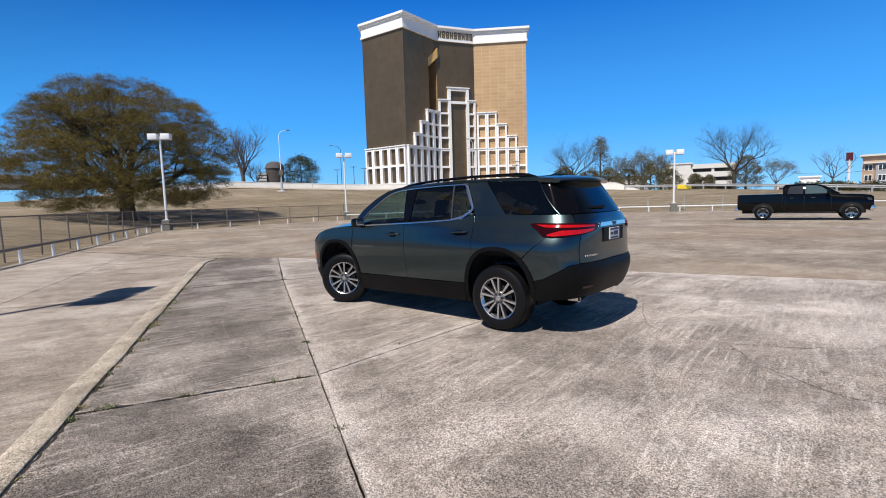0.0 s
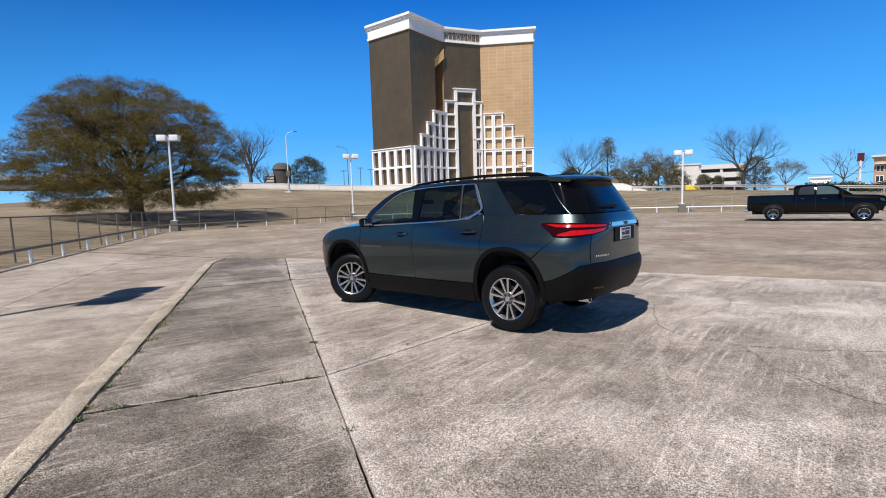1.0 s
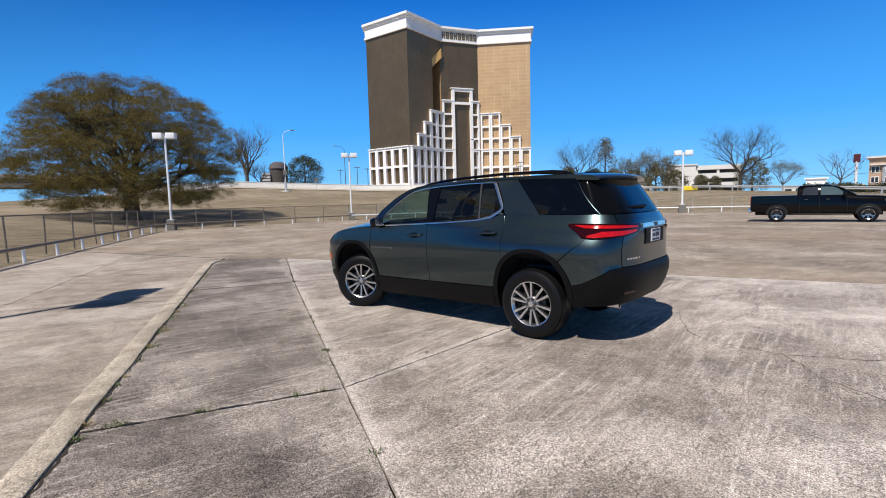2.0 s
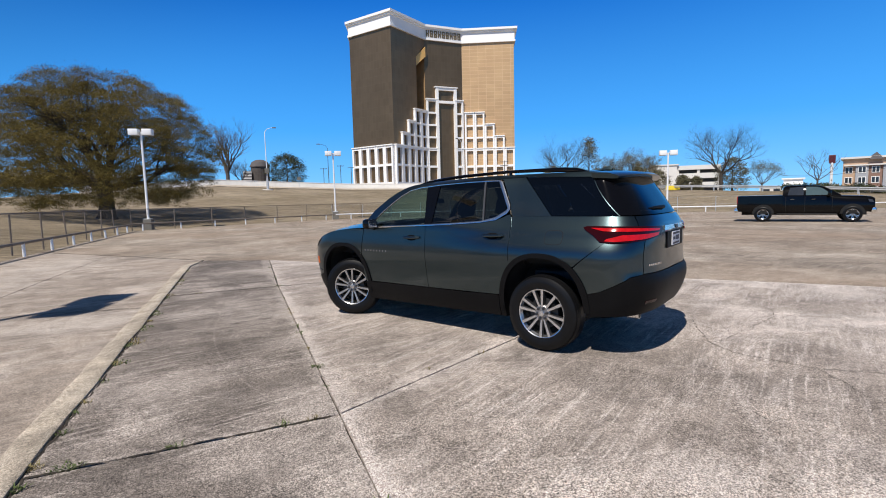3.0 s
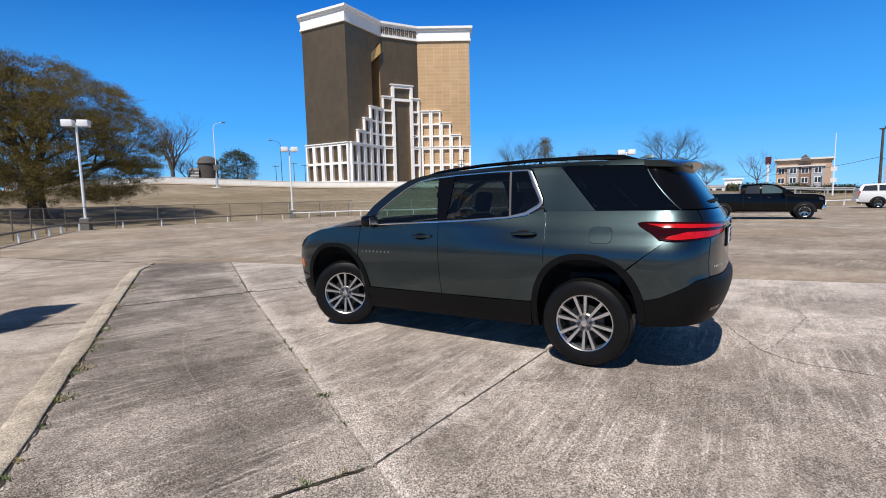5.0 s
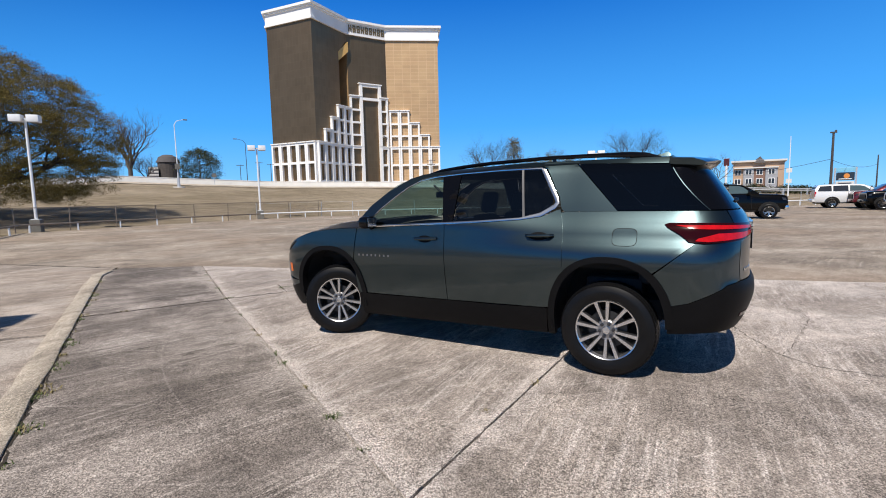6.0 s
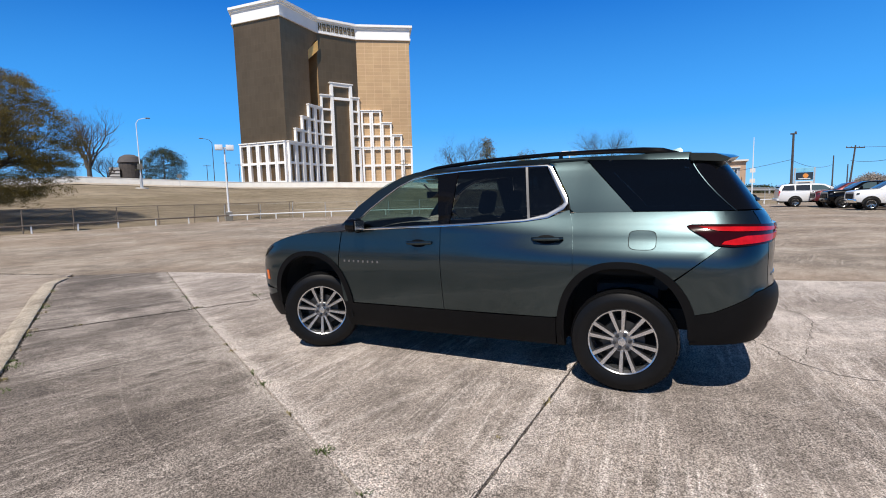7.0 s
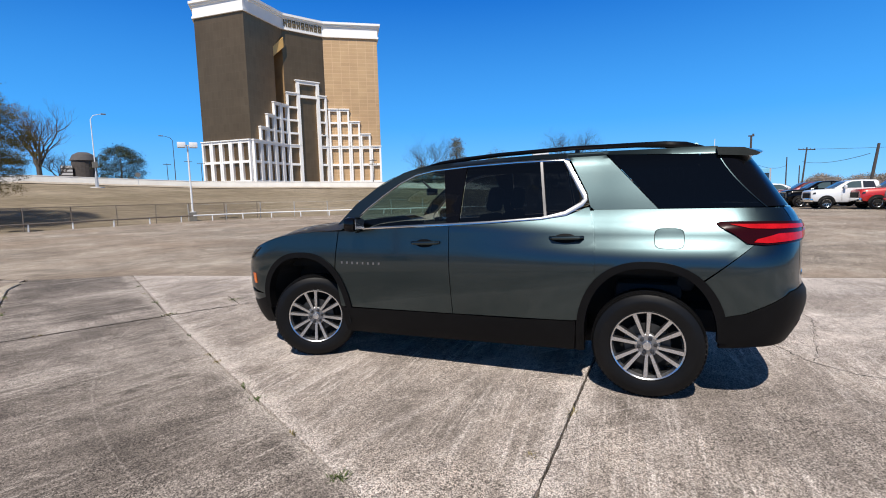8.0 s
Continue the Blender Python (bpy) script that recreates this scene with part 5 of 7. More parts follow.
# posts of a second fence behind the white rail
fence2 = thing("wire_fence", "thin wire fence on pale posts behind the rail", "fence", kind="structure")
L2 = offset_line(FENCE[4:], 0.9)
bm = bmesh.new()
tube(bm, [(0, 0, -0.1), (0, 0, 1.45)], 0.03, 6)
first = None
for i, (x, y, a) in enumerate(run(L2, 3.1)):
    m = pose(x, y, land(x, y), 0, 2 * math.sin(i), 0)
    if first is None:
        first = part("post", bm, M_GALV, fence2, at=m)
    else:
        again(first, fence2, m)
for h in (1.4, 0.75):
    bm = bmesh.new()
    tube(bm, [(x, y, land(x, y) + h) for x, y in L2], 0.008, 4)
    part("wire", bm, M_GALV, fence2)

# worn path across the slope of the levee
M_PATH = concrete("bare_earth", (0.47, 0.40, 0.315), (0.36, 0.295, 0.225), (0.56, 0.49, 0.40), 0.2, 0.4, 0.8)
bm = bmesh.new()
rows = []
for i in range(80):
    az = -20 + i * 0.75
    d0, d1, z1, z2 = table(LAND, az)
    row = []
    for f in (0.84, 0.89, 0.94):
        d = lerp(d0, d1, f + 0.015 * noise.noise((az * 0.3, f, 0)))
        x, y = d * math.sin(radians(az)), d * math.cos(radians(az))
        row.append(bm.verts.new((x, y, land(x, y) + 0.09)))
    rows.append(row)
for a, b in zip(rows, rows[1:]):
    for j in range(2):
        bm.faces.new((a[j], a[j + 1], b[j + 1], b[j]))
path = part("path", bm, M_PATH, kind="structure")
tagged(path, "bare earth path along the dry grass slope", "path")

# weeds in the joints
M_WEED = simple("weed_leaf", (0.09, 0.12, 0.035), 0.7, var=0.4, scale=30)
M_WEEDDRY = simple("dry_weed", (0.22, 0.18, 0.08), 0.8, var=0.3, scale=30)


def weed(x, y, r, n, seed, z=0.0, dry=False):
    rnd = random.Random(seed)
    bm = bmesh.new()
    for i in range(n):
        a, d = rnd.uniform(0, 6.283), r * rnd.random() ** 0.6
        px, py = d * math.cos(a), d * math.sin(a) * 0.7
        h = rnd.uniform(0.02, 0.06)
        b = rnd.uniform(0, 6.283)
        wv = Vector((math.cos(b + 1.57), math.sin(b + 1.57), 0)) * rnd.uniform(0.003, 0.007)
        lean = Vector((math.cos(b), math.sin(b), 0)) * h * rnd.uniform(0.3, 1.2)
        p = Vector((px, py, -0.03))
        bm.faces.new([bm.verts.new(k) for k in (p - wv, p + wv, p + wv * 0.8 + lean * 0.5 + Vector((0, 0, h * 0.8)), p + lean + Vector((0, 0, h)), p - wv * 0.8 + lean * 0.5 + Vector((0, 0, h * 0.8)))])
    ob = part("weed", bm, M_WEEDDRY if dry else M_WEED, at=pose(x, y, z))
    return tagged(ob, "small tuft of weeds growing in a concrete joint", "weed", "weeds in the joints")


# loose grit on the slabs
rnd = random.Random(8)
bm = bmesh.new()
for i in range(900):
    x, y = rnd.uniform(-5.0, 7.0), rnd.uniform(0.8, 10.0)
    if -1.68 < x < -1.36:
        continue
    r = rnd.choice((0.003, 0.004, 0.005, 0.007))
    vs = [bm.verts.new((x + r * rnd.uniform(0.6, 1.3) * dx, y + r * rnd.uniform(0.6, 1.3) * dy, 0.001 + r * dz)) for dx, dy, dz in ((1, 0, 0.2), (0, 1, 0.2), (-1, 0, 0.2), (0, -1, 0.2), (0, 0, 0.9))]
    for k in range(4):
        bm.faces.new((vs[k], vs[(k + 1) % 4], vs[4]))
grit = part("loose_grit", bm, M_KERB, kind="stuff")
tagged(grit, "small pale stones scattered on the concrete", "grit")
for i in range(22):
    y = 3.5 + i * 0.52 + rnd.uniform(-0.2, 0.2)
    weed(-1.405 + rnd.uniform(-0.01, 0.02), y, rnd.uniform(0.05, 0.12), rnd.randint(40, 110), 100 + i, dry=i % 2 == 0)
for i in range(9):
    y = 5.0 + i * 1.1 + rnd.uniform(-0.3, 0.3)
    weed(0.5, y, rnd.uniform(0.02, 0.045), rnd.randint(10, 30), 140 + i, dry=i % 2 == 1)
rnd = random.Random(5)
for i, (x, y, r, n) in enumerate([(-1.20, 4.37, 0.09, 90), (0.3, 4.385, 0.05, 40), (0.1, 4.38, 0.04, 25), (-1.40, 6.6, 0.16, 190), (-1.40, 7.4, 0.15, 170), (-1.40, 8.2, 0.14, 150), (-1.40, 9.0, 0.15, 160), (-1.40, 10.6, 0.12, 80),
                                  (0.5, 5.55, 0.06, 60), (0.5, 6.95, 0.05, 40), (0.5, 8.4, 0.04, 30), (0.51, 10.7, 0.10, 80), (1.5, 11.1, 0.10, 70), (1.45, 5.0, 0.03, 20), (-1.40, 5.3, 0.05, 30),
                                  (-0.6, 4.37, 0.05, 40), (2.1, 5.18, 0.04, 25), (0.5, 3.2, 0.03, 20), (-1.40, 12.4, 0.12, 70), (-0.9, 10.61, 0.07, 40)]):
    weed(x, y, r, n, i, dry=i % 3 == 1)

# ---------------------------------------------------------------- trees
M_BARK = simple("dark_bark", (0.055, 0.045, 0.036), 0.9, var=0.45, scale=3, bump=0.4)
M_BARKPALE = simple("grey_bark", (0.095, 0.082, 0.072), 0.9, var=0.35, scale=3, bump=0.3)


def leaf_material(name, a, b, c):
    k = Nodes(name)
    g = k.n("NewGeometry")
    col = k.ramp(g.outputs["Random Per Island"], (0.0, a), (0.5, b), (1.0, c))
    v = k.coords()
    col = k.mix(0.6, col, k.ramp(k.noise(v, 0.5, 3), (0.3, 0.25), (0.7, 0.75)), "OVERLAY")
    k.color(col)
    k.b.inputs["Roughness"].default_value = 0.7
    k.b.inputs["Specular IOR Level"].default_value = 0.2
    return k.m


M_OAKLEAF = leaf_material("oak_leaves", (0.105, 0.088, 0.024), (0.145, 0.112, 0.030), (0.195, 0.140, 0.040))
M_EVERGREEN = leaf_material("evergreen_leaves", (0.025, 0.035, 0.015), (0.05, 0.06, 0.025), (0.08, 0.08, 0.035))
M_BUDS = leaf_material("budding_twigs", (0.10, 0.088, 0.056), (0.15, 0.136, 0.08), (0.19, 0.178, 0.10))
M_FARWOOD = leaf_material("far_bare_wood", (0.20, 0.17, 0.15), (0.30, 0.26, 0.23), (0.40, 0.36, 0.33))


def limb(bm, tips, rnd, p, d, length, r, level, spread, up, seg=6):
    """A limb that bends, tapers and forks; gathers the ends of its twigs."""
    pts, radii = [p.copy()], [r]
    n = 4 if level > 1 else 3
    for i in range(n):
        d = (d + Vector((rnd.uniform(-1, 1), rnd.uniform(-1, 1), rnd.uniform(-0.6, 0.8))) * 0.22 + Vector((0, 0, up * 0.12))).normalized()
        p = p + d * length / n
        pts.append(p.copy())
        radii.append(r * (1 - 0.5 * (i + 1) / n))
    tube(bm, pts, radii, max(3, seg), cap=False)
    if level <= 0:
        tips.append((p, d))
        return
    kids = rnd.randint(2, 3) + (1 if level > 2 else 0)
    for k in range(kids):
        t = rnd.uniform(0.45, 1.0) if k else 1.0
        i = min(n - 1, int(t * n))
        q = pts[i].lerp(pts[i + 1], t * n - i if t < 1 else 1.0)
        axis = Vector((rnd.uniform(-1, 1), rnd.uniform(-1, 1), rnd.uniform(-0.4, 0.6))).normalized()
        nd = (d + axis * spread).normalized()
        limb(bm, tips, rnd, q, nd, length * rnd.uniform(0.6, 0.82), r * 0.5 * rnd.uniform(0.8, 1.1), level - 1, spread, up, seg - 1)


def leaves(bm, centre, n, radius, size, rnd, squash=0.7):
    for i in range(n):
        v = Vector((rnd.gauss(0, 1), rnd.gauss(0, 1), rnd.gauss(0, 1) * squash)) * radius * 0.55
        a = Vector((rnd.uniform(-1, 1), rnd.uniform(-1, 1), rnd.uniform(-1, 1))).normalized()
        b = a.cross(Vector((rnd.uniform(-1, 1), rnd.uniform(-1, 1), rnd.uniform(-1, 1)))).normalized()
        s = size * rnd.uniform(0.6, 1.3)
        c = centre + v
        bm.faces.new([bm.verts.new(c + k) for k in (-a * s, b * s * 0.45, a * s, -b * s * 0.45)])


def oak(x, y, height, spread_r, seed):
    rnd = random.Random(seed)
    z = land(x, y)
    tree = thing("oak_tree", "broad live oak with sparse olive-brown leaves behind the fence", "tree", pose(x, y, z))
    bm = bmesh.new()
    tips = []
    tube(bm, [(0, 0, -0.2), (0.05, 0, 0.3), (0.1, 0, 1.3), (0.0, 0, 2.6), (0.0, 0, 3.0)], [0.95, 0.68, 0.57, 0.62, 0.48], 12, cap=False)
    for i in range(11):
        a = i * 2.4 + rnd.uniform(-0.3, 0.3)
        el = (0.25, 0.7, 1.15)[i % 3] + rnd.uniform(-0.1, 0.1)
        d = Vector((math.cos(a) * math.cos(el), math.sin(a) * math.cos(el), math.sin(el)))
        limb(bm, tips, rnd, Vector((0, 0, rnd.uniform(2.2, 2.9))), d, spread_r * (0.42 if el < 0.9 else 0.36), 0.28, 5, 0.75, 0.22, 8)
    part("trunk", bm, M_BARK, tree, smooth=True)
    bm = bmesh.new()
    mid = height * 0.46
    for p, d in tips:
        q = Vector((p.x / spread_r, p.y / spread_r, (p.z - mid) / (height - mid) if p.z > mid else (p.z - mid) / (mid - 1.5)))
        if q.length < 1.0:
            leaves(bm, p, 14, 0.6, 0.05, rnd)
    # flat sprays of leaves in tiers over the dome, gathered into boughs with gaps between
    for i in range(1060):
        a, e = i * 2.39996 + rnd.uniform(-0.25, 0.25), math.asin(rnd.uniform(-0.80, 0.99))
        q = Vector((math.cos(a) * math.cos(e), math.sin(a) * math.cos(e), math.sin(e)))
        s = rnd.choice((0.6, 0.78, 0.86, 0.93, 0.97, 1.0))
        wob = s * (1 + 0.13 * noise.noise(q * 2.2 + Vector((seed, 0, 0))))
        c = Vector((q.x * spread_r * wob, q.y * spread_r * wob, mid + q.z * wob * ((height - mid) if q.z > 0 else (mid - 0.6) * 1.25)))
        if c.x < 0:
            c.x *= 1 - 0.17 * min(1.0, max(0.0, q.z * 3))
        if c.z < 1.2 + 1.8 * (math.hypot(c.x, c.y) < 4.2) or noise.noise(c * 0.5 + Vector((0, 0, seed))) < -0.34:
            continue
        wide = rnd.uniform(0.75, 1.35)
        out = Vector((q.x, q.y, 0))
        for k in range(rnd.randint(9, 14)):
            b, r = rnd.uniform(0, 6.283), wide * math.sqrt(rnd.random())
            o = Vector((r * math.cos(b), r * math.sin(b), rnd.uniform(-0.25, 0.25)))
            o.z -= 0.28 * r * r / wide + 0.25 * o.dot(out)
            leaves(bm, c + o, 40, rnd.uniform(0.26, 0.42), 0.048, rnd, 0.5)
    part("crown", bm, M_OAKLEAF, tree, kind="stuff")
    return tree


def bare_tree(az, d, el_top, spread, seed, label, buds=0, levels=5, trunk=0.18, mat=None, base_h=0.22, up=0.3, name="bare_tree", ang=0.85):
    x, y = d * math.sin(radians(az)), d * math.cos(radians(az))
    z = land(x, y)
    h = 1.6 + d * math.tan(radians(el_top)) - z
    rnd = random.Random(seed)
    tree = thing(name, label, "tree", pose(x, y, z))
    bm = bmesh.new()
    tips = []
    tube(bm, [(0, 0, -0.3), (0, 0, h * base_h)], [trunk * 1.2, trunk], 8, cap=False)
    for i in range(5):
        a = i * 1.26 + rnd.uniform(-0.3, 0.3)
        el = (1.2, 0.8, 0.95, 1.1, 0.75)[i]
        dd = Vector((math.cos(a) * math.cos(el) * spread, math.sin(a) * math.cos(el) * spread, math.sin(el))).normalized()
        limb(bm, tips, rnd, Vector((0, 0, h * base_h * rnd.uniform(0.85, 1.0))), dd, h * 0.27, trunk * 0.7, levels - 1, ang, up, 6)
    top = max(p.z for p, _ in tips)
    sc = h / top
    bmesh.ops.scale(bm, vec=(sc * 1.0, sc * 1.0, sc), verts=bm.verts[:])
    part("trunk", bm, mat or M_BARKPALE, tree)
    if buds:
        bm = bmesh.new()
        for p, _ in tips:
            leaves(bm, p * sc, buds, h * 0.07, h * 0.012, rnd)
        part("crown", bm, M_BUDS, tree, kind="stuff")
    return tree


def bush(az, d, el_top, half, seed, label, mat, name="evergreen_tree", n=420, round_=0.5, low=0.15):
    """A dense crown on a short stem."""
    x, y = d * math.sin(radians(az)), d * math.cos(radians(az))
    z = land(x, y)
    h = 1.6 + d * math.tan(radians(el_top)) - z
    r = d * math.tan(radians(half))
    rnd = random.Random(seed)
    tree = thing(name, label, "tree", pose(x, y, z))
    bm = bmesh.new()
    tips = []
    tube(bm, [(0, 0, -0.3), (0, 0, h * 0.8)], [0.25, 0.06], 7, cap=False)
    for i in range(9):
        a = i * 2.4
        tube(bm, [(0, 0, h * (0.2 + 0.06 * i)), (math.cos(a) * r * 0.7 * (1 - i / 13), math.sin(a) * r * 0.7 * (1 - i / 13), h * (0.32 + 0.06 * i))], [0.09, 0.02], 5, cap=False)
    part("trunk", bm, M_BARK, tree)
    bm = bmesh.new()
    for i in range(n):
        t = rnd.random() ** 0.8
        zz = h * lerp(low, 1.0, t)
        prof = (math.sin(math.pi * min(1, 0.18 + 0.82 * t)) ** round_) if round_ < 1 else (1 - t) ** 0.75
        a = rnd.uniform(0, 6.283)
        q = Vector((math.cos(a), math.sin(a), t * 2))
        rr = r * prof * rnd.uniform(0.55, 1.0) * (1 + 0.25 * noise.noise(q * 1.7 + Vector((seed, 0, 0))))
        leaves(bm, Vector((rr * math.cos(a), rr * math.sin(a), zz)), 26, 0.07 * h + 0.25, 0.16, rnd)
    part("crown", bm, mat, tree, kind="stuff")
    return tree


oak(-10.75, 50.6, 12.3, 8.7, 3)
bare_tree(-1.0, 124, 9.4, 0.8, 11, "tall leafless tree with a forked grey trunk", trunk=0.40, base_h=0.2, up=0.7, levels=6, ang=0.75)
bare_tree(0.3, 128, 5.2, 1.3, 12, "low leafless tree with spreading grey twigs", trunk=0.2, levels=6)
bush(5.1, 130, 5.4, 2.1, 13, "dark round evergreen tree above the levee wall", M_EVERGREEN, n=360)
bare_tree(36.4, 118, 7.7, 1.2, 21, "leafless tree with fine dark twigs", trunk=0.26, levels=7, mat=M_BARK)
bush(39.4, 116, 6.3, 1.9, 22, "slender conical tree with thin grey-green foliage", M_BUDS, "conifer", 130, 1.0, 0.05)
bare_tree(41.6, 122, 4.6, 1.2, 23, "small leafless tree among thin shrubs", buds=5, trunk=0.22)
bare_tree(43.9, 120, 5.2, 1.3, 24, "budding pale tree with dense fine twigs", buds=11, trunk=0.26)
bare_tree(45.6, 124, 4.2, 1.2, 25, "budding grey tree with dense fine twigs", buds=10, trunk=0.24)
bare_tree(52.4, 108, 7.3, 1.9, 26, "wide leafless tree with dark drooping twigs", trunk=0.28, mat=M_BARK, levels=7, up=0.15, base_h=0.26)
bush(53.4, 112, 3.4, 1.5, 27, "green-brown leafy bush below a bare tree", M_BUDS, "shrub", 150, 0.5, 0.05)
bare_tree(55.9, 110, 3.3, 1.3, 28, "pale budding tree with thin twigs", buds=9, trunk=0.12)
bare_tree(60.2, 105, 4.1, 1.0, 29, "small leafless tree with few crooked limbs", trunk=0.1, levels=4)
for i, (az, el, half) in enumerate(((35.4, 3.4, 1.2), (38.2, 2.9, 1.4), (40.3, 2.9, 1.5), (42.4, 2.9, 1.4), (44.6, 3.0, 1.4), (46.4, 2.6, 1.2), (48.9, 1.9, 0.7), (50.2, 1.7, 0.5))):
    bush(az, 117 + 2 * (i % 2), el, half, 40 + i, "brown-green shrub thicket behind the levee", M_BUDS, "shrub", 150, 0.5, 0.02)

# clipped hedge beside the right-hand verge, and far woods
rnd = random.Random(77)
bm = bmesh.new()
for i in range(700):
    az = rnd.uniform(57.5, 72.5)
    d = 82 + rnd.uniform(-1, 1) + (az - 57) * 1.0
    x, y = d * math.sin(radians(az)), d * math.cos(radians(az))
    leaves(bm, Vector((x, y, land(x, y) + rnd.uniform(0.1, 1.25) * (0.8 + 0.3 * noise.noise((az * 0.8, 0, 0))))), 22, 0.5, 0.13, rnd)
hedge = part("hedge", bm, M_EVERGREEN, kind="stuff")
tagged(hedge, "long low green-brown hedge along the verge", "hedge")
bm = bmesh.new()
for i in range(2000):
    az = rnd.uniform(73.6, 96)
    d = 150 + rnd.uniform(-8, 8)
    top = 4.6 * (0.75 + 0.5 * noise.noise((az * 0.55, 3, 0))) * min(1, (az - 73.2) / 2.0)
    x, y = d * math.sin(radians(az)), d * math.cos(radians(az))
    leaves(bm, Vector((x, y, 0.2 + top * rnd.random() ** 0.7)), 60, 0.9, 0.13, rnd)
woods = part("far_woods", bm, M_FARWOOD, kind="stuff")
tagged(woods, "far belt of pale leafless trees", "woods")

# ---------------------------------------------------------------- poles, buildings and signs in the distance
M_WOODPOLE = simple("dark_wood_pole", (0.07, 0.06, 0.055), 0.9, var=0.3, scale=2)
M_BRICK = simple("red_brown_brick", (0.25, 0.15, 0.115), 0.9, var=0.12, scale=1.5)
M_TAN = simple("tan_render", (0.48, 0.33, 0.23), 0.85, var=0.08, scale=0.6)
M_GREYSIDING = simple("grey_siding", (0.36, 0.37, 0.40), 0.8, var=0.06, scale=0.8)
M_ROOF = simple("dark_roof", (0.10, 0.09, 0.09), 0.85, var=0.2, scale=1)
M_PANE = simple("window_pane", (0.03, 0.035, 0.045), 0.08, var=0.2, scale=1)
M_PALE = simple("pale_concrete", (0.70, 0.68, 0.64), 0.8, var=0.06, scale=0.25)
M_SHADE = simple("deck_shade", (0.05, 0.05, 0.052), 0.95, var=0.2, scale=0.5)
M_REDSIGN = simple("dark_red_sign", (0.09, 0.012, 0.016), 0.4, var=0.15)
M_SKYBLUE = simple("light_blue_sign", (0.22, 0.55, 0.75), 0.4, var=0.1)
M_ORANGE = simple("orange_sign", (0.75, 0.28, 0.06), 0.4, var=0.1)
M_YELLOW = simple("yellow_barrel", (0.80, 0.60, 0.03), 0.5, var=0.1)
M_DEEPBLUE = simple("deep_blue_paint", (0.02, 0.02, 0.12), 0.5, var=0.1)


def polar(az, d, z=None):
    x, y = d * math.sin(radians(az)), d * math.cos(radians(az))
    return Vector((x, y, land(x, y) if z is None else z))


def height_at(d, el):
    return 1.6 + d * math.tan(radians(el))


def road_lamp(az, d, el_top, arm_az, label, mat, skirt=True, arm=1.8):
    p = polar(az, d)
    h = height_at(d, el_top) - p.z
    lamp = thing("street_lamp", label, "street lamp", pose(p.x, p.y, p.z, 0, 0, -arm_az), group="road lamps")
    bm = bmesh.new()
    tube(bm, [(0, 0, 0), (0, 0, h - 0.9), (arm * 0.2, 0, h - 0.3), (arm * 0.6, 0, h - 0.05), (arm * 0.8, 0, h)], [0.09, 0.06, 0.045, 0.04, 0.035], 8)
    part("pole", bm, mat, lamp, smooth=True)
    bm = bmesh.new()
    box(bm, arm * 0.75, arm * 1.1, -0.14, 0.14, h - 0.08, h + 0.1, bevel=0.03)
    part("lamp_head", bm, M_GREYCON, lamp)
    if skirt:
        bm = bmesh.new()
        tube(bm, [(0, 0, -0.1), (0, 0, 0.12)], 0.9, 16)
        part("base_slab", bm, M_PALE, lamp)
        bm = bmesh.new()
        tube(bm, [(0, 0, 0.1), (0, 0, 1.6), (0, 0, 2.2)], [0.24, 0.2, 0.12], 10)
        part("skirt", bm, M_GALV, lamp)
        bm = bmesh.new()
        box(bm, -0.35, 0.35, -0.35, 0.35, 3.0, 3.9, bevel=0.03)
        part("control_box", bm, M_GREYCON, lamp)
    return lamp


road_lamp(2.95, 94.2, 8.3, 0, "pale road lamp on a round slab on the slope", M_WHITEMETAL)
road_lamp(9.6, 126, 6.6, 180, "dark road lamp with a bent arm above the wall", M_WOODPOLE, False, 2.4)
road_lamp(25.0, 112.5, 7.0, 160, "thin pale road lamp before the hotel tower", M_WHITEMETAL, False, 1.6)


def wood_pole(az, d, el_top, lean=0.0, arms=1, r=0.13, label="dark wooden utility pole with a crossarm"):
    p = polar(az, d)
    h = height_at(d, el_top) - p.z
    pole = thing("utility_pole", label, "utility pole", pose(p.x, p.y, p.z, lean, 0, 90 - az), group="utility poles")
    bm = bmesh.new()
    tube(bm, [(0, 0, -0.3), (0, 0, h)], [r, r * 0.7], 8)
    part("pole", bm, M_WOODPOLE, pole)
    for i in range(arms):
        bm = bmesh.new()
        box(bm, -0.06, 0.06, -1.2, 1.2, h - 0.45 - i * 1.1, h - 0.3 - i * 1.1)
        part("crossarm", bm, M_WOODPOLE, pole)
        for y in (-1.1, -0.5, 0.5, 1.1):
            bm = bmesh.new()
            tube(bm, [(0, y, h - 0.3 - i * 1.1), (0, y, h - 0.12 - i * 1.1)], 0.05, 6)
            part("insulator", bm, M_GREYCON, pole)
    return pole


def pole_top(az, d, el):
    p = polar(az, d)
    return Vector((p.x, p.y, height_at(d, el) - 0.3))


wood_pole(9.1, 190, 4.0)
wood_pole(11.0, 185, 4.3)
wood_pole(12.2, 188, 4.1, arms=1)
wood_pole(30.0, 150, 4.4, arms=2)
wood_pole(73.65, 105, 3.65, lean=4, arms=1, r=0.15)
wood_pole(72.6, 115, 2.85, arms=0)
wood_pole(73.8, 130, 2.0, arms=0)
wood_pole(77.2, 62, 3.6, lean=6, arms=0, r=0.16, label="leaning dark wooden utility pole")
wood_pole(64.9, 80.0, 1.2, arms=0, r=0.06, label="short dark post beside the verge")
tall = wood_pole(68.9, 78.5, 5.1, arms=0, r=0.17, label="tall dark pole with a floodlight bracket")
bm = bmesh.new()
h = height_at(78, 5.1) - polar(68.9, 78.5).z
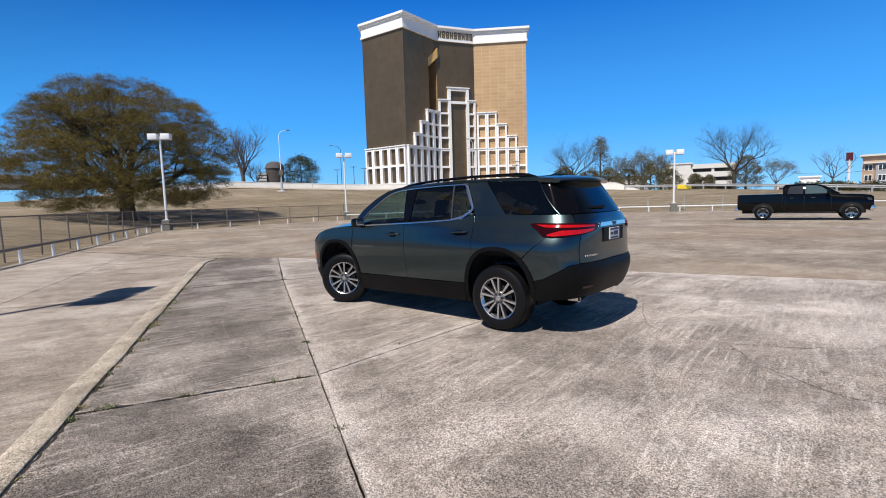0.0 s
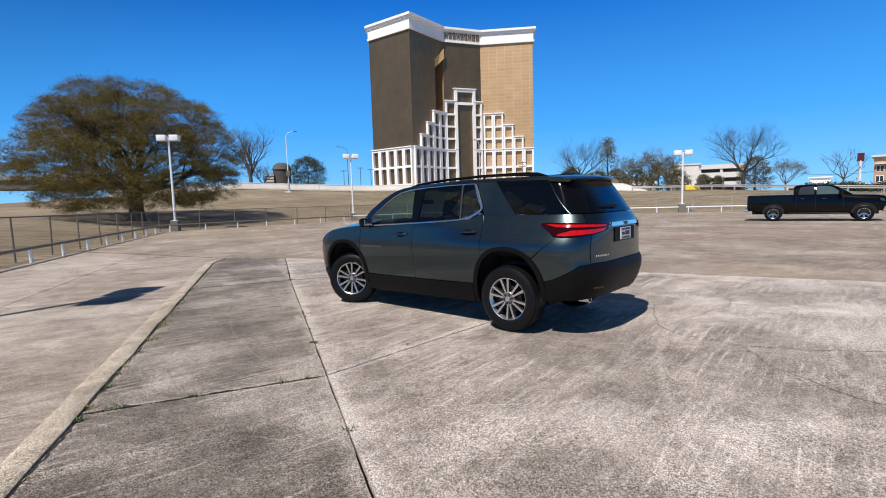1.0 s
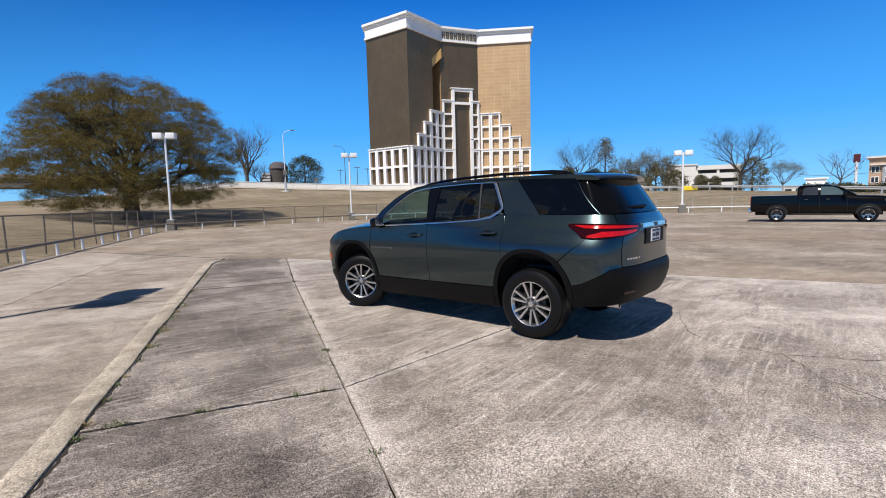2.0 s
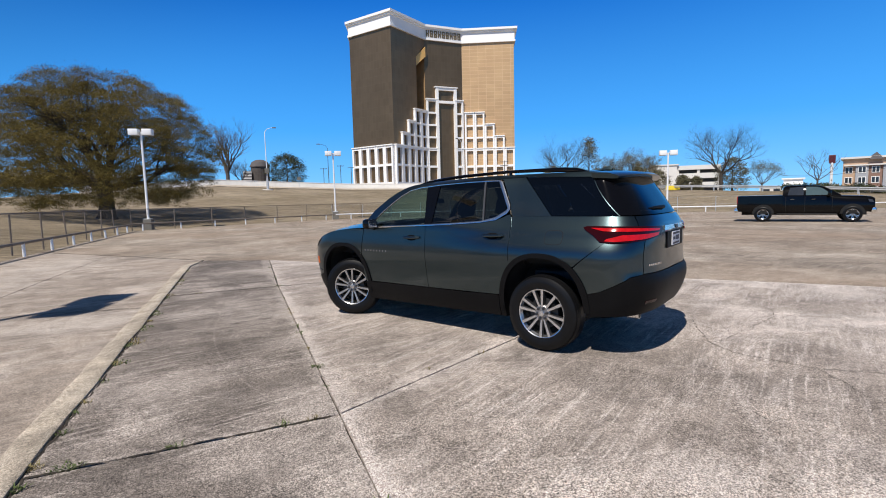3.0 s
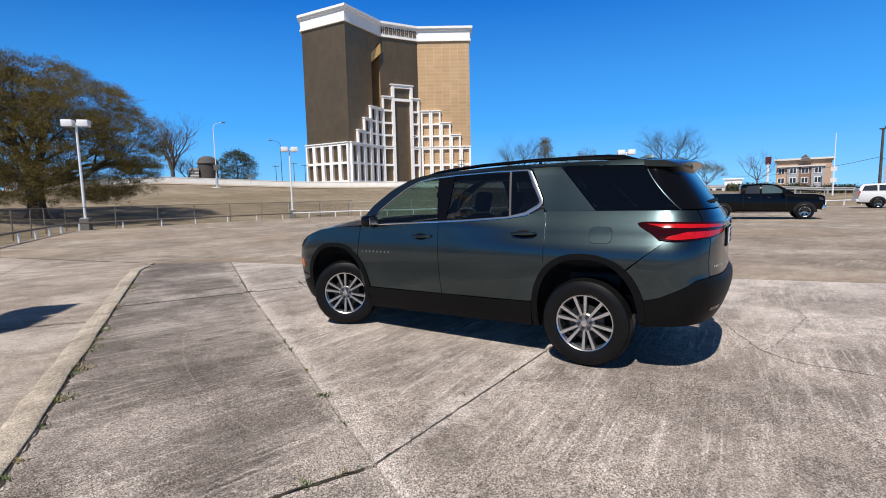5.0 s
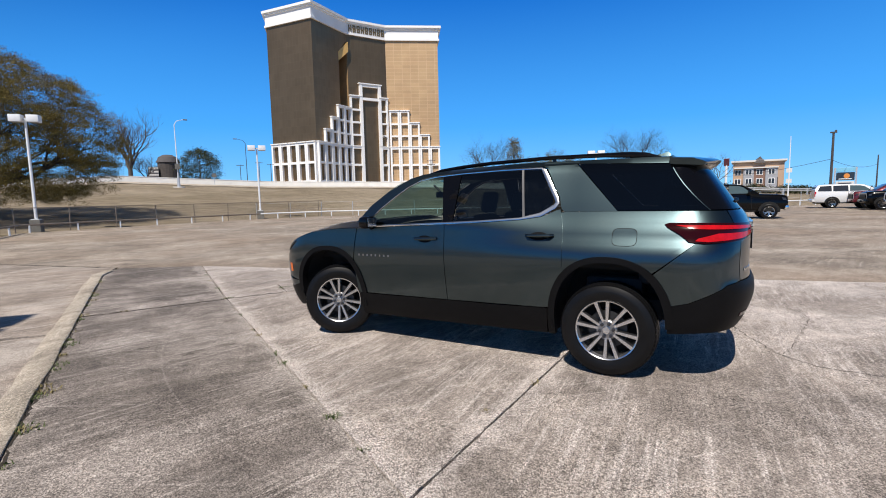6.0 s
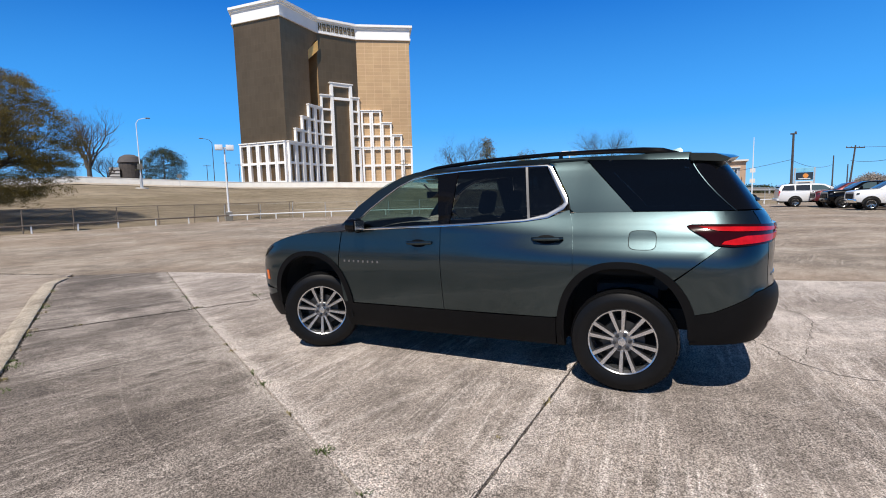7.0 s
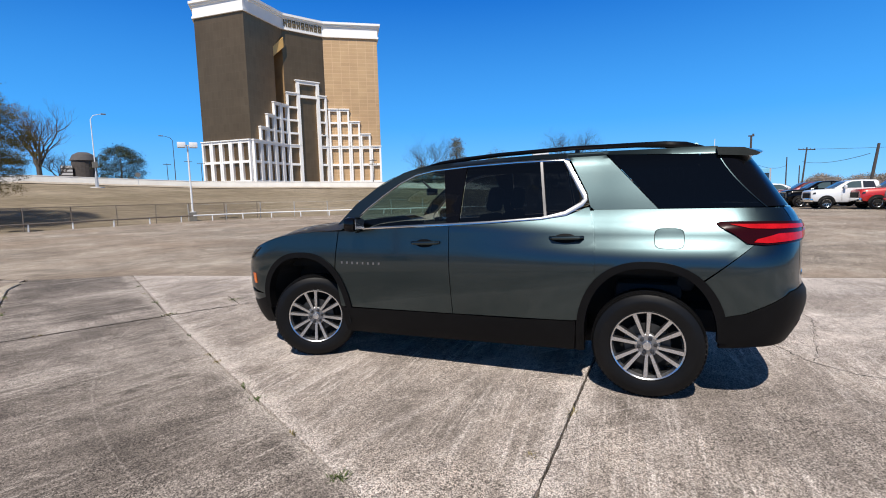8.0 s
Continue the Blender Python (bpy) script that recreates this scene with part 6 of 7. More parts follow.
box(bm, -0.15, 0.15, -0.35, 0.35, h - 0.1, h + 0.06)
box(bm, -0.1, 0.2, -0.33, -0.1, h + 0.06, h + 0.25)
part("bracket", bm, M_WOODPOLE, tall)
# thin white mast by the apartment house
p = polar(65.7, 76)
mast = thing("mast", "thin pale flag mast beside the verge", "mast", pose(p.x, p.y, p.z))
bm = bmesh.new()
tube(bm, [(0, 0, 0), (0, 0, height_at(76, 5.0) - p.z)], [0.09, 0.04], 8)
part("pole", bm, M_WHITEMETAL, mast)
for el0, el1 in ((1.6, 2.0), (0.6, 1.0)):
    bm = bmesh.new()
    box(bm, -0.3, 0.3, -0.05, 0.05, height_at(76, el0) - p.z, height_at(76, el1) - p.z, pose(0, 0, 0, 0, 0, -67))
    part("sign_plate", bm, M_PALE, mast)


def wire(a, b, sag):
    bm = bmesh.new()
    tube(bm, [a.lerp(b, t / 10) - Vector((0, 0, sag * 4 * (t / 10) * (1 - t / 10))) for t in range(11)], 0.025, 4)
    ob = part("overhead_wire", bm, M_WOODPOLE)
    return tagged(ob, "thin dark overhead power wire between poles", "wire", "overhead wires")


wire(pole_top(73.65, 105, 3.65), pole_top(95, 110, 3.7), 0.8)
wire(pole_top(73.65, 105, 2.5), pole_top(77.2, 62, 3.0), 0.5)
wire(pole_top(72.6, 115, 2.2), pole_top(68.9, 78, 2.8), 0.7)
wire(pole_top(68.9, 78, 2.9), pole_top(56.5, 130, 1.9), 1.2)


def local(az, d, turn=0.0):
    """A pose on the land that faces the lot, x to the viewer's right."""
    p = polar(az, d)
    return pose(p.x, p.y, p.z, 0, 0, -az + turn)


# parking garage
g = thing("parking_garage", "white multi-storey parking garage with dark open decks", "building", local(50.9, 170, 8) @ Matrix.Diagonal((1, 1, 0.93, 1)))
# solid near-black core stands for the shade inside the open decks
bm = bmesh.new()
box(bm, -14, 4.6, 2, 22, -2, 9.0)
part("core", bm, M_SHADE, g)
for z0, z1 in ((-2, 0.9), (2.3, 4.0), (5.3, 7.0), (8.2, 9.6)):
    bm = bmesh.new()
    box(bm, -7, 4.8, 0, 22.2, z0, z1)
    part("parapet", bm, M_PALE, g)
for x in (-7, -1.2, 4.5):
    bm = bmesh.new()
    box(bm, x - 0.35, x + 0.35, 0.3, 1.0, -2, 9.6)
    part("column", bm, M_PALE, g)
bm = bmesh.new()
box(bm, -14.3, -7.3, -0.4, 22.4, -2, 9.8)
box(bm, -15.0, -6.8, -0.7, 22.6, 9.8, 10.2)
part("stair_tower", bm, M_PALE, g)
# long low pale building further left, and a white hall to the right
low = thing("low_building", "long low pale building behind the shrubs", "building", local(36.5, 190))
bm = bmesh.new()
box(bm, -12, 26, 0, 12, -3, 5.2)
part("wall", bm, M_PALE, low)
bm = bmesh.new()
box(bm, -12.6, 26.6, -0.6, 12.6, 5.2, 5.8)
part("roof", bm, M_ROOF, low)
hall = thing("white_hall", "small white flat building with a raised roof block", "building", local(58.5, 150))
bm = bmesh.new()
box(bm, -7, 9, 0, 10, -1, 2.0)
part("wall", bm, M_PALE, hall)
bm = bmesh.new()
prism(bm, [(-2.0, 1), (2.0, 1), (2.0, 6), (-2.0, 6)], 2.0, 3.6)
box(bm, -2.4, 2.4, 0.6, 6.4, 3.6, 3.9)
part("roof_block", bm, M_WHITE, hall)
for x in (-5.5, -3.3, -1.1, 1.1, 3.3, 5.5):
    bm = bmesh.new()
    box(bm, x - 0.7, x + 0.7, -0.05, 0.1, 0.2, 1.3)
    part("window", bm, M_PANE, hall)

# apartment house
apt = thing("apartment_house", "tan and grey three-storey apartment house with white windows", "building", local(64.3, 200) @ Matrix.Diagonal((0.82, 1, 1.12, 1)))
W = 9.0
bm = bmesh.new()
box(bm, -W, W, 0, 14, -1.5, 9.4)
part("wall", bm, M_TAN, apt)
for x0, x1 in ((-5.2, -1.5), (2.6, 6.8)):
    bm = bmesh.new()
    box(bm, x0, x1, -0.7, 0.1, -1.5, 7.4)
    part("bay", bm, M_GREYSIDING, apt, "grey siding bay")
bm = bmesh.new()
box(bm, -1.3, 2.4, -0.4, 0.1, -1.5, 8.0)
part("bay", bm, M_BRICK, apt, "red-brown brick bay")
bm = bmesh.new()
box(bm, -W - 0.8, W + 0.8, -1.0, 14.8, 9.4, 9.9)
part("roof", bm, M_PALE, apt)
bm = bmesh.new()
a = [bm.verts.new(v) for v in ((-1.6, -1.3, 9.0), (2.6, -1.3, 9.0), (2.6, 5, 9.9), (-1.6, 5, 9.9), (0.5, -0.6, 11.0), (0.5, 5, 11.0))]
for f in ((0, 1, 4), (1, 2, 5, 4), (2, 3, 5), (3, 0, 4, 5), (0, 1, 2, 3)):
    bm.faces.new([a[i] for i in f])
part("gable", bm, M_ROOF, apt)
bm = bmesh.new()
box(bm, -W + 0.4, W - 2.0, -1.2, 0.05, 7.4, 7.75)
part("canopy", bm, M_PALE, apt)
for x, yo in ((-3.3, -0.7), (0.55, -0.4), (4.7, -0.7), (-7.2, 0.0)):
    for z in (-0.2, 2.6, 5.4):
        bm = bmesh.new()
        box(bm, x - 1.15, x + 1.15, yo - 0.10, yo + 0.02, z, z + 1.75)
        fr = part("window", bm, M_WHITE, apt)
        for dx in (-0.55, 0.55):
            bm = bmesh.new()
            box(bm, x + dx - 0.45, x + dx + 0.45, yo - 0.13, yo - 0.105, z + 0.15, z + 1.6)
            part("pane", bm, M_PANE, fr)

# signs
p = polar(61.3, 140)
s1 = thing("pole_sign", "dark red sign board on a tall white pole", "sign", local(61.3, 140))
bm = bmesh.new()
tube(bm, [(0, 0, -0.2), (0, 0, height_at(140, 2.6) - p.z)], 0.28, 8)
part("pole", bm, M_WHITEMETAL, s1)
bm = bmesh.new()
box(bm, -0.6, 0.6, -0.25, 0.25, height_at(140, 2.5) - p.z, height_at(140, 3.25) - p.z, bevel=0.06)
part("board", bm, M_REDSIGN, s1)
p = polar(70.1, 88)
s2 = thing("billboard", "grey roadside sign with a light blue top and picture board", "sign", local(70.1, 88))
zb, zt = height_at(88, 0.15) - p.z, height_at(88, 1.85) - p.z
for x in (-1.15, 1.15):
    bm = bmesh.new()
    box(bm, x - 0.1, x + 0.1, -0.1, 0.1, -0.3, zt)
    part("post", bm, M_GALV, s2)
for nm, x0, x1, z0, z1, mt in (("top_panel", -1.05, 1.05, zt - 0.55, zt, M_SKYBLUE), ("board", -1.0, 1.0, zt - 1.75, zt - 0.65, M_PANE), ("lower_board", -1.0, 1.0, zb, zb + 0.7, M_PALE)):
    bm = bmesh.new()
    box(bm, x0, x1, -0.08, 0.08, z0, z1, bevel=0.02)
    part(nm, bm, mt, s2)
bm = bmesh.new()
tube(bm, [(0.15, -0.10, zt - 1.15), (0.15, -0.13, zt - 1.15)], 0.33, 20)
part("emblem", bm, M_ORANGE, s2)
for z in (zt - 1.62, zb + 0.4, zb + 0.15):
    bm = bmesh.new()
    box(bm, -0.7, 0.7, -0.115, -0.085, z, z + 0.12)
    part("text_bar", bm, M_WHITEMETAL if z > zb + 0.6 else M_BARS, s2)

# round tower with a dark cap behind the wall
p = polar(2.3, 150)
rt = thing("round_tower", "squat brown round building with a dark domed cap", "building", pose(p.x, p.y, p.z))
h = height_at(150, 4.1) - p.z
bm = bmesh.new()
tube(bm, [(0, 0, -2), (0, 0, h)], 2.5, 20)
part("wall", bm, M_WOODPOLE, rt)
bm = bmesh.new()
tube(bm, [(0, 0, h), (0, 0, h + 0.3), (0, 0, h + 1.4), (0, 0, h + 2.0), (0, 0, h + 2.1)], [2.8, 2.7, 2.2, 1.1, 0.1], 16)
part("roof", bm, M_ROOF, rt, smooth=True)
bm = bmesh.new()
box(bm, -4.6, -2.4, -2.0, 2.0, -2, h - 1.3)
part("annexe", bm, M_PALE, rt)
for i in range(4):
    bm = bmesh.new()
    box(bm, -4.65, -2.35, -2.04, 2.04, h - 4.6 + i * 0.8, h - 4.3 + i * 0.8)
    part("band", bm, M_ROOF, rt)

# small sign on the slope
p = polar(6.3, 104)
ss = thing("slope_sign", "small dark square sign on a thin post", "sign", local(6.3, 104))
bm = bmesh.new()
tube(bm, [(0, 0, -0.2), (0, 0, 1.8)], 0.05, 6)
part("post", bm, M_GALV, ss)
bm = bmesh.new()
box(bm, -0.4, 0.4, -0.06, 0.06, 1.6, 2.3)
part("plate", bm, M_GREYCON, ss)

# road barrier to the right of the wall, with its yellow end
br = thing("road_barrier", "grey steel road barrier on the levee road", "barrier", kind="structure")
PTS = [polar(az, table(LAND, az)[1] - 1.0) for az in (42.0, 44, 46, 48, 50, 53, 57, 61, 65, 70, 76)]
bm = bmesh.new()
for h0, h1 in ((0.45, 0.62), (0.66, 0.85)):
    lo = [bm.verts.new(q + Vector((0, 0, h0))) for q in PTS]
    mi = [bm.verts.new(q + Vector((-0.05, -0.05, (h0 + h1) / 2))) for q in PTS]
    hi = [bm.verts.new(q + Vector((0, 0, h1))) for q in PTS]
    for a, b in ((lo, mi), (mi, hi)):
        for i in range(len(PTS) - 1):
            bm.faces.new((a[i], a[i + 1], b[i + 1], b[i]))
part("beam", bm, M_GALV, br)
bm = bmesh.new()
box(bm, -0.08, 0.08, -0.08, 0.08, -0.1, 0.85)
first = None
for x, y, a in run([(q.x, q.y) for q in PTS], 3.8):
    m = pose(x, y, land(x, y))
    if first is None:
        first = part("post", bm, M_GALV, br, at=m)
    else:
        again(first, br, m)
bm = bmesh.new()
box(bm, -1.1, 1.1, -0.3, 0.3, 0.0, 0.8, bevel=0.1)
ye = part("barrier_end", bm, M_YELLOW, at=local(47.9, 93.5))
tagged(ye, "bright yellow crash cushion at the barrier's end", "crash cushion")

# bridge deck far behind the oak
bridge = thing("bridge", "grey road bridge deck on dark piers behind the oak", "bridge")
a, b = polar(-40, 150, 9.0), polar(-9, 135, 8.6)
u = (b - a).normalized()
n = Vector((-u.y, u.x, 0))
for nm, z0, z1, o0, o1, mt in (("deck", -1.9, 0, 0, 9, M_GREYCON), ("parapet", 0, 0.9, -0.3, 0.3, M_GALV)):
    bm = bmesh.new()
    vs = [bm.verts.new(q + n * o + Vector((0, 0, z))) for q in (a, b) for o, z in ((o0, z0), (o1, z0), (o1, z1), (o0, z1))]
    for f in ((0, 1, 2, 3), (4, 5, 6, 7), (0, 1, 5, 4), (1, 2, 6, 5), (2, 3, 7, 6), (3, 0, 4, 7)):
        bm.faces.new([vs[i] for i in f])
    part(nm, bm, mt, bridge)
for t in (0.2, 0.57, 0.9):
    q = a.lerp(b, t) + n * 4
    bm = bmesh.new()
    box(bm, q.x - 1.0, q.x + 1.0, q.y - 1.5, q.y + 1.5, -0.5, q.z - 1.9)
    part("pier", bm, M_DEEPBLUE, bridge)

# ---------------------------------------------------------------- other vehicles
def loft(bm, stations, top_flat=0.75):
    """A body from cross sections: x, low, waist, top heights, half-width at low, waist and top."""
    rings = []
    for x, zl, zw, zt, wl, ww, wt in stations:
        pts = [(wl * 0.97, zl), (wl, zl + 0.06), (ww, lerp(zl, zw, 0.55)), (ww * 0.995, zw), (lerp(ww, wt, 0.55), lerp(zw, zt, 0.5)), (wt, zt - 0.03), (wt - 0.035, zt - 0.004), (wt * 0.5, zt + 0.012)]
        ring = [(y, z) for y, z in pts] + [(-y, z) for y, z in pts[::-1]]
        rings.append([bm.verts.new((x, y, z)) for y, z in ring])
    n = len(rings[0])
    for a, b in zip(rings, rings[1:]):
        for i in range(n):
            bm.faces.new((a[i], a[(i + 1) % n], b[(i + 1) % n], b[i]))
    bm.faces.new(rings[0])
    bm.faces.new(rings[-1])
    return bm


def side_plate(poly, y, s, y_top=None, z0=0, z1=1, t=0.012):
    """A flat plate on a vehicle's side, leaning in from y at z0 to y_top at z1."""
    y_top = y if y_top is None else y_top
    bm = bmesh.new()
    o = [bm.verts.new((x, s * lerp(y, y_top, (z - z0) / (z1 - z0)), z)) for x, z in poly]
    q = [bm.verts.new((x, s * (lerp(y, y_top, (z - z0) / (z1 - z0)) - t), z)) for x, z in poly]
    bm.faces.new(o)
    for i in range(len(poly)):
        j = (i + 1) % len(poly)
        bm.faces.new((o[i], o[j], q[j], q[i]))
    return bm


KIT_TRUCK = wheel_meshes(0.41, 0.26, 0.27)
KIT_DARKW = wheel_meshes(0.41, 0.26, 0.27, dark=True)


def vehicle(name, label, m, body_paint, style="pickup", kit=None, spokes=12, chrome=True):
    """A full-size pickup or wagon; x ahead from the rear axle."""
    car = thing(name, label, "car" if style == "wagon" else "truck", m)
    wb = 3.745 if style == "pickup" else 3.40
    R = 0.41
    W = 1.02
    f = wb
    bm = bmesh.new()
    if style == "pickup":
        rear = -1.22
        st = [(rear, 0.62, 1.0, 1.38, 0.94, 0.98, 0.96), (rear + 0.06, 0.56, 1.0, 1.41, 0.97, 1.0, 0.98), (-0.5, 0.50, 1.0, 1.41, 0.98, W, 0.99), (0.856, 0.46, 1.0, 1.41, 0.98, W, 0.99)]
        loft(bm, st)
        bed = part("cargo_bed", bm, body_paint, car, smooth=True)
        bm = bmesh.new()
        st = [(0.86, 0.44, 1.0, 1.38, 0.98, W, 0.97), (2.6, 0.44, 1.0, 1.37, 0.98, W, 0.96), (3.0, 0.44, 1.0, 1.36, 0.98, W, 0.93), (3.5, 0.50, 1.0, 1.34, 0.97, 1.01, 0.88), (4.2, 0.52, 0.98, 1.31, 0.95, 0.99, 0.86),
              (4.48, 0.54, 0.95, 1.27, 0.92, 0.96, 0.84), (4.60, 0.60, 0.92, 1.19, 0.84, 0.89, 0.78)]
        loft(bm, st)
        part("front_body", bm, body_paint, car, smooth=True)
        bm = bmesh.new()
        st = [(0.87, 1.30, 1.36, 1.80, 0.96, 0.95, 0.76), (0.98, 1.30, 1.36, 1.90, 0.96, 0.95, 0.74), (1.6, 1.30, 1.36, 1.925, 0.96, 0.95, 0.74), (2.2, 1.30, 1.36, 1.91, 0.96, 0.95, 0.73), (2.55, 1.30, 1.36, 1.84, 0.96, 0.95, 0.72),
              (3.0, 1.30, 1.35, 1.58, 0.95, 0.93, 0.78), (3.28, 1.28, 1.32, 1.40, 0.92, 0.90, 0.82)]
        loft(bm, st)
        part("cab", bm, body_paint, car, smooth=True)
        wins = [[(1.06, 1.41), (1.16, 1.80), (1.74, 1.84), (1.74, 1.40)], [(1.84, 1.40), (1.84, 1.84), (2.32, 1.82), (2.52, 1.74), (2.90, 1.44), (2.88, 1.40)]]
        screen = ((2.60, 1.825), (3.26, 1.41))
        tail = [(rear - 0.006, 1.02), (rear + 0.16, 1.02), (rear + 0.16, 1.38), (rear - 0.006, 1.38)]
    else:
        rear = -1.15
        st = [(rear, 0.55, 1.05, 1.30, 0.92, 0.96, 0.92), (rear + 0.08, 0.48, 1.05, 1.33, 0.97, 1.0, 0.95), (0, 0.46, 1.05, 1.33, 0.98, W, 0.96), (2.6, 0.44, 1.05, 1.30, 0.98, W, 0.95), (3.1, 0.48, 1.0, 1.28, 0.97, 1.01, 0.90),
              (3.9, 0.5, 0.98, 1.22, 0.95, 0.98, 0.84), (4.15, 0.54, 0.95, 1.15, 0.88, 0.93, 0.80), (4.25, 0.6, 0.9, 1.05, 0.78, 0.84, 0.72)]
        loft(bm, st)
        part("lower_body", bm, body_paint, car, smooth=True)
        bm = bmesh.new()
        st = [(rear + 0.05, 1.26, 1.31, 1.55, 0.95, 0.93, 0.82), (rear + 0.25, 1.26, 1.31, 1.84, 0.95, 0.94, 0.74), (-0.4, 1.26, 1.31, 1.89, 0.96, 0.94, 0.74), (1.4, 1.26, 1.31, 1.90, 0.96, 0.94, 0.74), (2.0, 1.26, 1.31, 1.84, 0.96, 0.94, 0.73),
              (2.55, 1.26, 1.30, 1.58, 0.95, 0.92, 0.78), (2.9, 1.24, 1.28, 1.36, 0.92, 0.90, 0.82)]
        loft(bm, st)
        part("cabin", bm, body_paint, car, smooth=True)
        wins = [[(-0.95, 1.38), (-0.80, 1.76), (-0.05, 1.79), (-0.05, 1.37)], [(0.05, 1.37), (0.05, 1.79), (1.0, 1.80), (1.0, 1.36)], [(1.10, 1.36), (1.10, 1.80), (1.75, 1.77), (2.0, 1.70), (2.40, 1.40)]]
        screen = ((2.05, 1.82), (2.86, 1.38))
        tail = [(rear - 0.004, 0.95), (rear + 0.14, 0.95), (rear + 0.10, 1.35), (rear - 0.004, 1.35)]
    for s in (1, -1):
        for k, wv in enumerate(wins):
            part("side_window", side_plate(wv, 0.951, s, 0.775, 1.36, 1.86), M_CARGLASS if k == len(wins) - 1 else M_PANE, car, smooth=False)
        part("tail_lamp", side_plate(tail, 0.985, s, 0.965, 0.9, 1.4, 0.03), M_REDLENS, car, "red tail lamp")
        hx = f + 0.62
        part("headlamp", side_plate([(hx, 1.02), (hx + 0.17, 1.0), (hx + 0.12, 1.12), (hx - 0.05, 1.16)], 0.955, s, 0.90, 1.0, 1.2, 0.04), M_CLEARLENS, car, "clear headlamp")
        for hxx in (1.15, 2.05):
            bm = bmesh.new()
            tube(bm, [(hxx, s * 1.02, 1.18), (hxx + 0.03, s * 1.045, 1.18), (hxx + 0.18, s * 1.045, 1.18), (hxx + 0.21, s * 1.02, 1.18)], 0.014, 6)
            part("door_handle", bm, body_paint, car)
        for dx in (0.98, 1.80, 2.92):
            bm = side_plate([(dx, 0.55), (dx + 0.012, 0.55), (dx + 0.012, 1.33), (dx, 1.33)], W + 0.004, s, 0.985, 1.0, 1.4, 0.004)
            part("door_seam", bm, M_DARK, car)
        bm = bmesh.new()
        mx = 2.72 if style == "pickup" else 2.25
        box(bm, mx, mx + 0.14, s * 1.14 - 0.11, s * 1.14 + 0.11, 1.36, 1.60, bevel=0.04)
        part("wing_mirror", bm, body_paint, car, smooth=True)
        bm = bmesh.new()
        tube(bm, [(0.62, s * 1.0, 0.42), (f - 0.62, s * 1.0, 0.42)], 0.045, 8)
        part("side_step", bm, M_CLAD, car)
        for cx in (0.0, f):
            pts = [(cx + 0.50 * math.cos(a), 0.43 + 0.50 * math.sin(a)) for a in [i * math.pi / 14 for i in range(15)]]
            part("wheel_arch", side_plate(pts, W + 0.008, s, W + 0.003, 0.4, 1.0, 0.05), M_DARK, car)
            add_wheel(car, kit or KIT_TRUCK, Matrix.Translation((cx, s * 0.905, R)) @ (Matrix.Identity(4) if s > 0 else Matrix.Rotation(math.pi, 4, "Z")), 0.27, spokes, 0.16, 6, False)
    # screens and bumpers
    (x0, z0), (x1, z1) = screen
    bm = bmesh.new()
    vs = [bm.verts.new(p) for p in ((x0 + 0.03, 0.66, z0), (x0 + 0.05, 0, z0 + 0.012), (x0 + 0.03, -0.66, z0), (x1, -0.76, z1), (x1 + 0.05, 0, z1 + 0.02), (x1, 0.76, z1))]
    bm.faces.new((vs[0], vs[1], vs[4], vs[5]))
    bm.faces.new((vs[1], vs[2], vs[3], vs[4]))
    part("windscreen", bm, M_CARGLASS, car)
    bm = bmesh.new()
    box(bm, f + 0.70, f + 0.92, -0.93, 0.93, 0.48, 0.76, bevel=0.07)
    part("front_bumper", bm, M_CHROME if chrome else body_paint, car, smooth=True)
    bm = bmesh.new()
    box(bm, f + 0.80, f + 0.885, -0.62, 0.62, 0.76, 1.10, bevel=0.03)
    part("grille", bm, M_CLAD, car)
    bm = bmesh.new()
    box(bm, rear - 0.14, rear + 0.08, -0.95, 0.95, 0.50, 0.72, bevel=0.06)
    part("rear_bumper", bm, M_CHROME if chrome else body_paint, car, smooth=True)
    bm = bmesh.new()
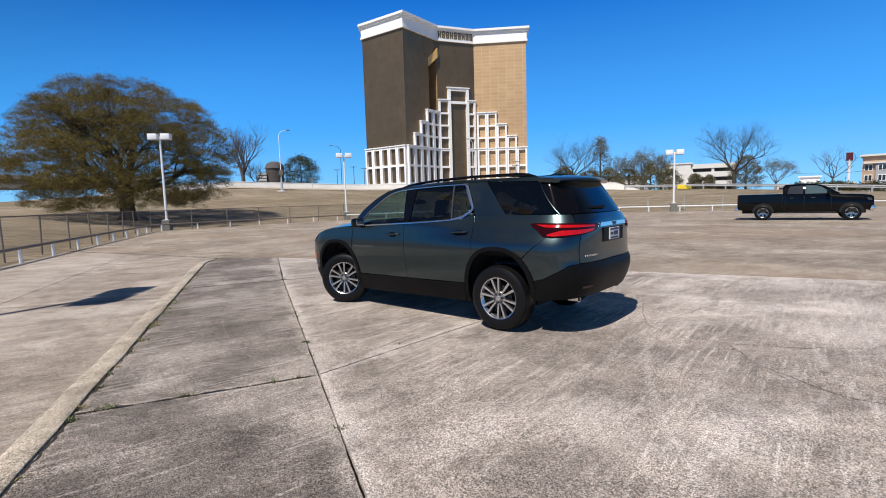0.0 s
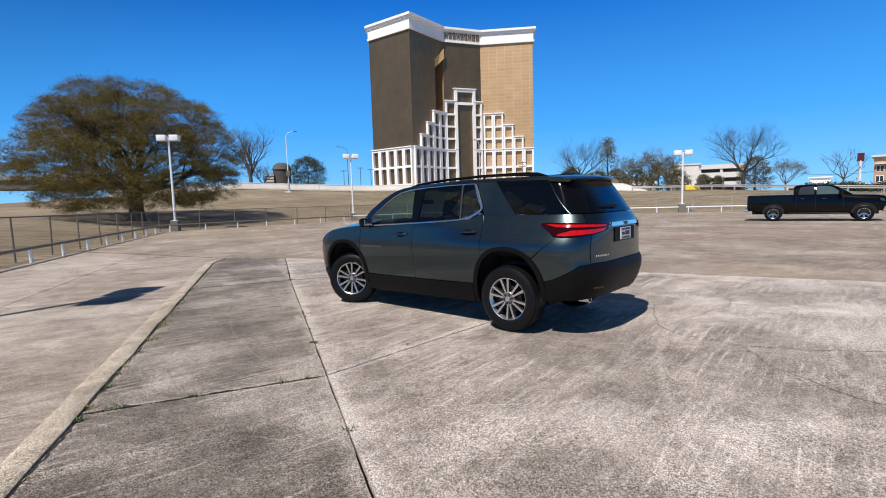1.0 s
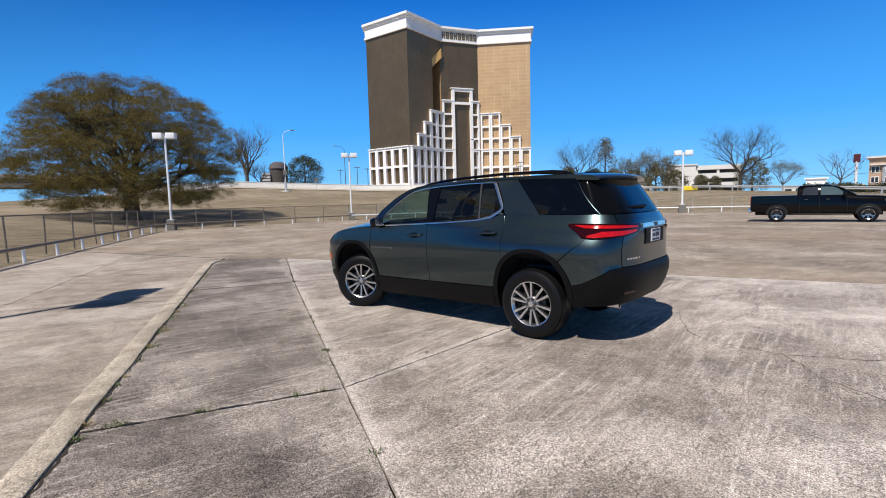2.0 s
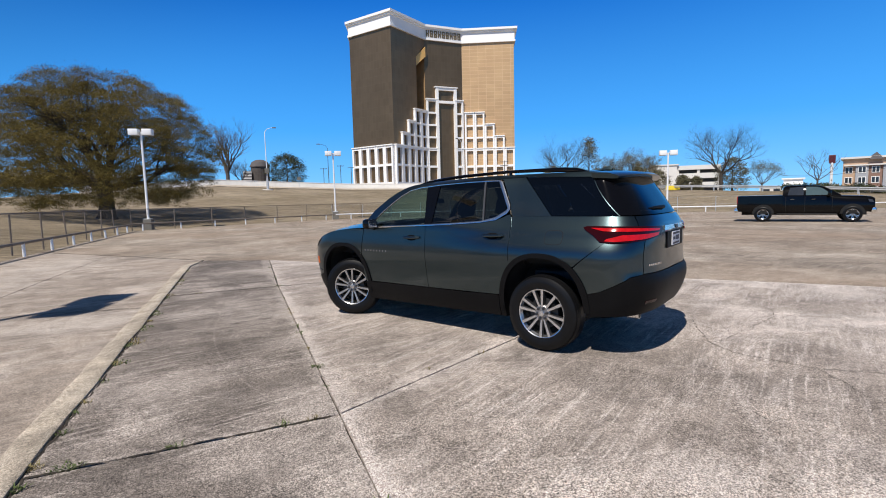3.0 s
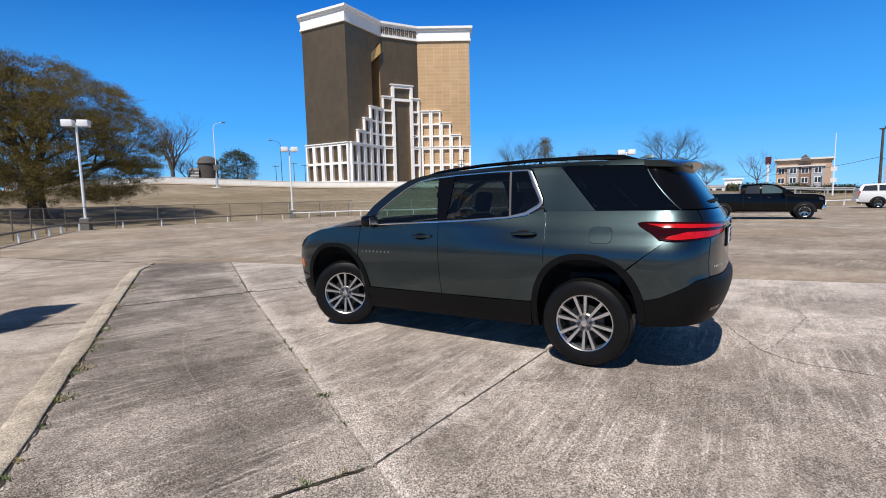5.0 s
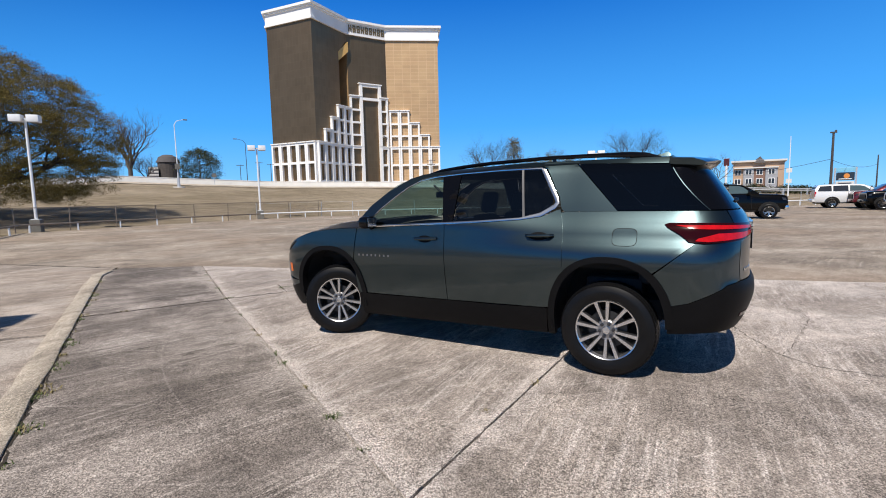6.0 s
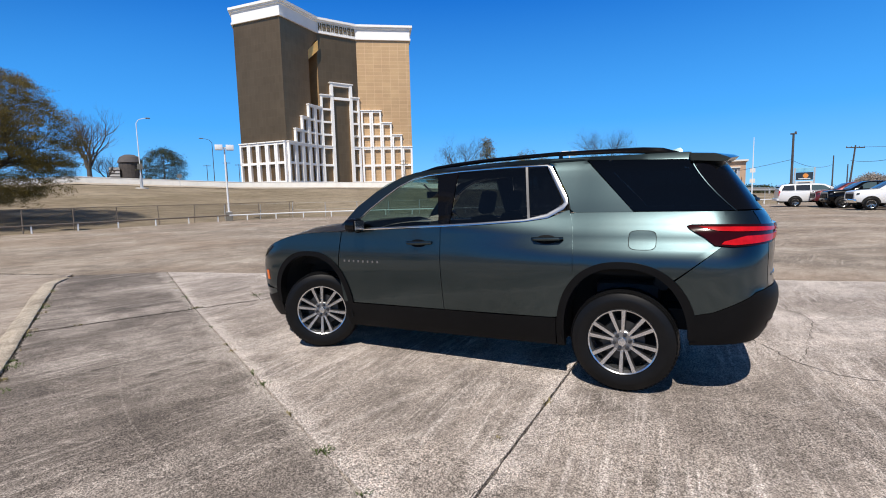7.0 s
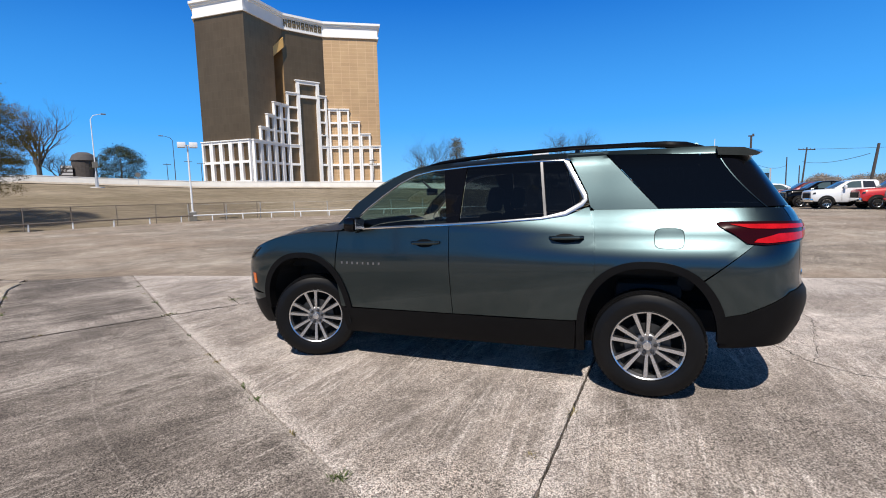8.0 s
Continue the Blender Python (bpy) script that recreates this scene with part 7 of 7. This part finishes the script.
    if style == "pickup":
        box(bm, 0.862, 0.868, -0.60, 0.60, 1.45, 1.76)
    else:
        box(bm, rear + 0.06, rear + 0.10, -0.62, 0.62, 1.40, 1.70)
    part("rear_window", bm, M_PANE, car)
    bm = bmesh.new()
    box(bm, -1.0, f + 0.6, -0.55, 0.55, 0.36, 0.62)
    part("chassis", bm, M_DARK, car)
    return car


def heading(p, q):
    """Pose with x from p to q on the ground."""
    a = math.degrees(math.atan2(q[1] - p[1], q[0] - p[0]))
    return pose(p[0], p[1], 0, 0, 0, a)


def placed(p, q, side):
    """A pose from the visible wheels: p rear, q front; side +1 if the left side shows."""
    d = Vector((q[0] - p[0], q[1] - p[1])).normalized()
    n = Vector((-d.y, d.x)) * side
    return heading((p[0] - n.x * 1.02, p[1] - n.y * 1.02), (q[0] - n.x * 1.02, q[1] - n.y * 1.02))


vehicle("pickup_truck", "black crew-cab pickup truck with alloy wheels parked broadside", placed((26.1, 18.2), (28.2, 15.05), -1), M_BLACKPAINT)
vehicle("large_suv", "white full-size sport utility vehicle beside the verge", placed((46.3, 18.6), (48.0, 15.7), -1), M_WHITEPAINT, "wagon", chrome=False)
vehicle("pickup_truck", "dark maroon pickup truck in the parked row", placed((47.6, 12.9), (45.7, 16.2), 1), M_MAROON, kit=KIT_DARKW, chrome=False)
vehicle("pickup_truck", "black pickup truck in the parked row", placed((45.1, 11.4), (43.1, 14.6), 1), M_BLACKPAINT, kit=KIT_DARKW, chrome=False)
vehicle("pickup_truck", "white pickup truck with alloy wheels in the parked row", placed((42.0, 9.1), (40.0, 12.3), 1), M_WHITEPAINT)
vehicle("pickup_truck", "red pickup truck with alloy wheels in the parked row", placed((41.9, 6.5), (39.9, 9.7), 1), M_REDPAINT)
vehicle("pickup_truck", "dark grey pickup truck in the parked row", placed((39.6, 4.3), (37.6, 7.5), 1), M_GREYPAINT)
vehicle("large_suv", "red sport utility vehicle behind the parked row", placed((44.5, 8.6), (46.3, 5.6), -1), M_REDPAINT, "wagon")
